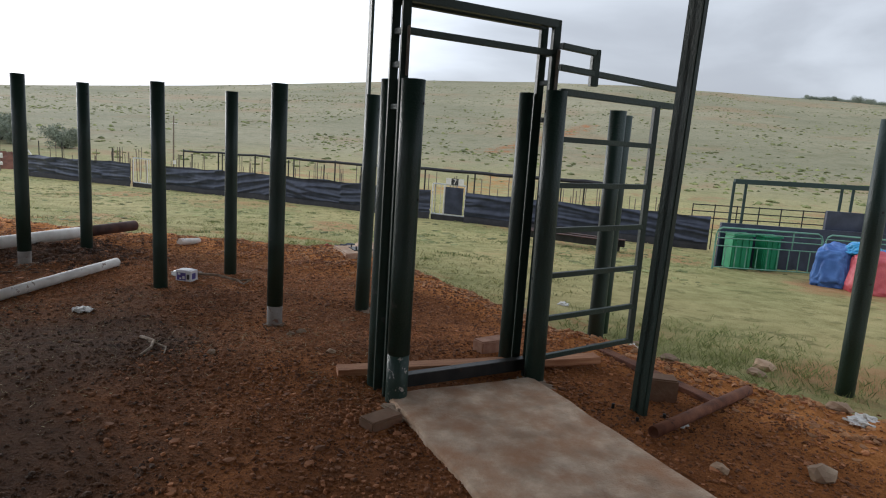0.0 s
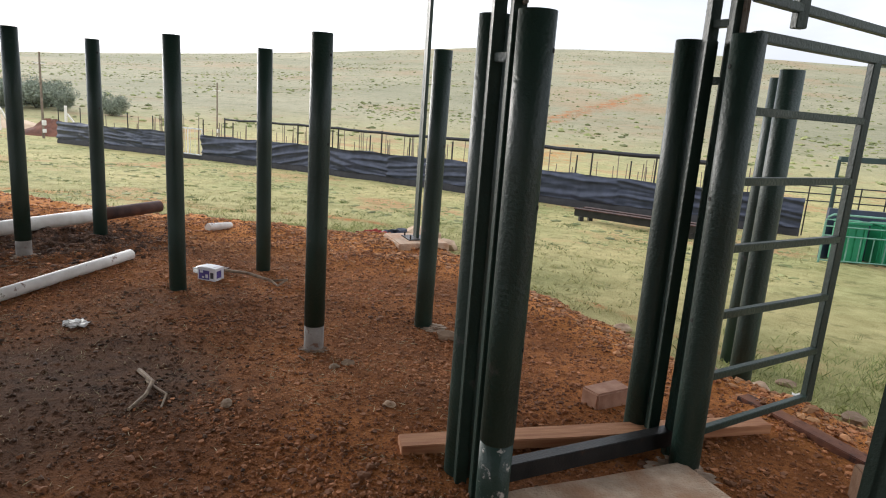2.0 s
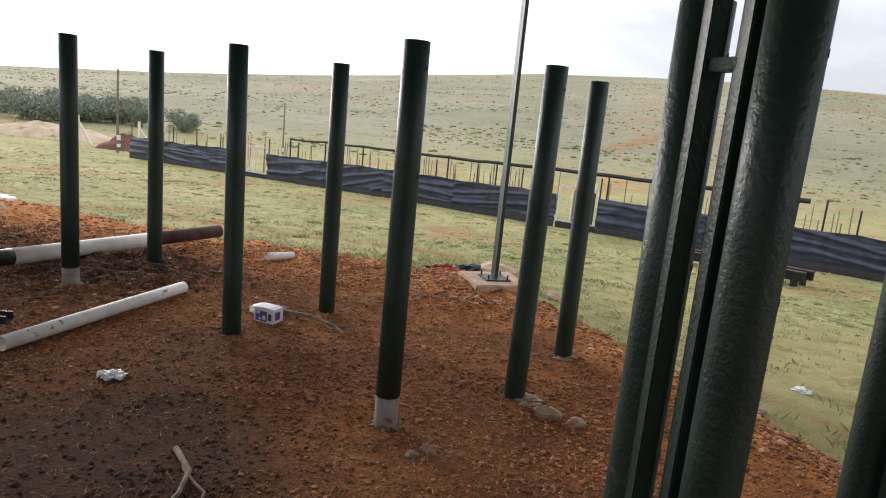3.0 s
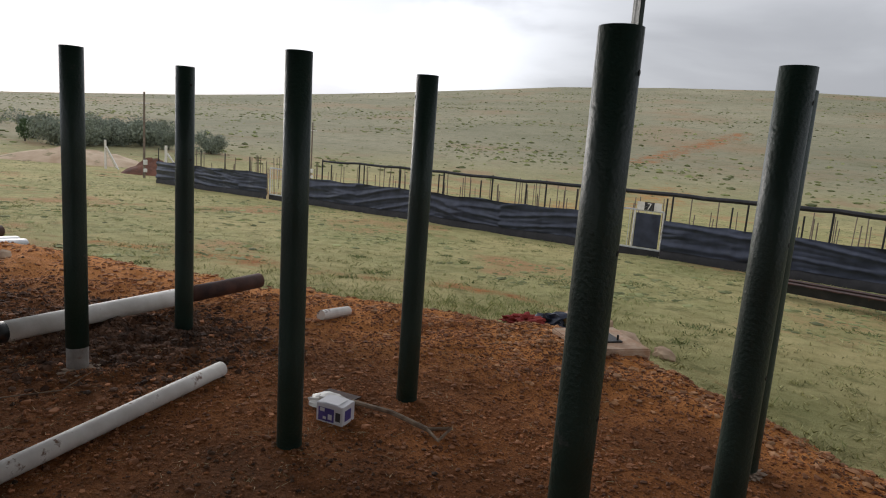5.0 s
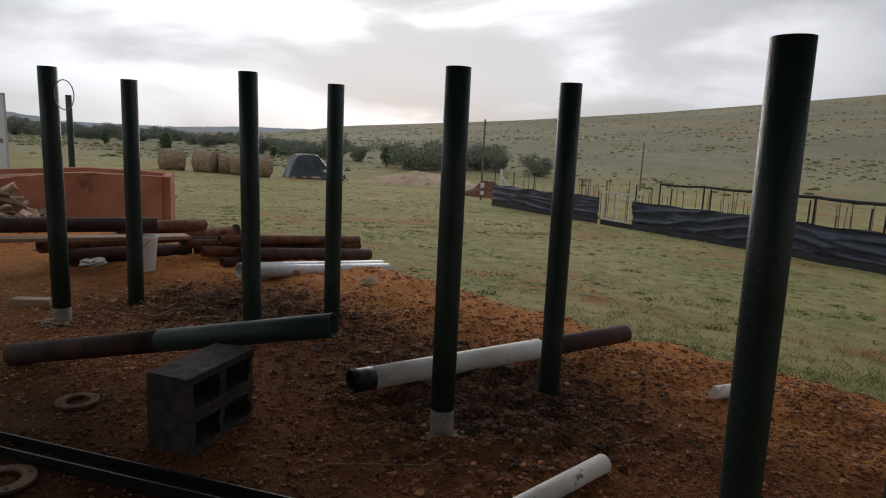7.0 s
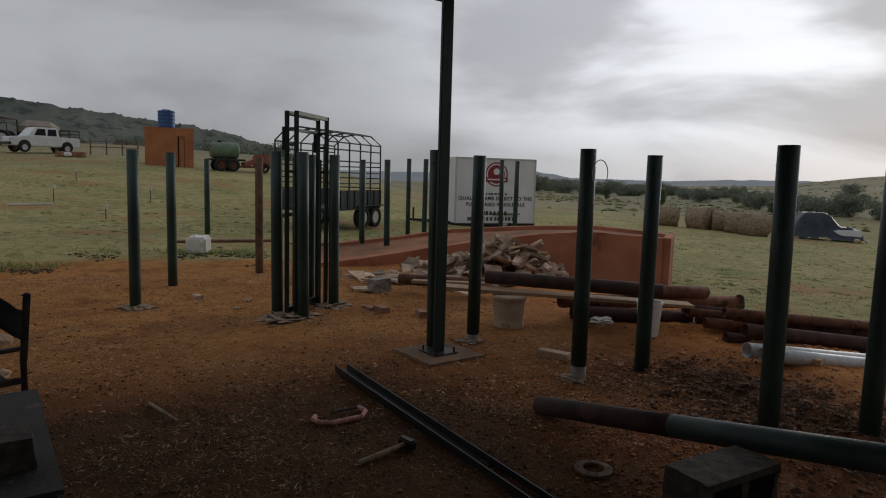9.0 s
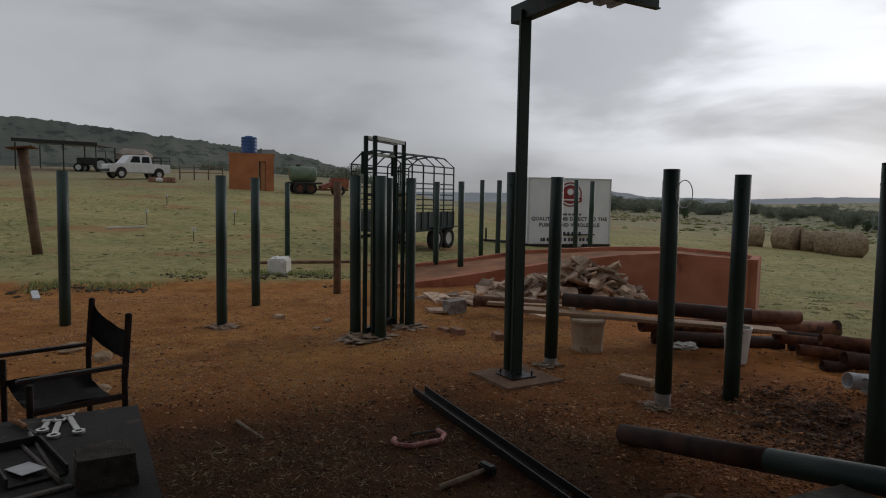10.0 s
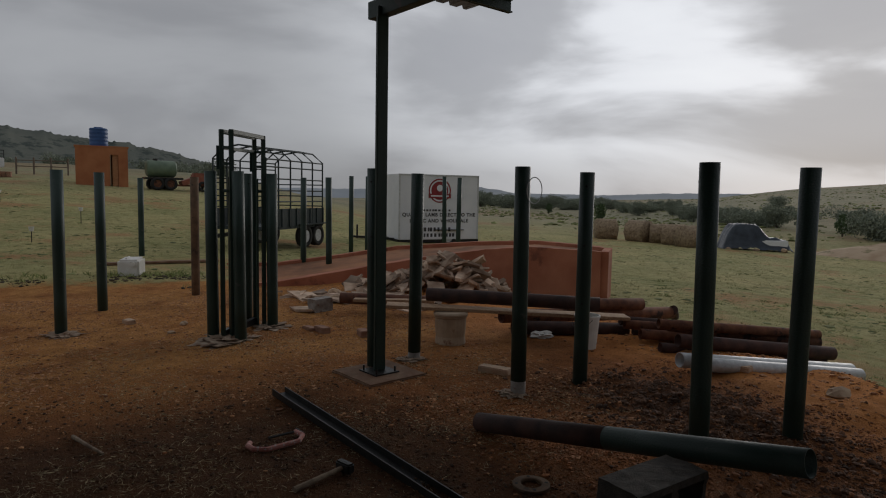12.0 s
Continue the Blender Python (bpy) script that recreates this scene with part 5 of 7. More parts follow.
long_pipe((-6.39, 10.03, 0.03), (-5.37, 11.77, -0.16), 0.055, RUST_DARK, "dark rusty pipe at the bottom of a pile", "stacked rusty pipes")
long_pipe((-5.10, 9.29, 0.07), (-4.62, 11.26, -0.15), 0.070, GALV, "grey galvanised pipe lying on the grass edge", "galvanised pipes")
long_pipe((-4.97, 9.33, 0.06), (-4.50, 11.2, -0.16), 0.066, GALV, "grey galvanised pipe lying on the grass edge", "galvanised pipes")
long_pipe((-6.12, 9.86, 0.06), (-5.28, 11.72, -0.1), 0.058, RUST, "rusty pipe in the middle of a pile", "stacked rusty pipes")
long_pipe((-6.30, 9.80, 0.14), (-5.42, 11.66, 0.0), 0.052, RUST, "thin rusty pipe on top of a pile", "stacked rusty pipes")
long_pipe((-6.52, 9.95, 0.13), (-5.60, 11.80, -0.02), 0.055, RUST_DARK, "dark rusty pipe at the back of a pile", "stacked rusty pipes")
long_pipe((-5.80, 9.82, -0.02), (-5.05, 11.55, -0.2), 0.055, RUST_DARK, "dark rusty pipe lying in the grass by a pile", "stacked rusty pipes")
store_block = part("cement_block", block_lump((0.16, 0.30, 0.20)), BARE)
store_block.matrix_basis = pose(*on_ground(-9.50, 7.36, -0.02), 0, 0, 20)
tagged(store_block, "grey cement block beside the end of a rusty pipe", "block")
board((-7.54, 7.44, 0.33), (-6.27, 9.81, 0.22), 0.24, 0.035, PALEWOOD, "scaffold_board", "long weathered board laid as a trestle over a drum", "board")
board((-9.06, 7.67, 0.14), (-8.45, 8.56, 0.15), 0.14, 0.04, PALEWOOD, "timber_offcut", "yellowish timber lying by the rubble", "board")
tagged(part("pipe_elbow", bent_rod([(-7.0, 11.24, 0.03), (-6.86, 11.25, 0.1), (-7.1, 11.56, -0.05)], 0.06, 14), RUST_DARK), "short dark rusty pipe bend", "pipe bend")


def drum(at):
    t = thing("plastic_drum", at, "stained beige plastic drum holding up a board", "drum")
    bm = bmesh.new()
    n = 24
    prof = ((0.0, 0.0), (0.165, 0.0), (0.168, 0.03), (0.16, 0.10), (0.168, 0.18), (0.172, 0.30), (0.182, 0.31), (0.182, 0.34), (0.17, 0.36), (0.0, 0.36))
    rings = [[bm.verts.new((r * math.cos(2 * math.pi * k / n), r * math.sin(2 * math.pi * k / n), z)) for k in range(n)] for r, z in prof[1:-1]]
    for a, b in zip(rings, rings[1:]):
        for k in range(n):
            bm.faces.new((a[k], a[(k + 1) % n], b[(k + 1) % n], b[k]))
    bm.faces.new(rings[-1])
    bm.faces.new(rings[0][::-1])
    part("body", bm, BEIGE, t)
    part("lid_band", tube((0, 0, 0.325), (0, 0, 0.352), 0.188, 0.008, 24), BEIGE, t)


drum((-7.12, 8.02, ground(-7.12, 8.02) - 0.01))


def bucket(x, y):
    t = thing("bucket", on_ground(x, y, -0.004), "grey-white plastic bucket with a wire handle", "bucket")
    bm = bmesh.new()
    n = 24
    prof = ((0.10, 0.0), (0.13, 0.34), (0.137, 0.34), (0.137, 0.36), (0.125, 0.36), (0.094, 0.02))
    rings = [[bm.verts.new((r * math.cos(2 * math.pi * k / n), r * math.sin(2 * math.pi * k / n), z)) for k in range(n)] for r, z in prof]
    for a, b in zip(rings, rings[1:]):
        for k in range(n):
            bm.faces.new((a[k], a[(k + 1) % n], b[(k + 1) % n], b[k]))
    bm.faces.new(rings[-1][::-1])
    bmesh.ops.recalc_face_normals(bm, faces=bm.faces)
    part("pail", bm, PLASTIC, t)
    part("wire_handle", bent_rod([(0.137 * math.cos(a), -0.05 - 0.10 * math.sin(a), 0.33 - 0.10 * math.sin(a)) for a in [math.pi * k / 8 for k in range(9)]], 0.003, 5), STEEL_DARK, t)


bucket(-6.25, 9.20)


def jerrycan(x, y):
    t = thing("jerrycan", on_ground(x, y, -0.02), "dirty white plastic can lying on its side in grass", "jerrycan", "", 75)
    part("body", box((0, 0, 0.16), (0.36, 0.62, 0.32), 0, 0.035), PLASTIC, t)
    part("cap", rod((0.08, -0.31, 0.24), (0.08, -0.35, 0.24), 0.04, 14), PLASTIC, t)
    part("grip", beam((-0.05, -0.2, 0.335), (-0.05, 0.1, 0.335), 0.04, 0.03, 0.01), PLASTIC, t)


jerrycan(-14.2, 5.38)
board((-15.6, 5.0, surface(-15.6, 5.0) + 0.03), (-16.2, 7.25, surface(-16.2, 7.25) + 0.03), 0.22, 0.04, DIRTY_CONCRETE, "brick_edging", "low earth-stained edging in the grass", "edging")
leaning = copy_thing(rusty, pose(-17.6, 0.2, 2.42, 6, -2, 0) @ Matrix.Diagonal((1.7, 1.7, 1.2, 1)))
tagged(leaning, "rusty steel post with a flat cap plate leaning slightly", "post")
part("cap_plate", box((0, 0, 0.008), (0.34, 0.30, 0.016), 0, 0.002), RUST, leaning)


def garden_light(x, y, h):
    t = thing("stake_light", on_ground(x, y), "small stake light with a white top in grass", "garden light", "stake lights")
    part("stake", rod((0, 0, -0.1), (0, 0, h), 0.012, 6), STEEL_DARK, t)
    part("cap", rod((0, 0, h - 0.02), (0, 0, h + 0.09), 0.045, 10, None, 0.07), PLASTIC, t)


for x, y, h in ((-24.8, 4.7, 0.42), (-24.5, 1.95, 0.42), (-20.5, 3.55, 0.30), (-32, 2.0, 0.4), (-29, -1.5, 0.4)):
    garden_light(x, y, h)
board((-23.4, 0.9, surface(-23.4, 0.9) + 0.03), (-23.8, 2.0, surface(-23.8, 2.0) + 0.03), 0.06, 0.05, WHITE_PIPE, "white_batten", "white batten lying in the grass", "batten")
board((-12.6, 1.55, surface(-12.6, 1.55) + 0.02), (-11.9, 1.75, surface(-11.9, 1.75) + 0.02), 0.10, 0.03, GALV, "metal_offcut", "grey metal offcut lying at the grass edge", "offcut")


# ---------------------------------------------------------------- pens behind the yard: black shade-cloth fence
FENCE = [(-8.9, 27.6), (-4.6, 24.2), (-3.3, 23.2), (4.35, 17.2), (5.4, 16.4), (10.1, 12.8)]


def on_line(pts, s):
    """A point at the distance s along a line of points in the plan."""
    for p, q in zip(pts, pts[1:]):
        d = math.hypot(q[0] - p[0], q[1] - p[1])
        if s <= d:
            return p[0] + (q[0] - p[0]) * s / d, p[1] + (q[1] - p[1]) * s / d
        s -= d
    return pts[-1]


def shade_fence(pts, label, seed):
    """Shade cloth hung in creases along a run, with its skirt, stakes and a dark top rail."""
    t = thing("shade_cloth_fence", (0, 0, 0), label, "fence", "pen fences")
    length = sum(math.hypot(q[0] - p[0], q[1] - p[1]) for p, q in zip(pts, pts[1:]))
    (x0, y0), (x1, y1) = pts[0], pts[-1]
    nrm = Vector((y1 - y0, x0 - x1, 0)).normalized()
    if nrm.y > 0:
        nrm = -nrm
    n = max(8, int(length / 0.045))
    cloth, skirt = bmesh.new(), bmesh.new()
    prev = None
    prev_s = None
    for i in range(n + 1):
        s = length * i / n
        x, y = on_line(pts, s)
        g = surface(x, y)
        top = 0.80 + 0.025 * noise.noise((s * 0.5, seed, 0)) - 0.025 * math.sin(math.pi * (s % 1.25) / 1.25)
        bay = int(s / 2.3)
        fall = 0.55 * noise.noise((bay * 3.7, seed, 8))
        row = []
        for j in range(23):
            f = j / 22
            h = 0.18 + (top - 0.18) * f
            q = (h + fall * (s - bay * 2.3)) * 7 + bay * 1.7
            crease = 0.06 * (1 - abs(noise.noise((s * 0.28, q * 0.6, seed)))) ** 8 + 0.025 * (1 - abs(noise.noise((s * 0.75, q * 1.5, seed + 2)))) ** 9
            crease += 0.03 * noise.noise((s * 0.8, h * 2, seed)) + 0.03 * math.sin(math.pi * (s % 1.25) / 1.25)
            row.append(cloth.verts.new(Vector((x, y, g + h)) + nrm * (0.05 + crease)))
        low = [skirt.verts.new(Vector((x, y, g + h)) + nrm * (o + 0.02 * noise.noise((s * 2, h * 6, seed)))) for h, o in ((-0.05, 0.10), (0.12, 0.10), (0.20, 0.04))]
        if prev:
            for j in range(22):
                cloth.faces.new((prev[j], row[j], row[j + 1], prev[j + 1]))
            for j in range(2):
                skirt.faces.new((prev_s[j], low[j], low[j + 1], prev_s[j + 1]))
        prev, prev_s = row, low
    part("shade_cloth", cloth, NET, t, "creased black shade cloth", True)
    part("skirt", skirt, NET_BASE, t, "", True)
    k = 0
    s = 0.0
    while s < length:
        x, y = on_line(pts, s)
        g = surface(x, y)
        h = 1.25 + 0.15 * noise.noise((s * 3, seed, 9))
        part("stake", rod((x, y, g - 0.1), (x + 0.03 * noise.noise((s, 1, 1)), y, g + h), 0.018, 6), STEEL_DARK, t)
        s += 1.25
        k += 1
    return t


def sub_line(s0, s1):
    total = [0.0]
    for p, q in zip(FENCE, FENCE[1:]):
        total.append(total[-1] + math.hypot(q[0] - p[0], q[1] - p[1]))
    out = [on_line(FENCE, s0)]
    out += [p for p, d in zip(FENCE, total) if s0 < d < s1]
    return out + [on_line(FENCE, s1)]


shade_fence(sub_line(0, 5.92), "creased black shade-cloth fence along the grass", 1)
shade_fence(sub_line(7.28, 17.0), "long creased black shade-cloth fence along the grass", 2)
shade_fence(sub_line(18.0, 24.0), "creased black shade-cloth fence ending by green hurdles", 3)


def top_rail(s0, s1, back, name="pole_rail"):
    """A dark pole rail with bindings, carried on thin uprights behind the cloth."""
    t = thing("pole_rail", (0, 0, 0), "sagging dark pole rail on thin stakes behind shade cloth", "rail", "pen rails")
    pts = []
    s = s0
    while s <= s1:
        x, y = on_line(FENCE, s)
        x, y = x + back * 0.6, y + back * 0.75
        g = surface(x, y)
        pts.append((x, y, g + 1.32 + 0.05 * noise.noise((s * 0.4, 2, back))))
        part("upright", rod((x, y, g - 0.1), (x, y, g + 1.36), 0.022, 6), STEEL_DARK, t)
        s += 1.5
    fine = [Vector(p).lerp(Vector(q), k / 5) + Vector((0, 0, -0.015 * math.sin(math.pi * k / 5) + 0.012 * noise.noise((p[0] * 4, k, 3)))) for p, q in zip(pts, pts[1:]) for k in range(5)]
    part("pole", bent_rod(fine, (0.03, 0.055), 7), NET_BASE, t, "dark wrapped top pole")


top_rail(7.4, 23.6, 0.8)


def pen_stakes():
    """Thin stakes and wire of the pens behind."""
    rnd = random.Random(9)
    for i in range(120):
        s = rnd.uniform(0, 23.5)
        x, y = on_line(FENCE, s)
        b = rnd.uniform(0.9, 5.5)
        x, y = x + b * 0.6, y + b * 0.78
        g = surface(x, y)
        ob = part("pen_stake", rod((x, y, g - 0.1), (x + rnd.uniform(-0.05, 0.05), y, g + rnd.uniform(0.8, 1.35)), 0.013, 5), POLE_WOOD)
        tagged(ob, "thin upright stake in the pens", "stake", "thin stakes of the pens")


pen_stakes()


def mesh_gate(s, width, label, leaf):
    """A light steel gate; leaf gives the stretch of it that is sheeted, as two shares of its width."""
    t = thing("pen_gate", (0, 0, 0), label, "gate", "pen gates")
    (x0, y0), (x1, y1) = on_line(FENCE, s), on_line(FENCE, s + width)
    g = min(surface(x0, y0), surface(x1, y1))
    a, b = Vector((x0, y0, g)), Vector((x1, y1, g))
    z = Vector((0, 0, 1))
    for p in (a, b, a.lerp(b, leaf[0])):
        part("upright", beam(p - z * 0.05, p + z * 0.96, 0.032, 0.032), WHITE_PIPE, t)
    for h in (0.16, 0.97):
        part("rail", beam(a + z * h, b + z * h, 0.035, 0.035), GALV, t)
    for k in range(6):
        p = a.lerp(b, (k + 0.5) / 6)
        part("wire", rod(p + z * 0.16, p + z * 0.97, 0.006, 5), GALV, t)
    back = Vector((b.y - a.y, a.x - b.x, 0)).normalized() * 0.03
    p, q = a.lerp(b, leaf[0] + 0.04) + back, a.lerp(b, leaf[1] - 0.04) + back
    if leaf[1] > 0.9:
        part("panel", beam(p + z * 0.55, q + z * 0.55, 0.012, 0.72, 0), NET, t, "black sheeted leaf")
    part("skirt", beam(a + z * 0.07 + back, b + z * 0.07 + back, 0.012, 0.16, 0), NET_BASE, t)
    return t, p, q


mesh_gate(5.97, 1.26, "white steel mesh gate in the shade-cloth fence", (0.5, 0.6))
numbered, left, right = mesh_gate(17.02, 0.95, "white steel gate with a black sheeted leaf and number plates", (0.36, 0.98))
for k, mat in ((0.2, WHITE_PIPE), (0.5, DARK_PRINT), (0.8, WHITE_PIPE)):
    c = left.lerp(right, k) + Vector((0, 0, 1.06))
    d = (right - left).normalized() * 0.10
    part("number_plate", beam(c - d, c + d, 0.01, 0.17, 0), mat, numbered)
seven = bpy.data.curves.new("number", "FONT")
seven.body, seven.size, seven.align_x, seven.extrude = "7", 0.2, "CENTER", 0.002
holder = new("number_curve", seven)
number_mesh = bpy.data.meshes.new_from_object(holder.evaluated_get(bpy.context.evaluated_depsgraph_get()))
bpy.data.objects.remove(holder)
number_mesh.materials.clear()
number_mesh.materials.append(WHITE_PIPE)
number = new("number", number_mesh)
number.parent = numbered
c = left.lerp(right, 0.5) + Vector((-0.008, -0.012, 0.99))
number.matrix_local = pose(c.x, c.y, c.z, 90, 0, math.degrees(math.atan2(right.y - left.y, right.x - left.x)))


def old_rails():
    for k, off in enumerate((0.0, 0.32)):
        a = Vector((5.25 + off * 0.8, 13.1 + off * 0.5, surface(5.3, 13.1) + 0.16))
        b = Vector((6.85 + off * 0.8, 11.35 + off * 0.5, surface(6.8, 11.3) + 0.16))
        t = thing("steel_trough_rail", (0, 0, 0), "dark steel beam lying on short feet in grass", "steel beam", "beams on the grass")
        part("beam_web", beam(a, b, 0.05, 0.14, 0.004), STEEL_DARK, t)
        part("flange", beam(a + Vector((0, 0, 0.075)), b + Vector((0, 0, 0.075)), 0.14, 0.016, 0), RUST_DARK, t)
        for f in (0.06, 0.94):
            p = a.lerp(b, f)
            part("foot", beam(p - Vector((0, 0, 0.2)), p - Vector((0, 0, 0.06)), 0.08, 0.08), STEEL_DARK, t)


old_rails()


# ---------------------------------------------------------------- green hurdles, bins and bags
def hurdle(a, b, label):
    """A tubular sheep hurdle with rounded corners, rails above and bars below."""
    t = thing("sheep_hurdle", (0, 0, 0), label, "hurdle", "pale green hurdles")
    a, b = Vector(a), Vector(b)
    z = Vector((0, 0, 1))
    u = (b - a).normalized()
    part("frame", bent_rod([a, a + z * 0.62, a + z * 0.70 + u * 0.03, a + z * 0.74 + u * 0.10, b + z * 0.74 - u * 0.10, b + z * 0.70 - u * 0.03, b + z * 0.62, b], 0.016, 8), HURDLE, t)
    for h in (0.04, 0.42, 0.56, 0.66):
        part("rail", rod(a + z * h, b + z * h, 0.011, 6), HURDLE, t)
    n = int((b - a).length / 0.19)
    for k in range(1, n):
        p = a.lerp(b, k / n)
        part("bar", rod(p + z * 0.04, p + z * 0.42, 0.010, 6), HURDLE, t)
    part("post", rod(a.lerp(b, 0.72) + z * 0.42, a.lerp(b, 0.72) + z * 0.74, 0.012, 6), HURDLE, t)


hurdle((7.80, 9.72, surface(7.8, 9.72)), (9.75, 9.40, surface(9.75, 9.4)), "pale green tubular hurdle standing on grass")
hurdle((9.80, 9.38, surface(9.8, 9.38)), (11.7, 9.0, surface(11.7, 9.0)), "pale green tubular hurdle behind bags")


def bin_panel(x, y, w, turn):
    t = thing("green_feed_bin", on_ground(x, y), "bright green ribbed plastic bin behind a hurdle", "bin", "green bins", turn)
    part("body", box((0, 0.16, 0.31), (w, 0.3, 0.60), 0, 0.02), GREEN_BIN, t)
    for k in range(3):
        part("rib", box((-w / 2 + w * (k + 0.5) / 3, 0.002, 0.31), (0.03, 0.02, 0.52), 0, 0.004), GREEN_BIN, t)
    part("lid", box((0, 0.15, 0.625), (w + 0.03, 0.34, 0.035), 0, 0.01), GREEN_BIN, t)


bin_panel(8.38, 9.72, 0.38, -8)
bin_panel(8.94, 9.64, 0.32, -8)


def dark_shed():
    t = thing("dark_sheep_shelter", (0, 0, 0), "low black-sheeted shelter with a green pipe frame", "shelter")
    a, b = Vector((8.2, 10.17, surface(8.2, 10.17))), Vector((12.8, 9.75, surface(12.8, 9.75)))
    z = Vector((0, 0, 1))
    part("sheeting", beam(a + z * 0.38, b + z * 0.38, 0.05, 0.86, 0), NET, t, "black sheeting")
    part("sheeting", beam(a.lerp(b, 0.52) + z * 0.95 + Vector((0, 0.3, 0)), b + z * 0.95 + Vector((0, 0.3, 0)), 0.05, 0.40, 0), NET, t, "black sheeting")
    c, d = Vector((9.54, 11.62, 0)), Vector((15.0, 11.1, 0))
    part("frame_beam", beam(c + z * 0.93, d + z * 0.96, 0.07, 0.10), GREEN_WORN, t)
    for f in (0.0, 0.05, 0.46, 0.51, 1.0):
        p = c.lerp(d, f)
        part("frame_post", rod((p.x, p.y, surface(p.x, p.y) - 0.1), (p.x, p.y, 0.92), 0.03, 8), GREEN_WORN, t)
    for h in (0.0, 0.15, 0.30):
        part("pen_rail", rod((9.7, 13.1, h), (13.7, 12.1, h), 0.014, 6), STEEL_DARK, t)
    for k in range(9):
        p = Vector((9.7, 13.1, 0)).lerp(Vector((13.7, 12.1, 0)), k / 8)
        part("pen_upright", rod((p.x, p.y, -0.75), (p.x, p.y, 0.32), 0.014, 6), STEEL_DARK, t)


dark_shed()


def bulk_bag(x, y, size, mat, seed, label, dz=0.0):
    bm = bmesh.new()
    bmesh.ops.create_icosphere(bm, subdivisions=5, radius=1)
    for v in bm.verts:
        d = v.co.normalized()
        p = Vector([math.copysign(abs(k) ** 0.55, k) for k in d])
        o = Vector((seed * 3.1, 0, 0))
        p += d * (0.16 * noise.noise(d * 1.9 + o) + 0.20 * (0.5 - abs(noise.noise(d * 3.6 + o))) + 0.10 * (0.4 - abs(noise.noise(d * 8 + o))))
        k = 1.12 - 0.16 * p.z
        v.co = Vector((p.x * size[0] * k, p.y * size[1] * k, max(-0.02, (p.z + 0.85) * size[2])))
    ob = part("bulk_bag", bm, mat, None, "", True)
    ob.matrix_basis = pose(x, y, surface(x, y) + dz, 0, 0, seed * 33)
    return tagged(ob, label, "bag", "bags by the hurdles")


bulk_bag(9.02, 8.38, (0.22, 0.24, 0.35), BLUE_BAG, 1, "blue woven bag slumped against a hurdle")
bulk_bag(9.18, 7.82, (0.25, 0.25, 0.34), RED_BAG, 2, "faded red bag standing on grass")
bulk_bag(9.95, 7.95, (0.36, 0.34, 0.36), BLUE_BAG, 3, "blue woven bag standing on grass")
bulk_bag(9.26, 8.12, (0.20, 0.20, 0.09), CYAN, 4, "bright blue sheet heaped on bags", 0.56)


# ---------------------------------------------------------------- poles and mounds at the end of the pens
def power_pole(x, y, h, r, label):
    t = thing("utility_pole", (x, y, surface(x, y)), label, "pole", "thin poles on the veld")
    part("shaft", bent_rod([(0, 0, -0.2), (0.01, 0, h * 0.5), (0.02, 0, h)], (r, r * 0.7), 8), POLE_WOOD, t)
    part("cross_arm", beam((-0.22, 0, h * 0.87), (0.22, 0, h * 0.87), 0.04, 0.05), WHITE_PIPE, t)
    part("meter_box", box((0.06, -0.03, 0.62), (0.14, 0.1, 0.2), 0, 0.01), PLASTIC, t)
    part("meter_box", box((0.06, -0.03, 0.30), (0.12, 0.1, 0.14), 0, 0.01), PLASTIC, t)


power_pole(-10.4, 30.2, 3.35, 0.055, "tall thin weathered pole with a short cross arm")
power_pole(-4.9, 38.0, 3.1, 0.045, "thin pale pole beyond the pens")


def brace_post(x, y, turn):
    t = thing("strainer_post", (x, y, surface(x, y)), "braced grey strainer post on the veld", "fence post", "strainer posts", turn)
    part("post", rod((0, 0, -0.1), (0, 0, 1.35), 0.05, 8), WHITE_PIPE, t)
    part("stay", rod((0.75, 0, 0), (0.05, 0, 1.05), 0.035, 8), WHITE_PIPE, t)
    part("stay", rod((-0.1, 0.75, 0), (0, 0.05, 0.95), 0.035, 8), WHITE_PIPE, t)


brace_post(-9.2, 29.2, 10)
brace_post(-14.2, 35.5, -20)


def mound(x, y, rx, ry, h, mat, seed, label):
    bm = bmesh.new()
    n = 40
    rows = []
    for i in range(13):
        f = i / 12
        rows.append([bm.verts.new((rx * f * math.cos(a), ry * f * math.sin(a), h * (1 - f ** 1.6) * (1 + 0.25 * noise.noise((math.cos(a) * 2 + seed, math.sin(a) * 2, f * 3))) + 0.05 * noise.noise((f * 9, a * 5, seed)) - 0.08 * f)) for a in [2 * math.pi * k / n for k in range(n)]])
    for p, q in zip(rows[1:], rows[2:]):
        for k in range(n):
            bm.faces.new((p[k], q[k], q[(k + 1) % n], p[(k + 1) % n]))
    bm.faces.new(rows[1])
    bmesh.ops.delete(bm, geom=rows[0], context="VERTS")
    bmesh.ops.recalc_face_normals(bm, faces=bm.faces)
    ob = part("earth_mound", bm, mat, None, "", True)
    ob.matrix_basis = pose(x, y, surface(x, y) - 0.02, 0, 0, 15)
    return tagged(ob, label, "mound", "earth mounds")


mound(-11.1, 33.2, 1.5, 1.3, 0.72, DARK_MOUND, 1, "dark red earth mound behind a thin pole")
mound(-17.4, 39.0, 4.2, 2.2, 0.8, SANDY, 2, "pale sandy mound overgrown at its foot")


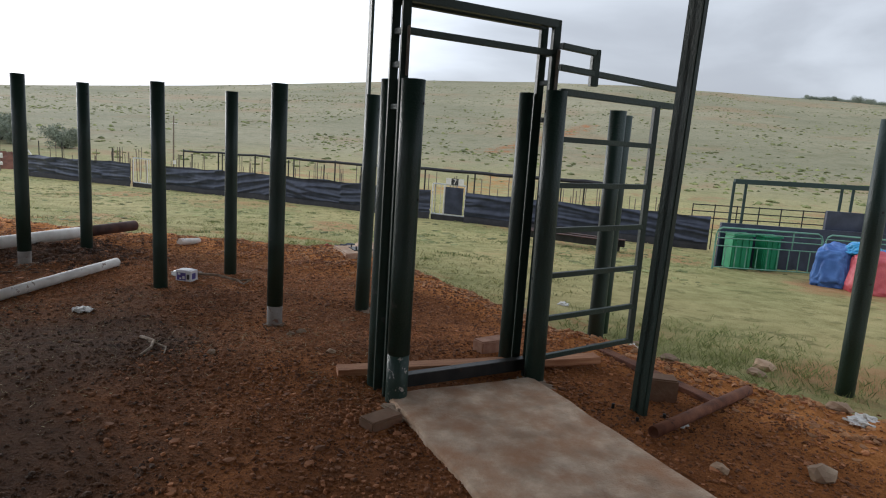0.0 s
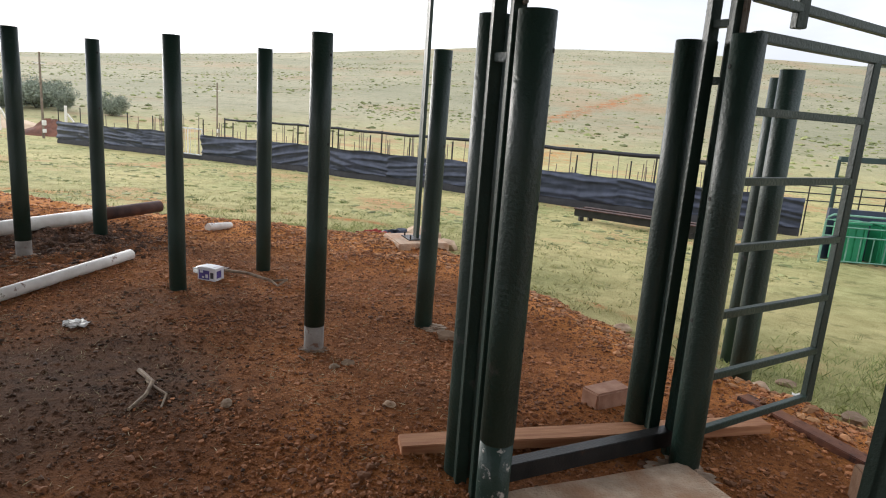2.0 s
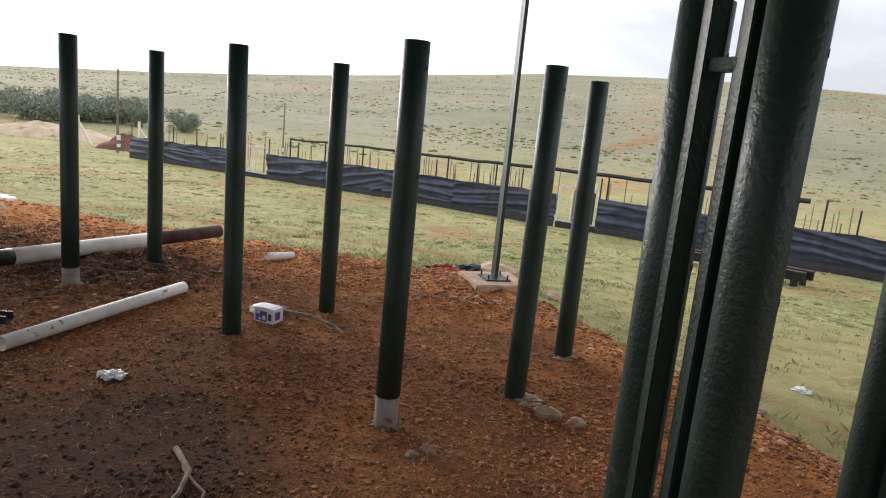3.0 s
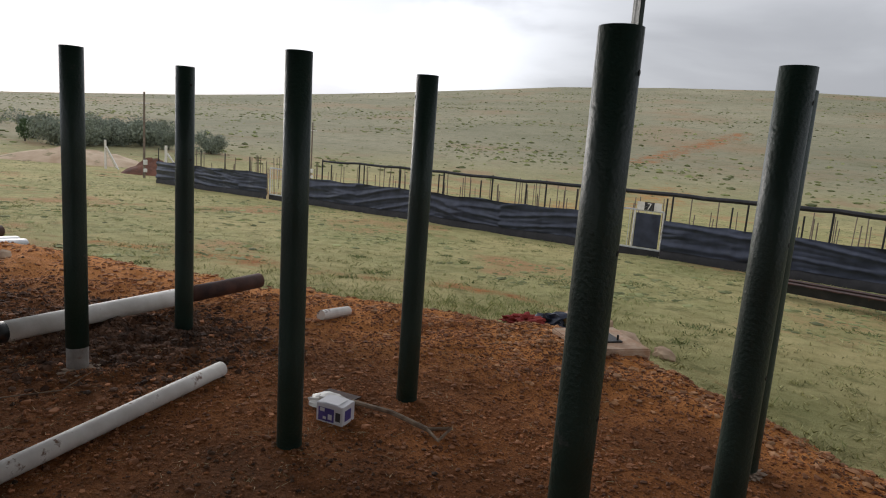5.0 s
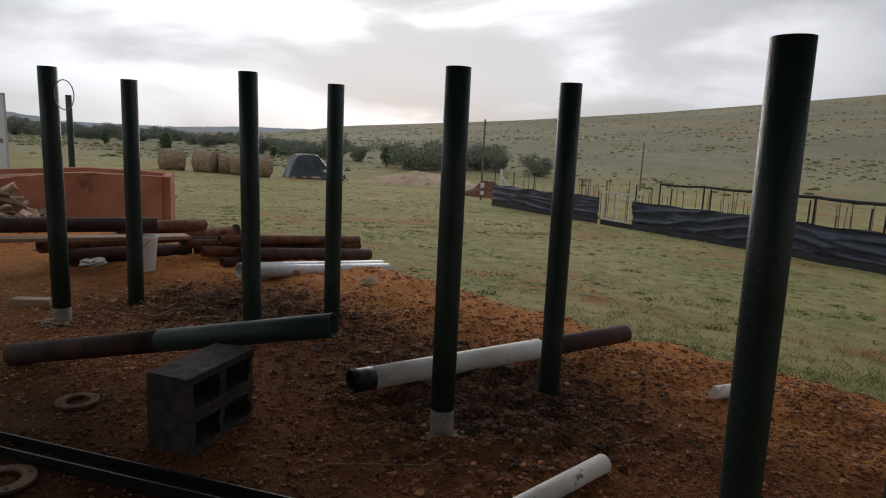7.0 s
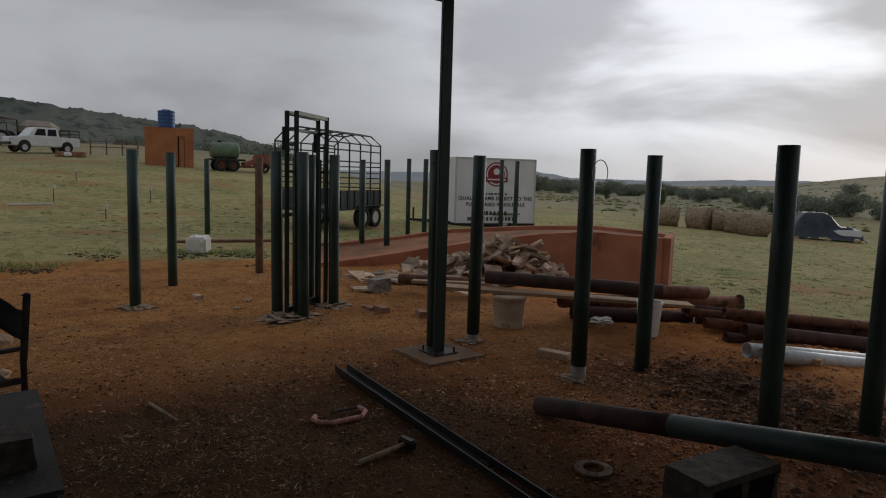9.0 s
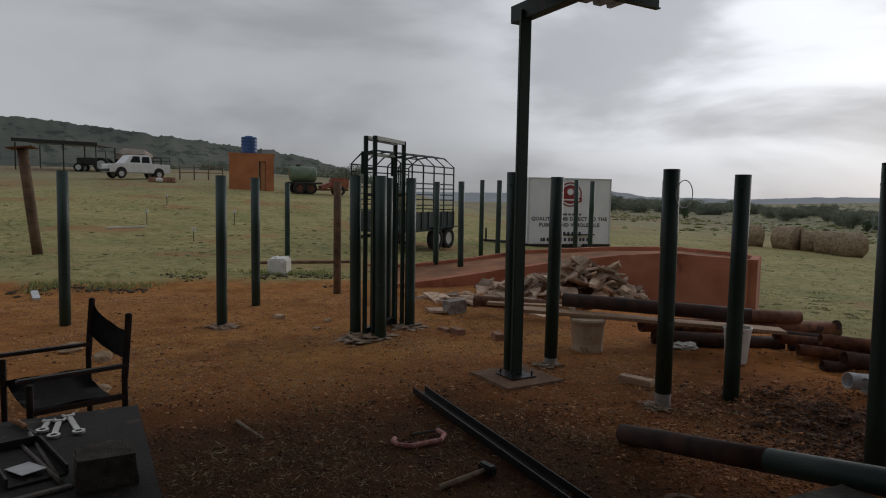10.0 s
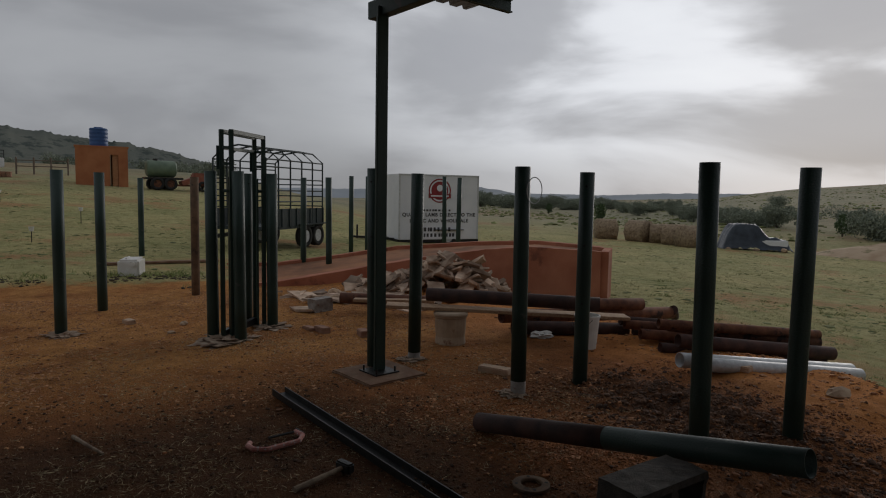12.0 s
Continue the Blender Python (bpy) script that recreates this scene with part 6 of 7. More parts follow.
# ---------------------------------------------------------------- bushes and trees
def leafy(seed, mat, spread, height, leaves, size, trunk=True, name="bush"):
    """A trunk or stems with limbs and a ragged crown of many small leaf faces."""
    rnd = random.Random(seed)
    t = thing(name, (0, 0, 0), "grey-green thorny bush on the veld", "bush", "veld bushes")
    stems = bmesh.new()
    tips = []
    for k in range(5 if trunk else 7):
        a = 2 * math.pi * k / 5 + rnd.uniform(-0.4, 0.4)
        lean = rnd.uniform(0.25, 0.8) * spread
        tip = Vector((math.cos(a) * lean, math.sin(a) * lean, height * rnd.uniform(0.5, 0.85)))
        mid = Vector((tip.x * 0.35, tip.y * 0.35, tip.z * 0.5))
        bent_rod([(0, 0, -0.1), mid, tip], (0.05 * height / 2, 0.012), 5, stems)
        tips.append(tip)
    part("trunk", stems, BARK, t)
    verts, faces = [], []
    blobs = [(p + Vector((rnd.uniform(-0.25, 0.25) * spread, rnd.uniform(-0.25, 0.25) * spread, rnd.uniform(-0.15, 0.2) * height)), rnd.uniform(0.28, 0.5) * spread) for p in tips + [q * 0.55 for q in tips] for _ in range(2)]
    for i in range(leaves):
        c, r = rnd.choice(blobs)
        d = Vector((rnd.gauss(0, 1), rnd.gauss(0, 1), rnd.gauss(0, 1))).normalized()
        p = c + Vector((d.x, d.y, d.z * 0.75)) * r * rnd.uniform(0.45, 1.08)
        if p.z < 0.05:
            p.z = rnd.uniform(0.05, 0.4)
        q = Euler((rnd.uniform(0, 6), rnd.uniform(0, 6), rnd.uniform(0, 6))).to_matrix()
        s = size * rnd.uniform(0.6, 1.4)
        b = len(verts)
        verts += [p + q @ Vector(v) for v in ((-s, -s * 0.5, 0), (s, -s * 0.4, 0), (s * 0.2, s * 0.9, s * 0.2))]
        faces.append((b, b + 1, b + 2))
    me = bpy.data.meshes.new("crown")
    me.from_pydata(verts, [], faces)
    me.materials.append(mat)
    ob = new("crown", me)
    ob.parent = t
    return t


BUSHES = [leafy(11, LEAF, 1.4, 1.35, 6000, 0.05), leafy(12, LEAF, 1.7, 1.1, 6000, 0.052), leafy(13, LEAF, 1.2, 1.6, 5500, 0.048)]
SAPLING = leafy(21, LEAF_FRESH, 0.7, 1.6, 1300, 0.06)
tagged(SAPLING, "small fresh-green sapling on the veld", "sapling", "saplings")
firsts = [(-24.5, 55, 1.3), (-22.6, 57, 1.5), (-20.6, 58, 1.35)]
rnd = random.Random(7)


def place_bush(proto, x, y, s):
    m = pose(x, y, ground(x, y) - 0.05, 0, 0, rnd.uniform(0, 360))
    ob = copy_thing(proto, m)
    ob.scale = (s * rnd.uniform(0.9, 1.2), s * rnd.uniform(0.9, 1.2), s * rnd.uniform(0.85, 1.1))
    return ob


def polar(az, d):
    return -1 + d * math.sin(radians(az)), 4.4 + d * math.cos(radians(az))


for (az, d, s), proto in zip(firsts, BUSHES):
    x, y = polar(az, d)
    proto.matrix_basis = pose(x, y, ground(x, y) - 0.05)
    proto.scale = (s, s, s)
for az, d, s in ((-26.0, 54, 1.5), (-23.6, 60, 1.6), (-21.4, 62, 1.5), (-19.6, 60, 1.2), (-18.7, 56, 1.0), (-15.4, 54, 1.15), (-28.2, 60, 1.3), (-31.0, 62, 1.0), (-33.0, 64, 1.3), (-34.5, 66, 1.2), (-36, 68, 1.4), (-33.0, 120, 1.3)):
    place_bush(rnd.choice(BUSHES), *polar(az, d), s)
for k in range(84):
    az = -36 - 0.34 * k + rnd.uniform(-0.3, 0.3)
    out = 1 + 0.6 * smooth(36, 52, -az)
    place_bush(rnd.choice(BUSHES), *polar(az, rnd.uniform(68, 104) * out), rnd.uniform(0.5, 1.1) * out)
for k in range(34):
    place_bush(rnd.choice(BUSHES), *polar(43.5 + 0.4 * k + rnd.uniform(-0.2, 0.2), rnd.uniform(268, 284)), rnd.uniform(1.3, 2.0)).location.z -= 1.3
x, y = polar(-28.6, 56)
SAPLING.matrix_basis = pose(x, y, ground(x, y))
for az, d, s in ((-46.6, 62, 1.1), (-51.0, 84, 0.8), (-38.2, 66, 0.7)):
    place_bush(SAPLING, *polar(az, d), s)
for k in range(26):
    az = -101 + rnd.uniform(-4, 24)
    place_bush(rnd.choice(BUSHES), *polar(az, rnd.uniform(100, 150)), rnd.uniform(1.2, 2.4))


# ---------------------------------------------------------------- hay bales and covered car
def hay_bale(x, y, r, turn, seed):
    bm = bmesh.new()
    n, m = 40, 10
    rows = []
    for i in range(m + 1):
        u = -0.6 + 1.2 * i / m
        row = []
        for k in range(n):
            a = 2 * math.pi * k / n
            rr = r * (1 + 0.12 * noise.noise((math.cos(a) * 3, math.sin(a) * 3, u * 4 + seed)) + 0.07 * noise.noise((math.cos(a) * 14, math.sin(a) * 14, u * 10 + seed)))
            row.append(bm.verts.new(((u + 0.05 * noise.noise((a * 3, u * 5, seed))) * r * 1.5, rr * math.cos(a), max(-r * 0.88, rr * math.sin(a)) + r * 0.88)))
        rows.append(row)
    for p, q in zip(rows, rows[1:]):
        for k in range(n):
            bm.faces.new((p[k], q[k], q[(k + 1) % n], p[(k + 1) % n]))
    bm.faces.new(rows[0])
    bm.faces.new(rows[-1][::-1])
    bmesh.ops.recalc_face_normals(bm, faces=bm.faces)
    ob = part("hay_bale", bm, HAY, None, "", True)
    ob.matrix_basis = pose(x, y, surface(x, y) - 0.03, 0, 0, turn)
    return tagged(ob, "weathered round hay bale standing on the veld", "hay bale", "row of hay bales")


for i, (x, y, r, turn) in enumerate(((-28.9, 31.2, 0.62, 62), (-27.2, 32.1, 0.64, 8), (-26.2, 32.6, 0.58, 50), (-24.9, 32.3, 0.60, 24), (-23.6, 31.9, 0.60, 80))):
    hay_bale(x, y, r, turn, i)


def wheel(t, at, r, w, turn=0.0):
    x, y, z = at
    tyre = tube((x, y - w / 2, z), (x, y + w / 2, z), r, r * 0.38, 24)
    ob = part("wheel", tyre, RUBBER, t)
    part("rim", rod((x, y - w / 2 + 0.02, z), (x, y + w / 2 - 0.02, z), r * 0.6, 18), GALV, ob)
    return ob


def covered_car(x, y, turn):
    bm = bmesh.new()
    bmesh.ops.create_grid(bm, x_segments=70, y_segments=36, size=1)
    for v in bm.verts:
        a, b = v.co.x, v.co.y
        roof = 0.70 * smooth(-0.95, -0.6, a) * (1 - smooth(-0.1, 0.45, a)) + 0.66 - 0.12 * smooth(0.5, 1.0, a)
        side = 1 - smooth(0.62, 0.98, abs(b))
        end = 1 - smooth(0.82, 1.0, abs(a))
        folds = 0.10 * (0.4 - abs(noise.noise((a * 4 + b * 2, b * 3, 1)))) + 0.09 * noise.noise((a * 4, b * 4, 3)) + 0.04 * noise.noise((a * 11, b * 9, 6))
        v.co = Vector((a * 1.75 - 0.05, b * 0.95 + folds * 0.5, max(0.0, roof * (0.12 + 0.88 * side) * (0.15 + 0.85 * end) + folds)))
    bmesh.ops.solidify(bm, geom=bm.faces[:], thickness=0.01)
    t = thing("covered_car", on_ground(x, y, -0.03), "car hidden under a creased dark blue tarpaulin", "car", "", turn)
    part("tarpaulin", bm, TARP, t, "", True)
    part("body_side", box((0.35, -0.72, 0.42), (2.2, 0.12, 0.36), 0, 0.04), WHITE, t, "strip of white bodywork below the cover")
    for k, (a, b) in enumerate(((-1.5, -0.8), (1.2, -0.85), (-0.2, -1.0))):
        part("weight_stone", lump(0.16, k, (1, 1, 0.8), 0.4, 2, (a, b * 1.1, 0.08)), STONE, t)


cx_, cy_ = polar(-34.6, 38.0)
covered_car(cx_, cy_, 52)


# ---------------------------------------------------------------- trailers
def box_trailer():
    """A white insulated trailer; x runs along its printed side, which faces -y of its own frame."""
    a, b = Vector((-23.0, 15.07, 0)), Vector((-22.6, 18.22, 0))
    u = (b - a).normalized()
    turn = math.degrees(math.atan2(u.y, u.x))
    g = surface(-22.8, 16.5)
    t = thing("cold_trailer", (a.x, a.y, g - 0.06), "white insulated trailer with dark red round emblem and lettering", "trailer", "", turn)
    L, H = 3.3, 2.58
    part("body", box((L / 2, 0.9, 0.16 + H / 2), (L, 1.8, H - 0.1), 0, 0.02), PANEL_WHITE, t)
    for x, w in ((0.03, 0.06), (L - 0.03, 0.06)):
        part("edge_trim", box((x, -0.004, 0.16 + H / 2), (w, 0.02, H - 0.1), 0, 0.004), GALV, t)
    part("top_trim", box((L / 2, -0.004, H + 0.08), (L, 0.02, 0.06), 0, 0.004), GALV, t)
    part("chassis", box((L / 2, 0.85, 0.16), (L + 0.1, 1.6, 0.12), 0, 0.01), STEEL_DARK, t)
    wheel(t, (L * 0.62, 0.12, 0.27), 0.30, 0.2)
    wheel(t, (L * 0.62, 1.7, 0.27), 0.30, 0.2)
    part("mudguard", beam((L * 0.45, -0.03, 0.58), (L * 0.8, -0.03, 0.58), 0.2, 0.03), STEEL_DARK, t)
    part("drawbar", beam((-1.5, 0.9, 0.3), (0.1, 0.5, 0.2), 0.08, 0.08), STEEL_DARK, t)
    part("drawbar", beam((-1.5, 0.9, 0.3), (0.1, 1.3, 0.2), 0.08, 0.08), STEEL_DARK, t)
    part("jockey_leg", beam((-1.35, 0.9, -0.02), (-1.35, 0.9, 0.75), 0.06, 0.06), STEEL_DARK, t)
    part("propeller_crank", lump(0.16, 3, (0.5, 0.4, 1.8), 0.4, 2, (-0.55, 0.6, 0.62)), STEEL_DARK, t)
    # emblem: ring, disc and a plain band
    cx, cz = L * 0.50, 2.08
    disc = rod((cx, -0.006, cz), (cx, 0.004, cz), 0.35, 40)
    emblem = part("emblem", disc, RED_PRINT, t, "dark red round emblem")
    part("emblem_ring", tube((cx, -0.010, cz), (cx, 0.004, cz), 0.46, 0.05, 44), RED_PRINT, emblem)
    part("emblem_band", box((cx, -0.012, cz - 0.2), (0.92, 0.01, 0.17), 0, 0), RED_PRINT, emblem)
    part("emblem_head", rod((cx, -0.010, cz + 0.10), (cx, 0.0, cz + 0.10), 0.13, 9, r2=0.13), PANEL_WHITE, emblem)
    part("emblem_streak", box((cx, -0.016, cz - 0.2), (0.74, 0.006, 0.05), 0, 0), PANEL_WHITE, emblem)

    def words(text, x, z, size):
        cu = bpy.data.curves.new("lettering", "FONT")
        cu.body, cu.size, cu.align_x, cu.extrude = text, size, "CENTER", 0.002
        cu.space_character = 1.15
        cu.offset = 0.006
        tmp = new("lettering_curve", cu)
        me = bpy.data.meshes.new_from_object(tmp.evaluated_get(bpy.context.evaluated_depsgraph_get()))
        bpy.data.objects.remove(tmp)
        me.materials.clear()
        me.materials.append(DARK_PRINT)
        ob = new("lettering", me)
        ob.parent = t
        ob.matrix_local = pose(x, -0.006, z, 90, 0, 0)

    words("QUALITY LAMB DIRECT TO THE", cx, 1.10, 0.185)
    words("PUBLIC AND WHOLESALE", cx, 0.87, 0.185)
    rb = random.Random(3)
    for z, x0, x1, h in ((1.33, 0.9, 2.2, 0.07), (0.60, 0.95, 2.15, 0.15), (0.38, 0.55, 2.55, 0.13)):
        x = x0
        while x < x1:
            w = rb.uniform(0.05, 0.10)
            part("print_bar", box((x, -0.005, z), (w, 0.008, h)), DARK_PRINT, t)
            x += w + rb.uniform(0.03, 0.08)


box_trailer()


def cattle_trailer():
    """A tall cage trailer with a curved top over a dark blue tray."""
    c = Vector((-20.2, 9.55, 0))
    g = surface(c.x, c.y)
    t = thing("cattle_trailer", (c.x, c.y, g), "dark blue cattle trailer with a tall tube cage", "trailer", "", -49)
    L, W = 3.0, 1.7
    part("tray", box((0, 0, 0.62), (L, W, 0.10), 0, 0.01), TRAILER_BLUE, t)
    for sy in (-1, 1):
        part("side_board", box((0, sy * W / 2, 0.90), (L, 0.03, 0.5), 0, 0.004), TRAILER_BLUE, t)
        for k in range(9):
            part("side_rib", box((-L / 2 + L * k / 8, sy * (W / 2 + 0.025), 0.90), (0.05, 0.03, 0.52), 0, 0.003), TRAILER_BLUE, t)
        for z in (1.35, 1.66, 1.98, 2.30, 2.50):
            part("cage_rail", rod((-L / 2, sy * W / 2, z), (L / 2, sy * W / 2, z), 0.022, 6), TRAILER_BLUE, t)
    for k in range(6):
        x = -L / 2 + L * k / 5
        part("hoop", bent_rod([(x, -W / 2, 0.6), (x, -W / 2, 2.52), (x, -W / 2 + 0.35, 2.80), (x, 0, 2.88), (x, W / 2 - 0.35, 2.80), (x, W / 2, 2.52), (x, W / 2, 0.6)], 0.026, 6), TRAILER_BLUE, t)
    for y, z in ((-W / 2 + 0.35, 2.80), (0, 2.88), (W / 2 - 0.35, 2.80)):
        part("roof_rail", rod((-L / 2, y, z), (L / 2, y, z), 0.022, 6), TRAILER_BLUE, t)
    for x in (-L / 2, L / 2):
        for z in (1.2, 1.5, 1.85):
            part("end_rail", rod((x, -W / 2, z), (x, W / 2, z), 0.02, 6), TRAILER_BLUE, t)
    for sy in (-1, 1):
        for x in (-1.2, -0.5):
            wheel(t, (x, sy * (W / 2 - 0.05), 0.32), 0.32, 0.2)
        part("mudguard", beam((-1.6, sy * W / 2, 0.68), (-0.1, sy * W / 2, 0.68), 0.26, 0.03), TRAILER_BLUE, t)
    part("drawbar", beam((L / 2, 0, 0.5), (L / 2 + 1.1, 0, 0.45), 0.08, 0.1), STEEL_DARK, t)


cattle_trailer()


# ---------------------------------------------------------------- far slope: hut, tank, pickup, shelter, bowser
def hut():
    p = polar(-87.8, 43.6)
    g = 1.74
    t = thing("pump_hut", (*p, g), "small flat-roofed orange plastered hut with a narrow doorway", "hut", "", 88)
    w, d, h = 2.75, 2.4, 2.18
    bm = bmesh.new()
    # front wall in pieces round the doorway, then sides and back
    dx0, dx1 = 0.42, 0.86
    add_box(bm, ((-w / 2 + dx0) / 2, 0, h / 2 - 0.2), (dx0 + w / 2, 0.18, h + 0.4))
    add_box(bm, ((w / 2 + dx1) / 2, 0, h / 2 - 0.2), (w / 2 - dx1, 0.18, h + 0.4))
    add_box(bm, ((dx0 + dx1) / 2, 0, 1.98), (dx1 - dx0, 0.18, h - 1.78))
    add_box(bm, (-w / 2 + 0.09, d / 2, h / 2 - 0.2), (0.18, d - 0.18, h + 0.398))
    add_box(bm, (w / 2 - 0.09, d / 2, h / 2 - 0.2), (0.18, d - 0.18, h + 0.398))
    add_box(bm, (0, d, h / 2 - 0.2), (w, 0.18, h + 0.4))
    part("wall", bm, ADOBE, t)
    part("roof", box((0, d / 2, h + 0.05), (w + 0.12, d + 0.2, 0.10), 0, 0.02), ADOBE, t)
    part("door", box((dx0 + 0.27, 0.03, 0.85), (0.30, 0.04, 1.85), 0, 0.005), PLANK, t)
    part("door_frame", box((dx0 + 0.02, -0.07, 0.88), (0.05, 0.1, 1.82), 0, 0.004), PALEWOOD, t)
    tk = thing("water_tank", (p[0] - 1.2, p[1] - 0.1, g + h + 0.10), "ribbed blue plastic water tank on a hut roof", "water tank")
    bm = bmesh.new()
    n = 32
    prof = [(0.49, 0)] + [(0.49 + (0.015 if k % 2 else 0), 0.06 + k * 0.11) for k in range(10)] + [(0.46, 1.10), (0.24, 1.13), (0.20, 1.14)]
    rings = [[bm.verts.new((r * math.cos(2 * math.pi * k / n), r * math.sin(2 * math.pi * k / n), z)) for k in range(n)] for r, z in prof]
    for a, b in zip(rings, rings[1:]):
        for k in range(n):
            bm.faces.new((a[k], a[(k + 1) % n], b[(k + 1) % n], b[k]))
    bm.faces.new(rings[-1])
    part("tank_body", bm, TANK_BLUE, tk)
    part("lid", rod((0, 0, 1.13), (0, 0, 1.17), 0.24, 20), TANK_BLUE, tk)


hut()


def pickup():
    p = (-53.3, -1.6)
    g = ground(*p) + 0.02
    t = thing("pickup_truck", (*p, g), "white double-cab pickup with a black load frame", "car", "", 122)
    t.scale = (0.88, 0.88, 0.92)
    # body profile in x and z, nose to -x
    prof = [(-2.55, 0.45), (-2.55, 0.95), (-2.45, 1.08), (-1.35, 1.18), (-0.85, 1.78), (-0.7, 1.84), (0.75, 1.86), (0.85, 1.80), (0.90, 1.20), (2.45, 1.18), (2.45, 0.5), (1.9, 0.45)]
    bm = bmesh.new()
    left = [bm.verts.new((x, -0.85 if z < 1.25 else -0.72, z)) for x, z in prof]
    right = [bm.verts.new((x, 0.85 if z < 1.25 else 0.72, z)) for x, z in prof]
    bm.faces.new(left[::-1])
    bm.faces.new(right)
    for k in range(len(prof)):
        j = (k + 1) % len(prof)
        bm.faces.new((left[k], left[j], right[j], right[k]))
    bmesh.ops.recalc_face_normals(bm, faces=bm.faces)
    bmesh.ops.bevel(bm, geom=bm.edges[:], offset=0.05, segments=2, affect="EDGES", clamp_overlap=True)
    part("body", bm, WHITE, t)
    for sy in (-1, 1):
        for x0, x1, lean in ((-0.95, -0.12, 0.2), (0.0, 0.68, 0)):
            w = bmesh.new()
            vs = [w.verts.new(v) for v in ((x0, sy * 0.852, 1.24), (x1, sy * 0.852, 1.24), (x1, sy * 0.752, 1.72), (x0 + lean + 0.1, sy * 0.752, 1.72))]
            w.faces.new(vs)
            bmesh.ops.solidify(w, geom=w.faces[:], thickness=0.02)
            part("window", w, TINT, t)
        for x in (-1.65, 1.45):
            part("wheel_arch", rod((x, sy * 0.7, 0.45), (x, sy * 0.875, 0.45), 0.43, 24), RUBBER, t)
            wheel(t, (x, sy * 0.80, 0.35), 0.35, 0.24)
        for z in (1.45, 1.72):
            part("load_rail", rod((0.95, sy * 0.8, z), (2.45, sy * 0.8, z), 0.03, 6), STEEL_DARK, t)
        for x in (0.98, 1.7, 2.43):
            part("load_upright", rod((x, sy * 0.8, 1.15), (x, sy * 0.8, 1.74), 0.03, 6), STEEL_DARK, t)
    part("load_bed", box((1.7, 0, 1.15), (1.46, 1.55, 0.1), 0, 0.02), RUBBER, t)
    part("windscreen", beam((-1.18, 0, 1.36), (-0.86, 0, 1.74), 1.25, 0.02, 0), TINT, t)
    part("bumper", box((-2.6, 0, 0.6), (0.12, 1.6, 0.2), 0, 0.03), STEEL_DARK, t)
    for sy in (-1, 1):
        part("headlight", rod((-2.57, sy * 0.62, 0.92), (-2.52, sy * 0.62, 0.92), 0.10, 14), GALV, t)


pickup()


def open_shelter():
    p = polar(-101.3, 66)
    g = ground(*p)
    t = thing("machine_shelter", (*p, g), "open-sided dark flat-roofed shelter over parked machinery", "shelter", "", 78)
    part("roof", beam((-3.4, 0, 2.45), (3.4, 0, 2.2), 4.5, 0.2, 0.01), STEEL_DARK, t)
    part("fascia", beam((-3.4, -2.26, 2.4), (3.4, -2.26, 2.15), 0.05, 0.3), STEEL_DARK, t)
    for x in (-3.2, 0.6, 3.2):
        for y in (-2.1, 2.1):
            part("post", rod((x, y, -0.4), (x, y, 2.2), 0.06, 8), STEEL_DARK, t)
    tr = thing("parked_machine", (*polar(-99.6, 64), ground(*polar(-99.6, 64))), "dark farm machine with large tyres under a shelter", "tractor", "", 80)
    part("bonnet", box((-0.4, 0, 0.85), (1.6, 0.7, 0.6), 0, 0.06), STEEL_DARK, tr)
    part("cab_frame", bent_rod([(0.5, -0.5, 0.7), (0.45, -0.5, 1.75), (1.2, -0.5, 1.75), (1.25, -0.5, 0.7)], 0.04, 6), STEEL_DARK, tr)
    for x, r in ((-0.9, 0.38), (0.9, 0.62)):
        for y in (-0.65, 0.65):
            wheel(tr, (x, y, r - 0.05), r, 0.3)
    ct = thing("canvas_trailer", (*polar(-96.7, 66), ground(*polar(-96.7, 66)) + 0.25), "tan canvas-topped trailer beside a shelter", "trailer", "", 74)
    bm = bmesh.new()
    vs = [bm.verts.new(v) for v in ((-1.3, -0.9, 0.8), (1.3, -0.9, 0.8), (1.3, 0.9, 0.8), (-1.3, 0.9, 0.8), (-0.9, 0, 1.85), (0.9, 0, 1.75), (-1.3, -0.9, 1.3), (1.3, -0.9, 1.3), (1.3, 0.9, 1.3), (-1.3, 0.9, 1.3))]
    for f in ((0, 1, 7, 6), (1, 2, 8, 7), (2, 3, 9, 8), (3, 0, 6, 9), (6, 7, 5, 4), (8, 9, 4, 5), (7, 8, 5), (9, 6, 4), (3, 2, 1, 0)):
        bm.faces.new([vs[k] for k in f])
    part("canvas_top", bm, CANVAS, ct)
    part("bed", box((0, 0, 0.65), (2.7, 1.7, 0.3), 0, 0.02), STEEL_DARK, ct)
    for y in (-0.85, 0.85):
        wheel(ct, (0, y, 0.36), 0.36, 0.22)


open_shelter()


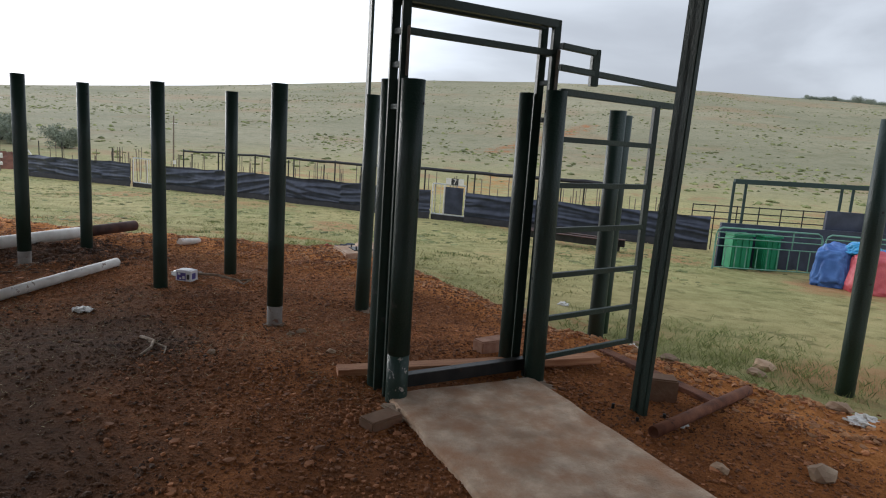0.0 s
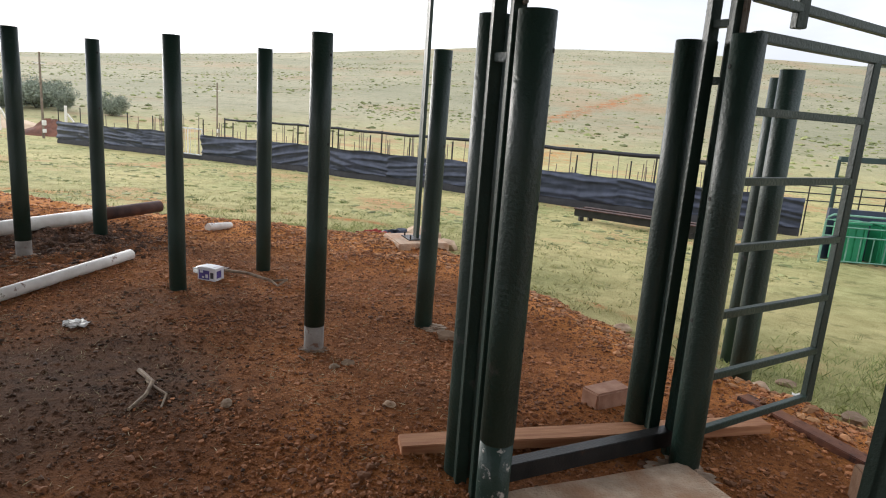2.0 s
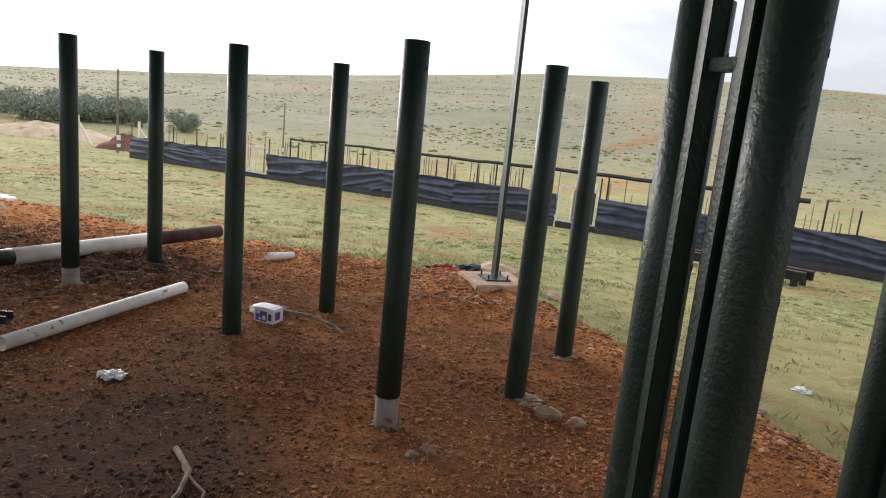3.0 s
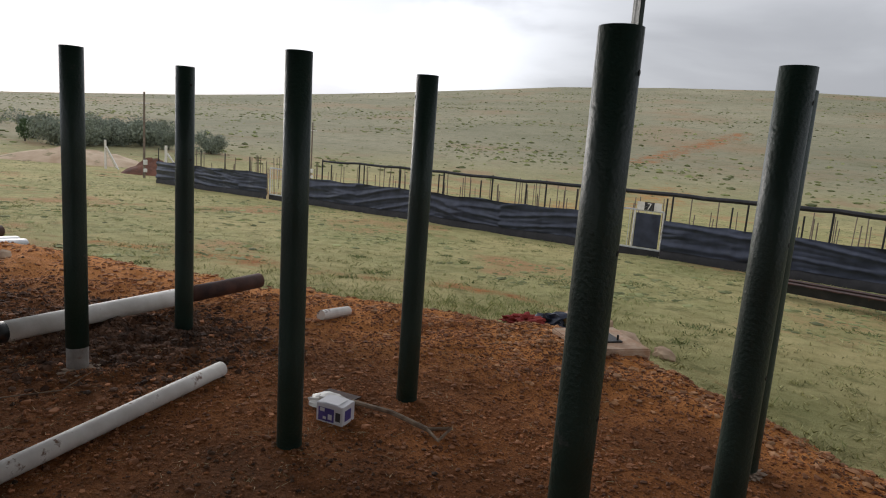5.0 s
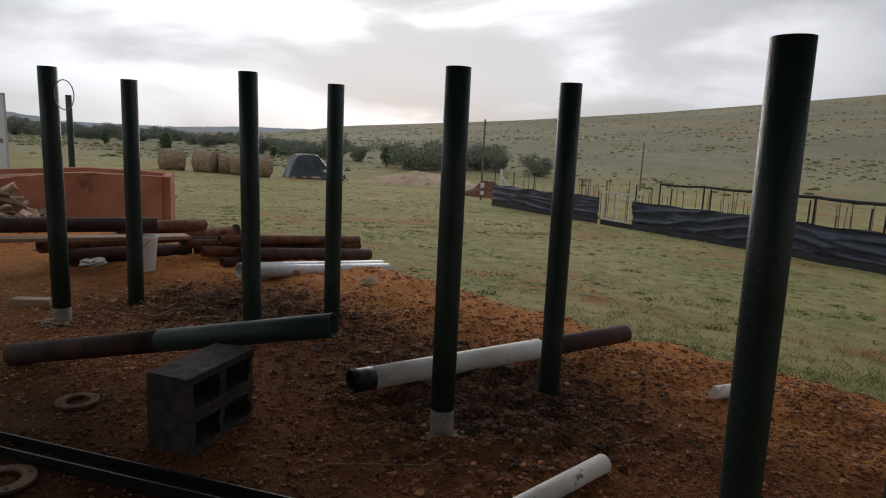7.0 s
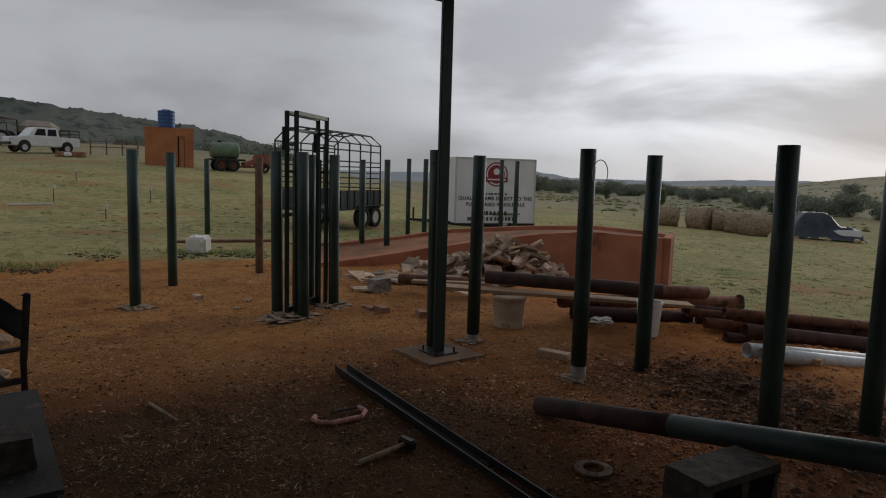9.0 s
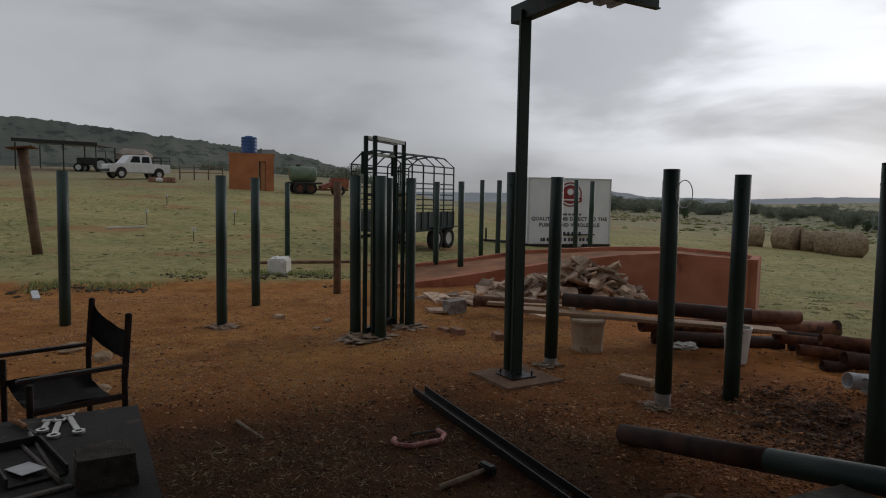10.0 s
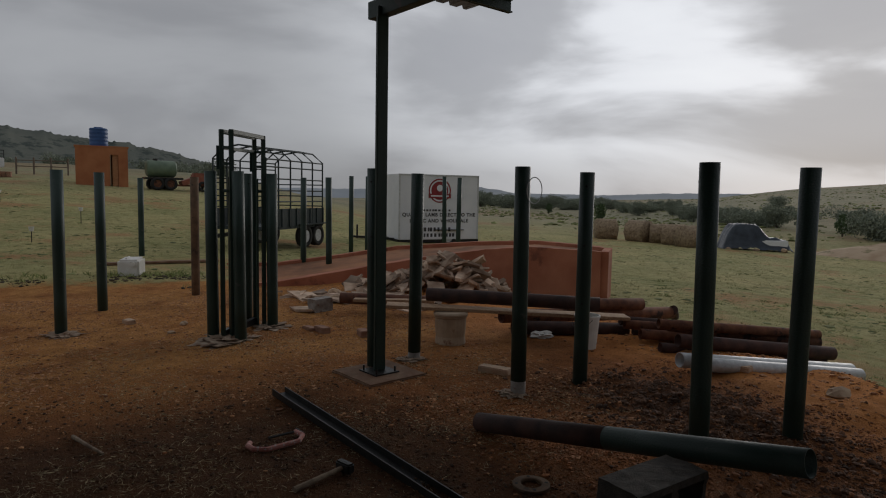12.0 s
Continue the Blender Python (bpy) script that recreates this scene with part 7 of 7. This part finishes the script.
def bowser():
    p = polar(-83.6, 43)
    g = ground(*p)
    t = thing("water_bowser", (*p, g), "faded green tank bowser on a two-wheeled chassis", "tank trailer", "", 8)
    bm = bmesh.new()
    n = 28
    rings = []
    for y, r in ((-0.85, 0.30), (-0.82, 0.42), (-0.72, 0.50), (0.72, 0.50), (0.82, 0.42), (0.85, 0.30)):
        rings.append([bm.verts.new((r * math.cos(2 * math.pi * k / n), y, 1.25 + r * math.sin(2 * math.pi * k / n))) for k in range(n)])
    for a, b in zip(rings, rings[1:]):
        for k in range(n):
            bm.faces.new((a[k], a[(k + 1) % n], b[(k + 1) % n], b[k]))
    bm.faces.new(rings[0])
    bm.faces.new(rings[-1])
    bmesh.ops.recalc_face_normals(bm, faces=bm.faces)
    part("tank", bm, TANK_GREEN, t, "", True)
    part("filler", rod((0, -0.3, 1.7), (0, -0.3, 1.85), 0.14, 14), STEEL_DARK, t)
    part("chassis", box((0, 0.1, 0.68), (0.7, 2.2, 0.12), 0, 0.01), STEEL_DARK, t)
    for x in (-0.5, 0.5):
        for y in (-0.35, 0.4):
            ob = part("wheel", tube((x - 0.12, y, 0.36), (x + 0.12, y, 0.36), 0.38, 0.16, 20), RUBBER, t)
            part("rim", rod((x - 0.1, y, 0.36), (x + 0.1, y, 0.36), 0.22, 14), RUST, ob)
    q = polar(-81.0, 43.5)
    g2 = ground(*q)
    m = thing("red_implement", (*q, g2), "faded red baling implement standing on grass", "farm machine", "", 5)
    part("chamber", box((0, 0.35, 0.75), (1.0, 1.1, 0.75), 0, 0.08), MACHINE_RED, m)
    part("hopper", beam((0, -0.9, 0.45), (0, -0.1, 0.75), 0.9, 0.3, 0.03), MACHINE_RED, m)
    part("frame_rail", beam((0.3, -1.5, 0.35), (0.3, 0.9, 0.35), 0.1, 0.12), RUST, m)
    for x in (-0.55, 0.55):
        part("wheel", tube((x - 0.09, 0.3, 0.3), (x + 0.09, 0.3, 0.3), 0.32, 0.14, 18), RUBBER, m)


bowser()


def paddock_fence():
    """A short run of grey rails between the pickup and the hut."""
    t = thing("paddock_fence", (0, 0, 0), "weathered grey rail fence on the far slope", "fence")
    spots = [polar(az, 53) for az in (-93.4, -92.3, -91.2, -90.1)]
    tops = [Vector((x, y, ground(x, y))) for x, y in spots]
    for p in tops:
        part("post", rod(p - Vector((0, 0, 0.2)), p + Vector((0, 0, 1.15)), 0.06, 7), POLE_WOOD, t)
    for h in (0.55, 0.95):
        for p, q in zip(tops, tops[1:]):
            part("rail", rod(p + Vector((0, 0, h)), q + Vector((0, 0, h)), 0.035, 6), POLE_WOOD, t)


paddock_fence()


def brick_stack():
    x, y = polar(-94.6, 49)
    t = thing("brick_stack", (x, y, ground(x, y)), "low stack of red bricks with a white sack beside a pickup", "bricks", "", 85)
    for k in range(14):
        part("brick", box((-0.85 + 0.25 * (k % 7), 0.02 * (k % 3), 0.09 + 0.17 * (k // 7)), (0.23, 0.5, 0.16), 3 * (k % 4) - 4, 0.01), BRICK, t)
    part("sack", lump(0.2, 5, (1.2, 0.8, 0.8), 0.4, 2, (-0.2, -0.4, 0.14)), PLASTIC, t)


brick_stack()


# ---------------------------------------------------------------- clods, gravel, straw and grass
def scatter(name, label, category, mat, count, where, size, flat, seed, sub=1, lift=0.25):
    """Very many small lumps in one mesh."""
    rs = random.Random(seed)
    base = bmesh.new()
    bmesh.ops.create_icosphere(base, subdivisions=sub, radius=1)
    shapes = []
    bv = [v.co.copy() for v in base.verts]
    bf = [[v.index for v in f.verts] for f in base.faces]
    base.free()
    for k in range(6):
        shapes.append([c * (1 + 0.85 * noise.noise(c * 1.7 + Vector((k * 5.3, seed, 0)))) for c in bv])
    verts, faces = [], []
    made = 0
    while made < count:
        x, y, keep = where(rs)
        if rs.random() > keep:
            continue
        s = size[0] * (size[1] / size[0]) ** (rs.random() ** 2.6)
        a = rs.uniform(0, 6.283)
        c, sn = math.cos(a) * s, math.sin(a) * s
        z = surface(x, y) + s * flat * lift
        b = len(verts)
        e = rs.uniform(0.65, 1.2)
        for v in rs.choice(shapes):
            verts.append((x + (v.x * c - v.y * sn * e), y + (v.x * sn + v.y * c * e), z + v.z * s * flat))
        faces += [[i + b for i in f] for f in bf]
        made += 1
    me = bpy.data.meshes.new(name)
    me.from_pydata(verts, [], faces)
    me.materials.append(mat)
    return tagged(new(name, me), label, category, kind="stuff")


def in_yard(rs):
    x, y = rs.uniform(-11, 4.5), rs.uniform(0.8, 11)
    s = pad_share(x, y)
    return x, y, s * (0.30 + 0.9 * max(0, noise.noise((x * 0.8, y * 0.8, 3))) + 0.5 * rim_share(x, y)) * (1.0 if x > -3.5 else 0.35) * (1 - min(1, 1.13 * shaded_soil_share(x, y)))


def in_near_yard(rs):
    x, y = rs.uniform(-5.5, 3.2), rs.uniform(2.2, 9.5)
    return x, y, pad_share(x, y) * (0.35 + max(0, noise.noise((x * 1.1, y * 1.1, 8)))) * (1 - min(1, 1.13 * shaded_soil_share(x, y))) * (1 - 0.8 * heap_share(x, y))


def in_heap(rs):
    x, y = rs.uniform(-6.5, 0), rs.uniform(6.5, 10.3)
    return x, y, heap_share(x, y) ** 3


def on_rim(rs):
    x = rs.uniform(-7, 4.5)
    y = table(x, PAD_EDGE) + rs.gauss(-0.5, 0.6)
    d = 1.0 if 0.5 < x < 3.6 else 0.25
    return x, y, d * rim_share(x, y)


scatter("earth_clods", "small clods of red earth over the yard", "clods", CLOD, 12000, in_yard, (0.006, 0.027), 0.7, 1, 1, 0.1)
scatter("fine_crumbs", "fine crumbs of red earth", "clods", CLOD, 70000, in_near_yard, (0.004, 0.015), 0.8, 2, 0, 0.15)


def in_west_yard(rs):
    x, y = rs.uniform(-12, -4), rs.uniform(1.5, 8.5)
    return x, y, (0.2 + max(0, noise.noise((x * 0.9, y * 0.9, 41)))) * (1 - min(1, 1.13 * shaded_soil_share(x, y)))


# over the ground that is painted darker for the shed's shade
def in_shaded_soil(rs):
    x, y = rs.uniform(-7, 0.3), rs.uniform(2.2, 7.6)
    return x, y, shaded_soil_share(x, y) * (0.3 + max(0, noise.noise((x * 1.3, y * 1.3, 46))))


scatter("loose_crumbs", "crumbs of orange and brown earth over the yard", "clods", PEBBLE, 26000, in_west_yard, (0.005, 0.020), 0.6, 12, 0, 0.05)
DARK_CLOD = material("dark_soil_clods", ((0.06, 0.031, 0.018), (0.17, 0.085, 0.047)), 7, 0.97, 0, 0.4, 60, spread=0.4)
# crumbs darkened to go with the shade painted into the soil
SHADED_CLOD = material("shaded_soil_crumbs", ((0.05, 0.025, 0.012), (0.14, 0.066, 0.031)), 7, 0.97, 0, 0.4, 60, spread=0.45)
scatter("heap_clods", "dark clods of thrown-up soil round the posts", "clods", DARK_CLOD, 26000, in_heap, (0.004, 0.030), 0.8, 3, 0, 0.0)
scatter("damp_crumbs", "crumbs of dark soil on the shed floor, toned for shade", "clods", SHADED_CLOD, 24000, in_shaded_soil, (0.003, 0.017), 0.7, 17, 0, 0.1)
scatter("rim_gravel", "orange gravel and broken stone along the edge of the yard", "gravel", PEBBLE, 6500, on_rim, (0.007, 0.036), 0.55, 4, 1, 0.0)


def blades(name, label, category, mat, count, where, height, width, seed, lean=0.5):
    """Very many thin blades in one mesh."""
    rs = random.Random(seed)
    verts, faces = [], []
    made = 0
    while made < count:
        x, y, keep = where(rs)
        if rs.random() > keep:
            continue
        tuft = rs.randint(3, 7)
        for _ in range(tuft):
            px, py = x + rs.gauss(0, 0.03), y + rs.gauss(0, 0.03)
            h = rs.uniform(*height)
            a = rs.uniform(0, 6.283)
            dx, dy = math.cos(a) * width, math.sin(a) * width
            lx, ly = rs.gauss(0, lean) * h, rs.gauss(0, lean) * h
            z = surface(px, py) - 0.005
            b = len(verts)
            verts += [(px - dx, py - dy, z), (px + dx, py + dy, z), (px + lx * 0.45 + dx * 0.7, py + ly * 0.45 + dy * 0.7, z + h * 0.6), (px + lx, py + ly, z + h)]
            faces += [(b, b + 1, b + 2), (b, b + 2, b + 3)]
        made += 1
    me = bpy.data.meshes.new(name)
    me.from_pydata(verts, [], faces)
    me.materials.append(mat)
    return tagged(new(name, me), label, category, kind="stuff")


def on_veld(rs):
    az, d = rs.uniform(-115, 62), 4 + 32 * rs.random() ** 1.6
    x, y = polar(az, d)
    return x, y, (1 - smooth(0.1, 0.5, pad_share(x, y))) * (0.25 + 1.2 * max(0, noise.noise((x * 0.5, y * 0.5, 6)) + 0.25))


def tall_tufts(rs):
    k = rs.random()
    if k < 0.45:
        x, y = rs.gauss(3.9, 0.7), rs.gauss(4.5, 0.7)
    elif k < 0.7:
        x, y = rs.gauss(0.6, 1.0), rs.gauss(10.3, 0.3)
    else:
        x, y = rs.uniform(-6, 3), table(rs.uniform(-6, 3), PAD_EDGE) + rs.uniform(0.3, 1.2)
    return x, y, 1 - smooth(0.2, 0.6, pad_share(x, y))


def straw_spots(rs):
    x, y = rs.uniform(-8.5, 1.2), rs.uniform(3.2, 8.2)
    return x, y, 0.12 + max(0, noise.noise((x * 0.9, y * 0.9, 12)) + 0.1) * (1.6 if x < -3.5 else 0.4)


GRASS_BLADE = material("veld_grass", ((0.29, 0.295, 0.115), (0.50, 0.47, 0.23)), 0.8, 0.85, 0, 0, spread=0.35)
GRASS_TALL = material("green_tufts", ((0.20, 0.25, 0.08), (0.36, 0.38, 0.15)), 2, 0.8, 0, 0, spread=0.35)
blades("veld_grass", "short pale green veld grass", "grass", GRASS_BLADE, 11000, on_veld, (0.015, 0.045), 0.006, 5, 0.8)


def west_edge(rs):
    x, y = rs.gauss(-12.6, 0.7), rs.uniform(-1, 7.2)
    s = pad_share(x, y)
    return x, y, 4 * s * (1 - s) * max(0, noise.noise((x * 0.9, y * 0.9, 17)) - 0.12)


def edge_tufts(rs):
    x, y, keep = west_edge(rs)
    return x - 0.3, y, keep


scatter("turf_clumps", "dark clumps of turf and soil along the edge of the yard", "clods", material("dark_turf", ((0.035, 0.026, 0.014), (0.10, 0.07, 0.035)), 7, 0.97, 0, 0.5, 60, spread=0.4), 1100, west_edge, (0.012, 0.06), 0.45, 9, 1, 0.1)
blades("edge_grass", "tufts of grass along the torn edge of the yard", "grass", GRASS_TALL, 500, edge_tufts, (0.03, 0.10), 0.006, 11, 0.5)


def weed_clumps(rs):
    """Low weeds that gather in small clumps on the veld."""
    k = rs.randrange(150)
    rc = random.Random(k * 7 + 3)
    x, y = polar(rc.uniform(-62, 58), 5.5 + 17 * rc.random())
    s = rc.uniform(0.06, 0.2)
    x, y = x + rs.gauss(0, s), y + rs.gauss(0, s)
    return x, y, 1 - smooth(0.1, 0.4, pad_share(x, y))


blades("veld_weeds", "low dark green weeds in clumps on the veld", "weeds", material("weed_leaves", ((0.14, 0.175, 0.06), (0.25, 0.28, 0.11)), 2, 0.8, 0, 0, spread=0.35), 1800, weed_clumps, (0.015, 0.045), 0.008, 14, 0.8)
def near_scrub(rs):
    az, d = rs.uniform(-118, 64), 8 + 39 * rs.random() ** 1.3
    x, y = polar(az, d)
    return x, y, (1 - smooth(0.05, 0.3, max(pad_share(x, y), pen_share(x, y)))) * max(0, 0.25 + noise.noise((x * 0.35, y * 0.35, 61)) + 0.6 * noise.noise((x * 1.4, y * 1.4, 62)))


def hill_scrub(rs):
    az, d = rs.uniform(-60, 62), 48 + 225 * rs.random() ** 0.9
    x, y = polar(az, d)
    return x, y, max(0, 0.3 + noise.noise((x * 0.05, y * 0.05, 63)) + 0.6 * noise.noise((x * 0.25, y * 0.25, 64)))


scatter("veld_tussocks", "low dark green tussocks dotted over the veld", "grass", SCRUB, 17000, near_scrub, (0.02, 0.10), 0.26, 15, 1, 0.0)
scatter("hill_tussocks", "dry green tussocks dotted over the hillside", "grass", SCRUB, 15000, hill_scrub, (0.10, 0.42), 0.5, 16, 0, 0.0)
blades("green_tufts", "taller green tufts along the edge of the yard", "grass", GRASS_TALL, 1700, tall_tufts, (0.02, 0.07), 0.0025, 6, 0.5)
blades("straw_bits", "dry straw strewn over the yard floor", "straw", STRAW, 7500, straw_spots, (0.006, 0.017), 0.0023, 7, 2.2)


# a small coil of pale wire hung on a post
coil = part("wire_coil", bent_rod([(-5.235, 7.66 + 0.075 * math.cos(a), 1.60 + 0.105 * math.sin(a)) for a in [2 * math.pi * k / 20 for k in range(20)]] + [(-5.235, 7.735, 1.60)], 0.004, 5), GALV)
tagged(coil, "coil of pale wire hung on a green post", "wire coil")
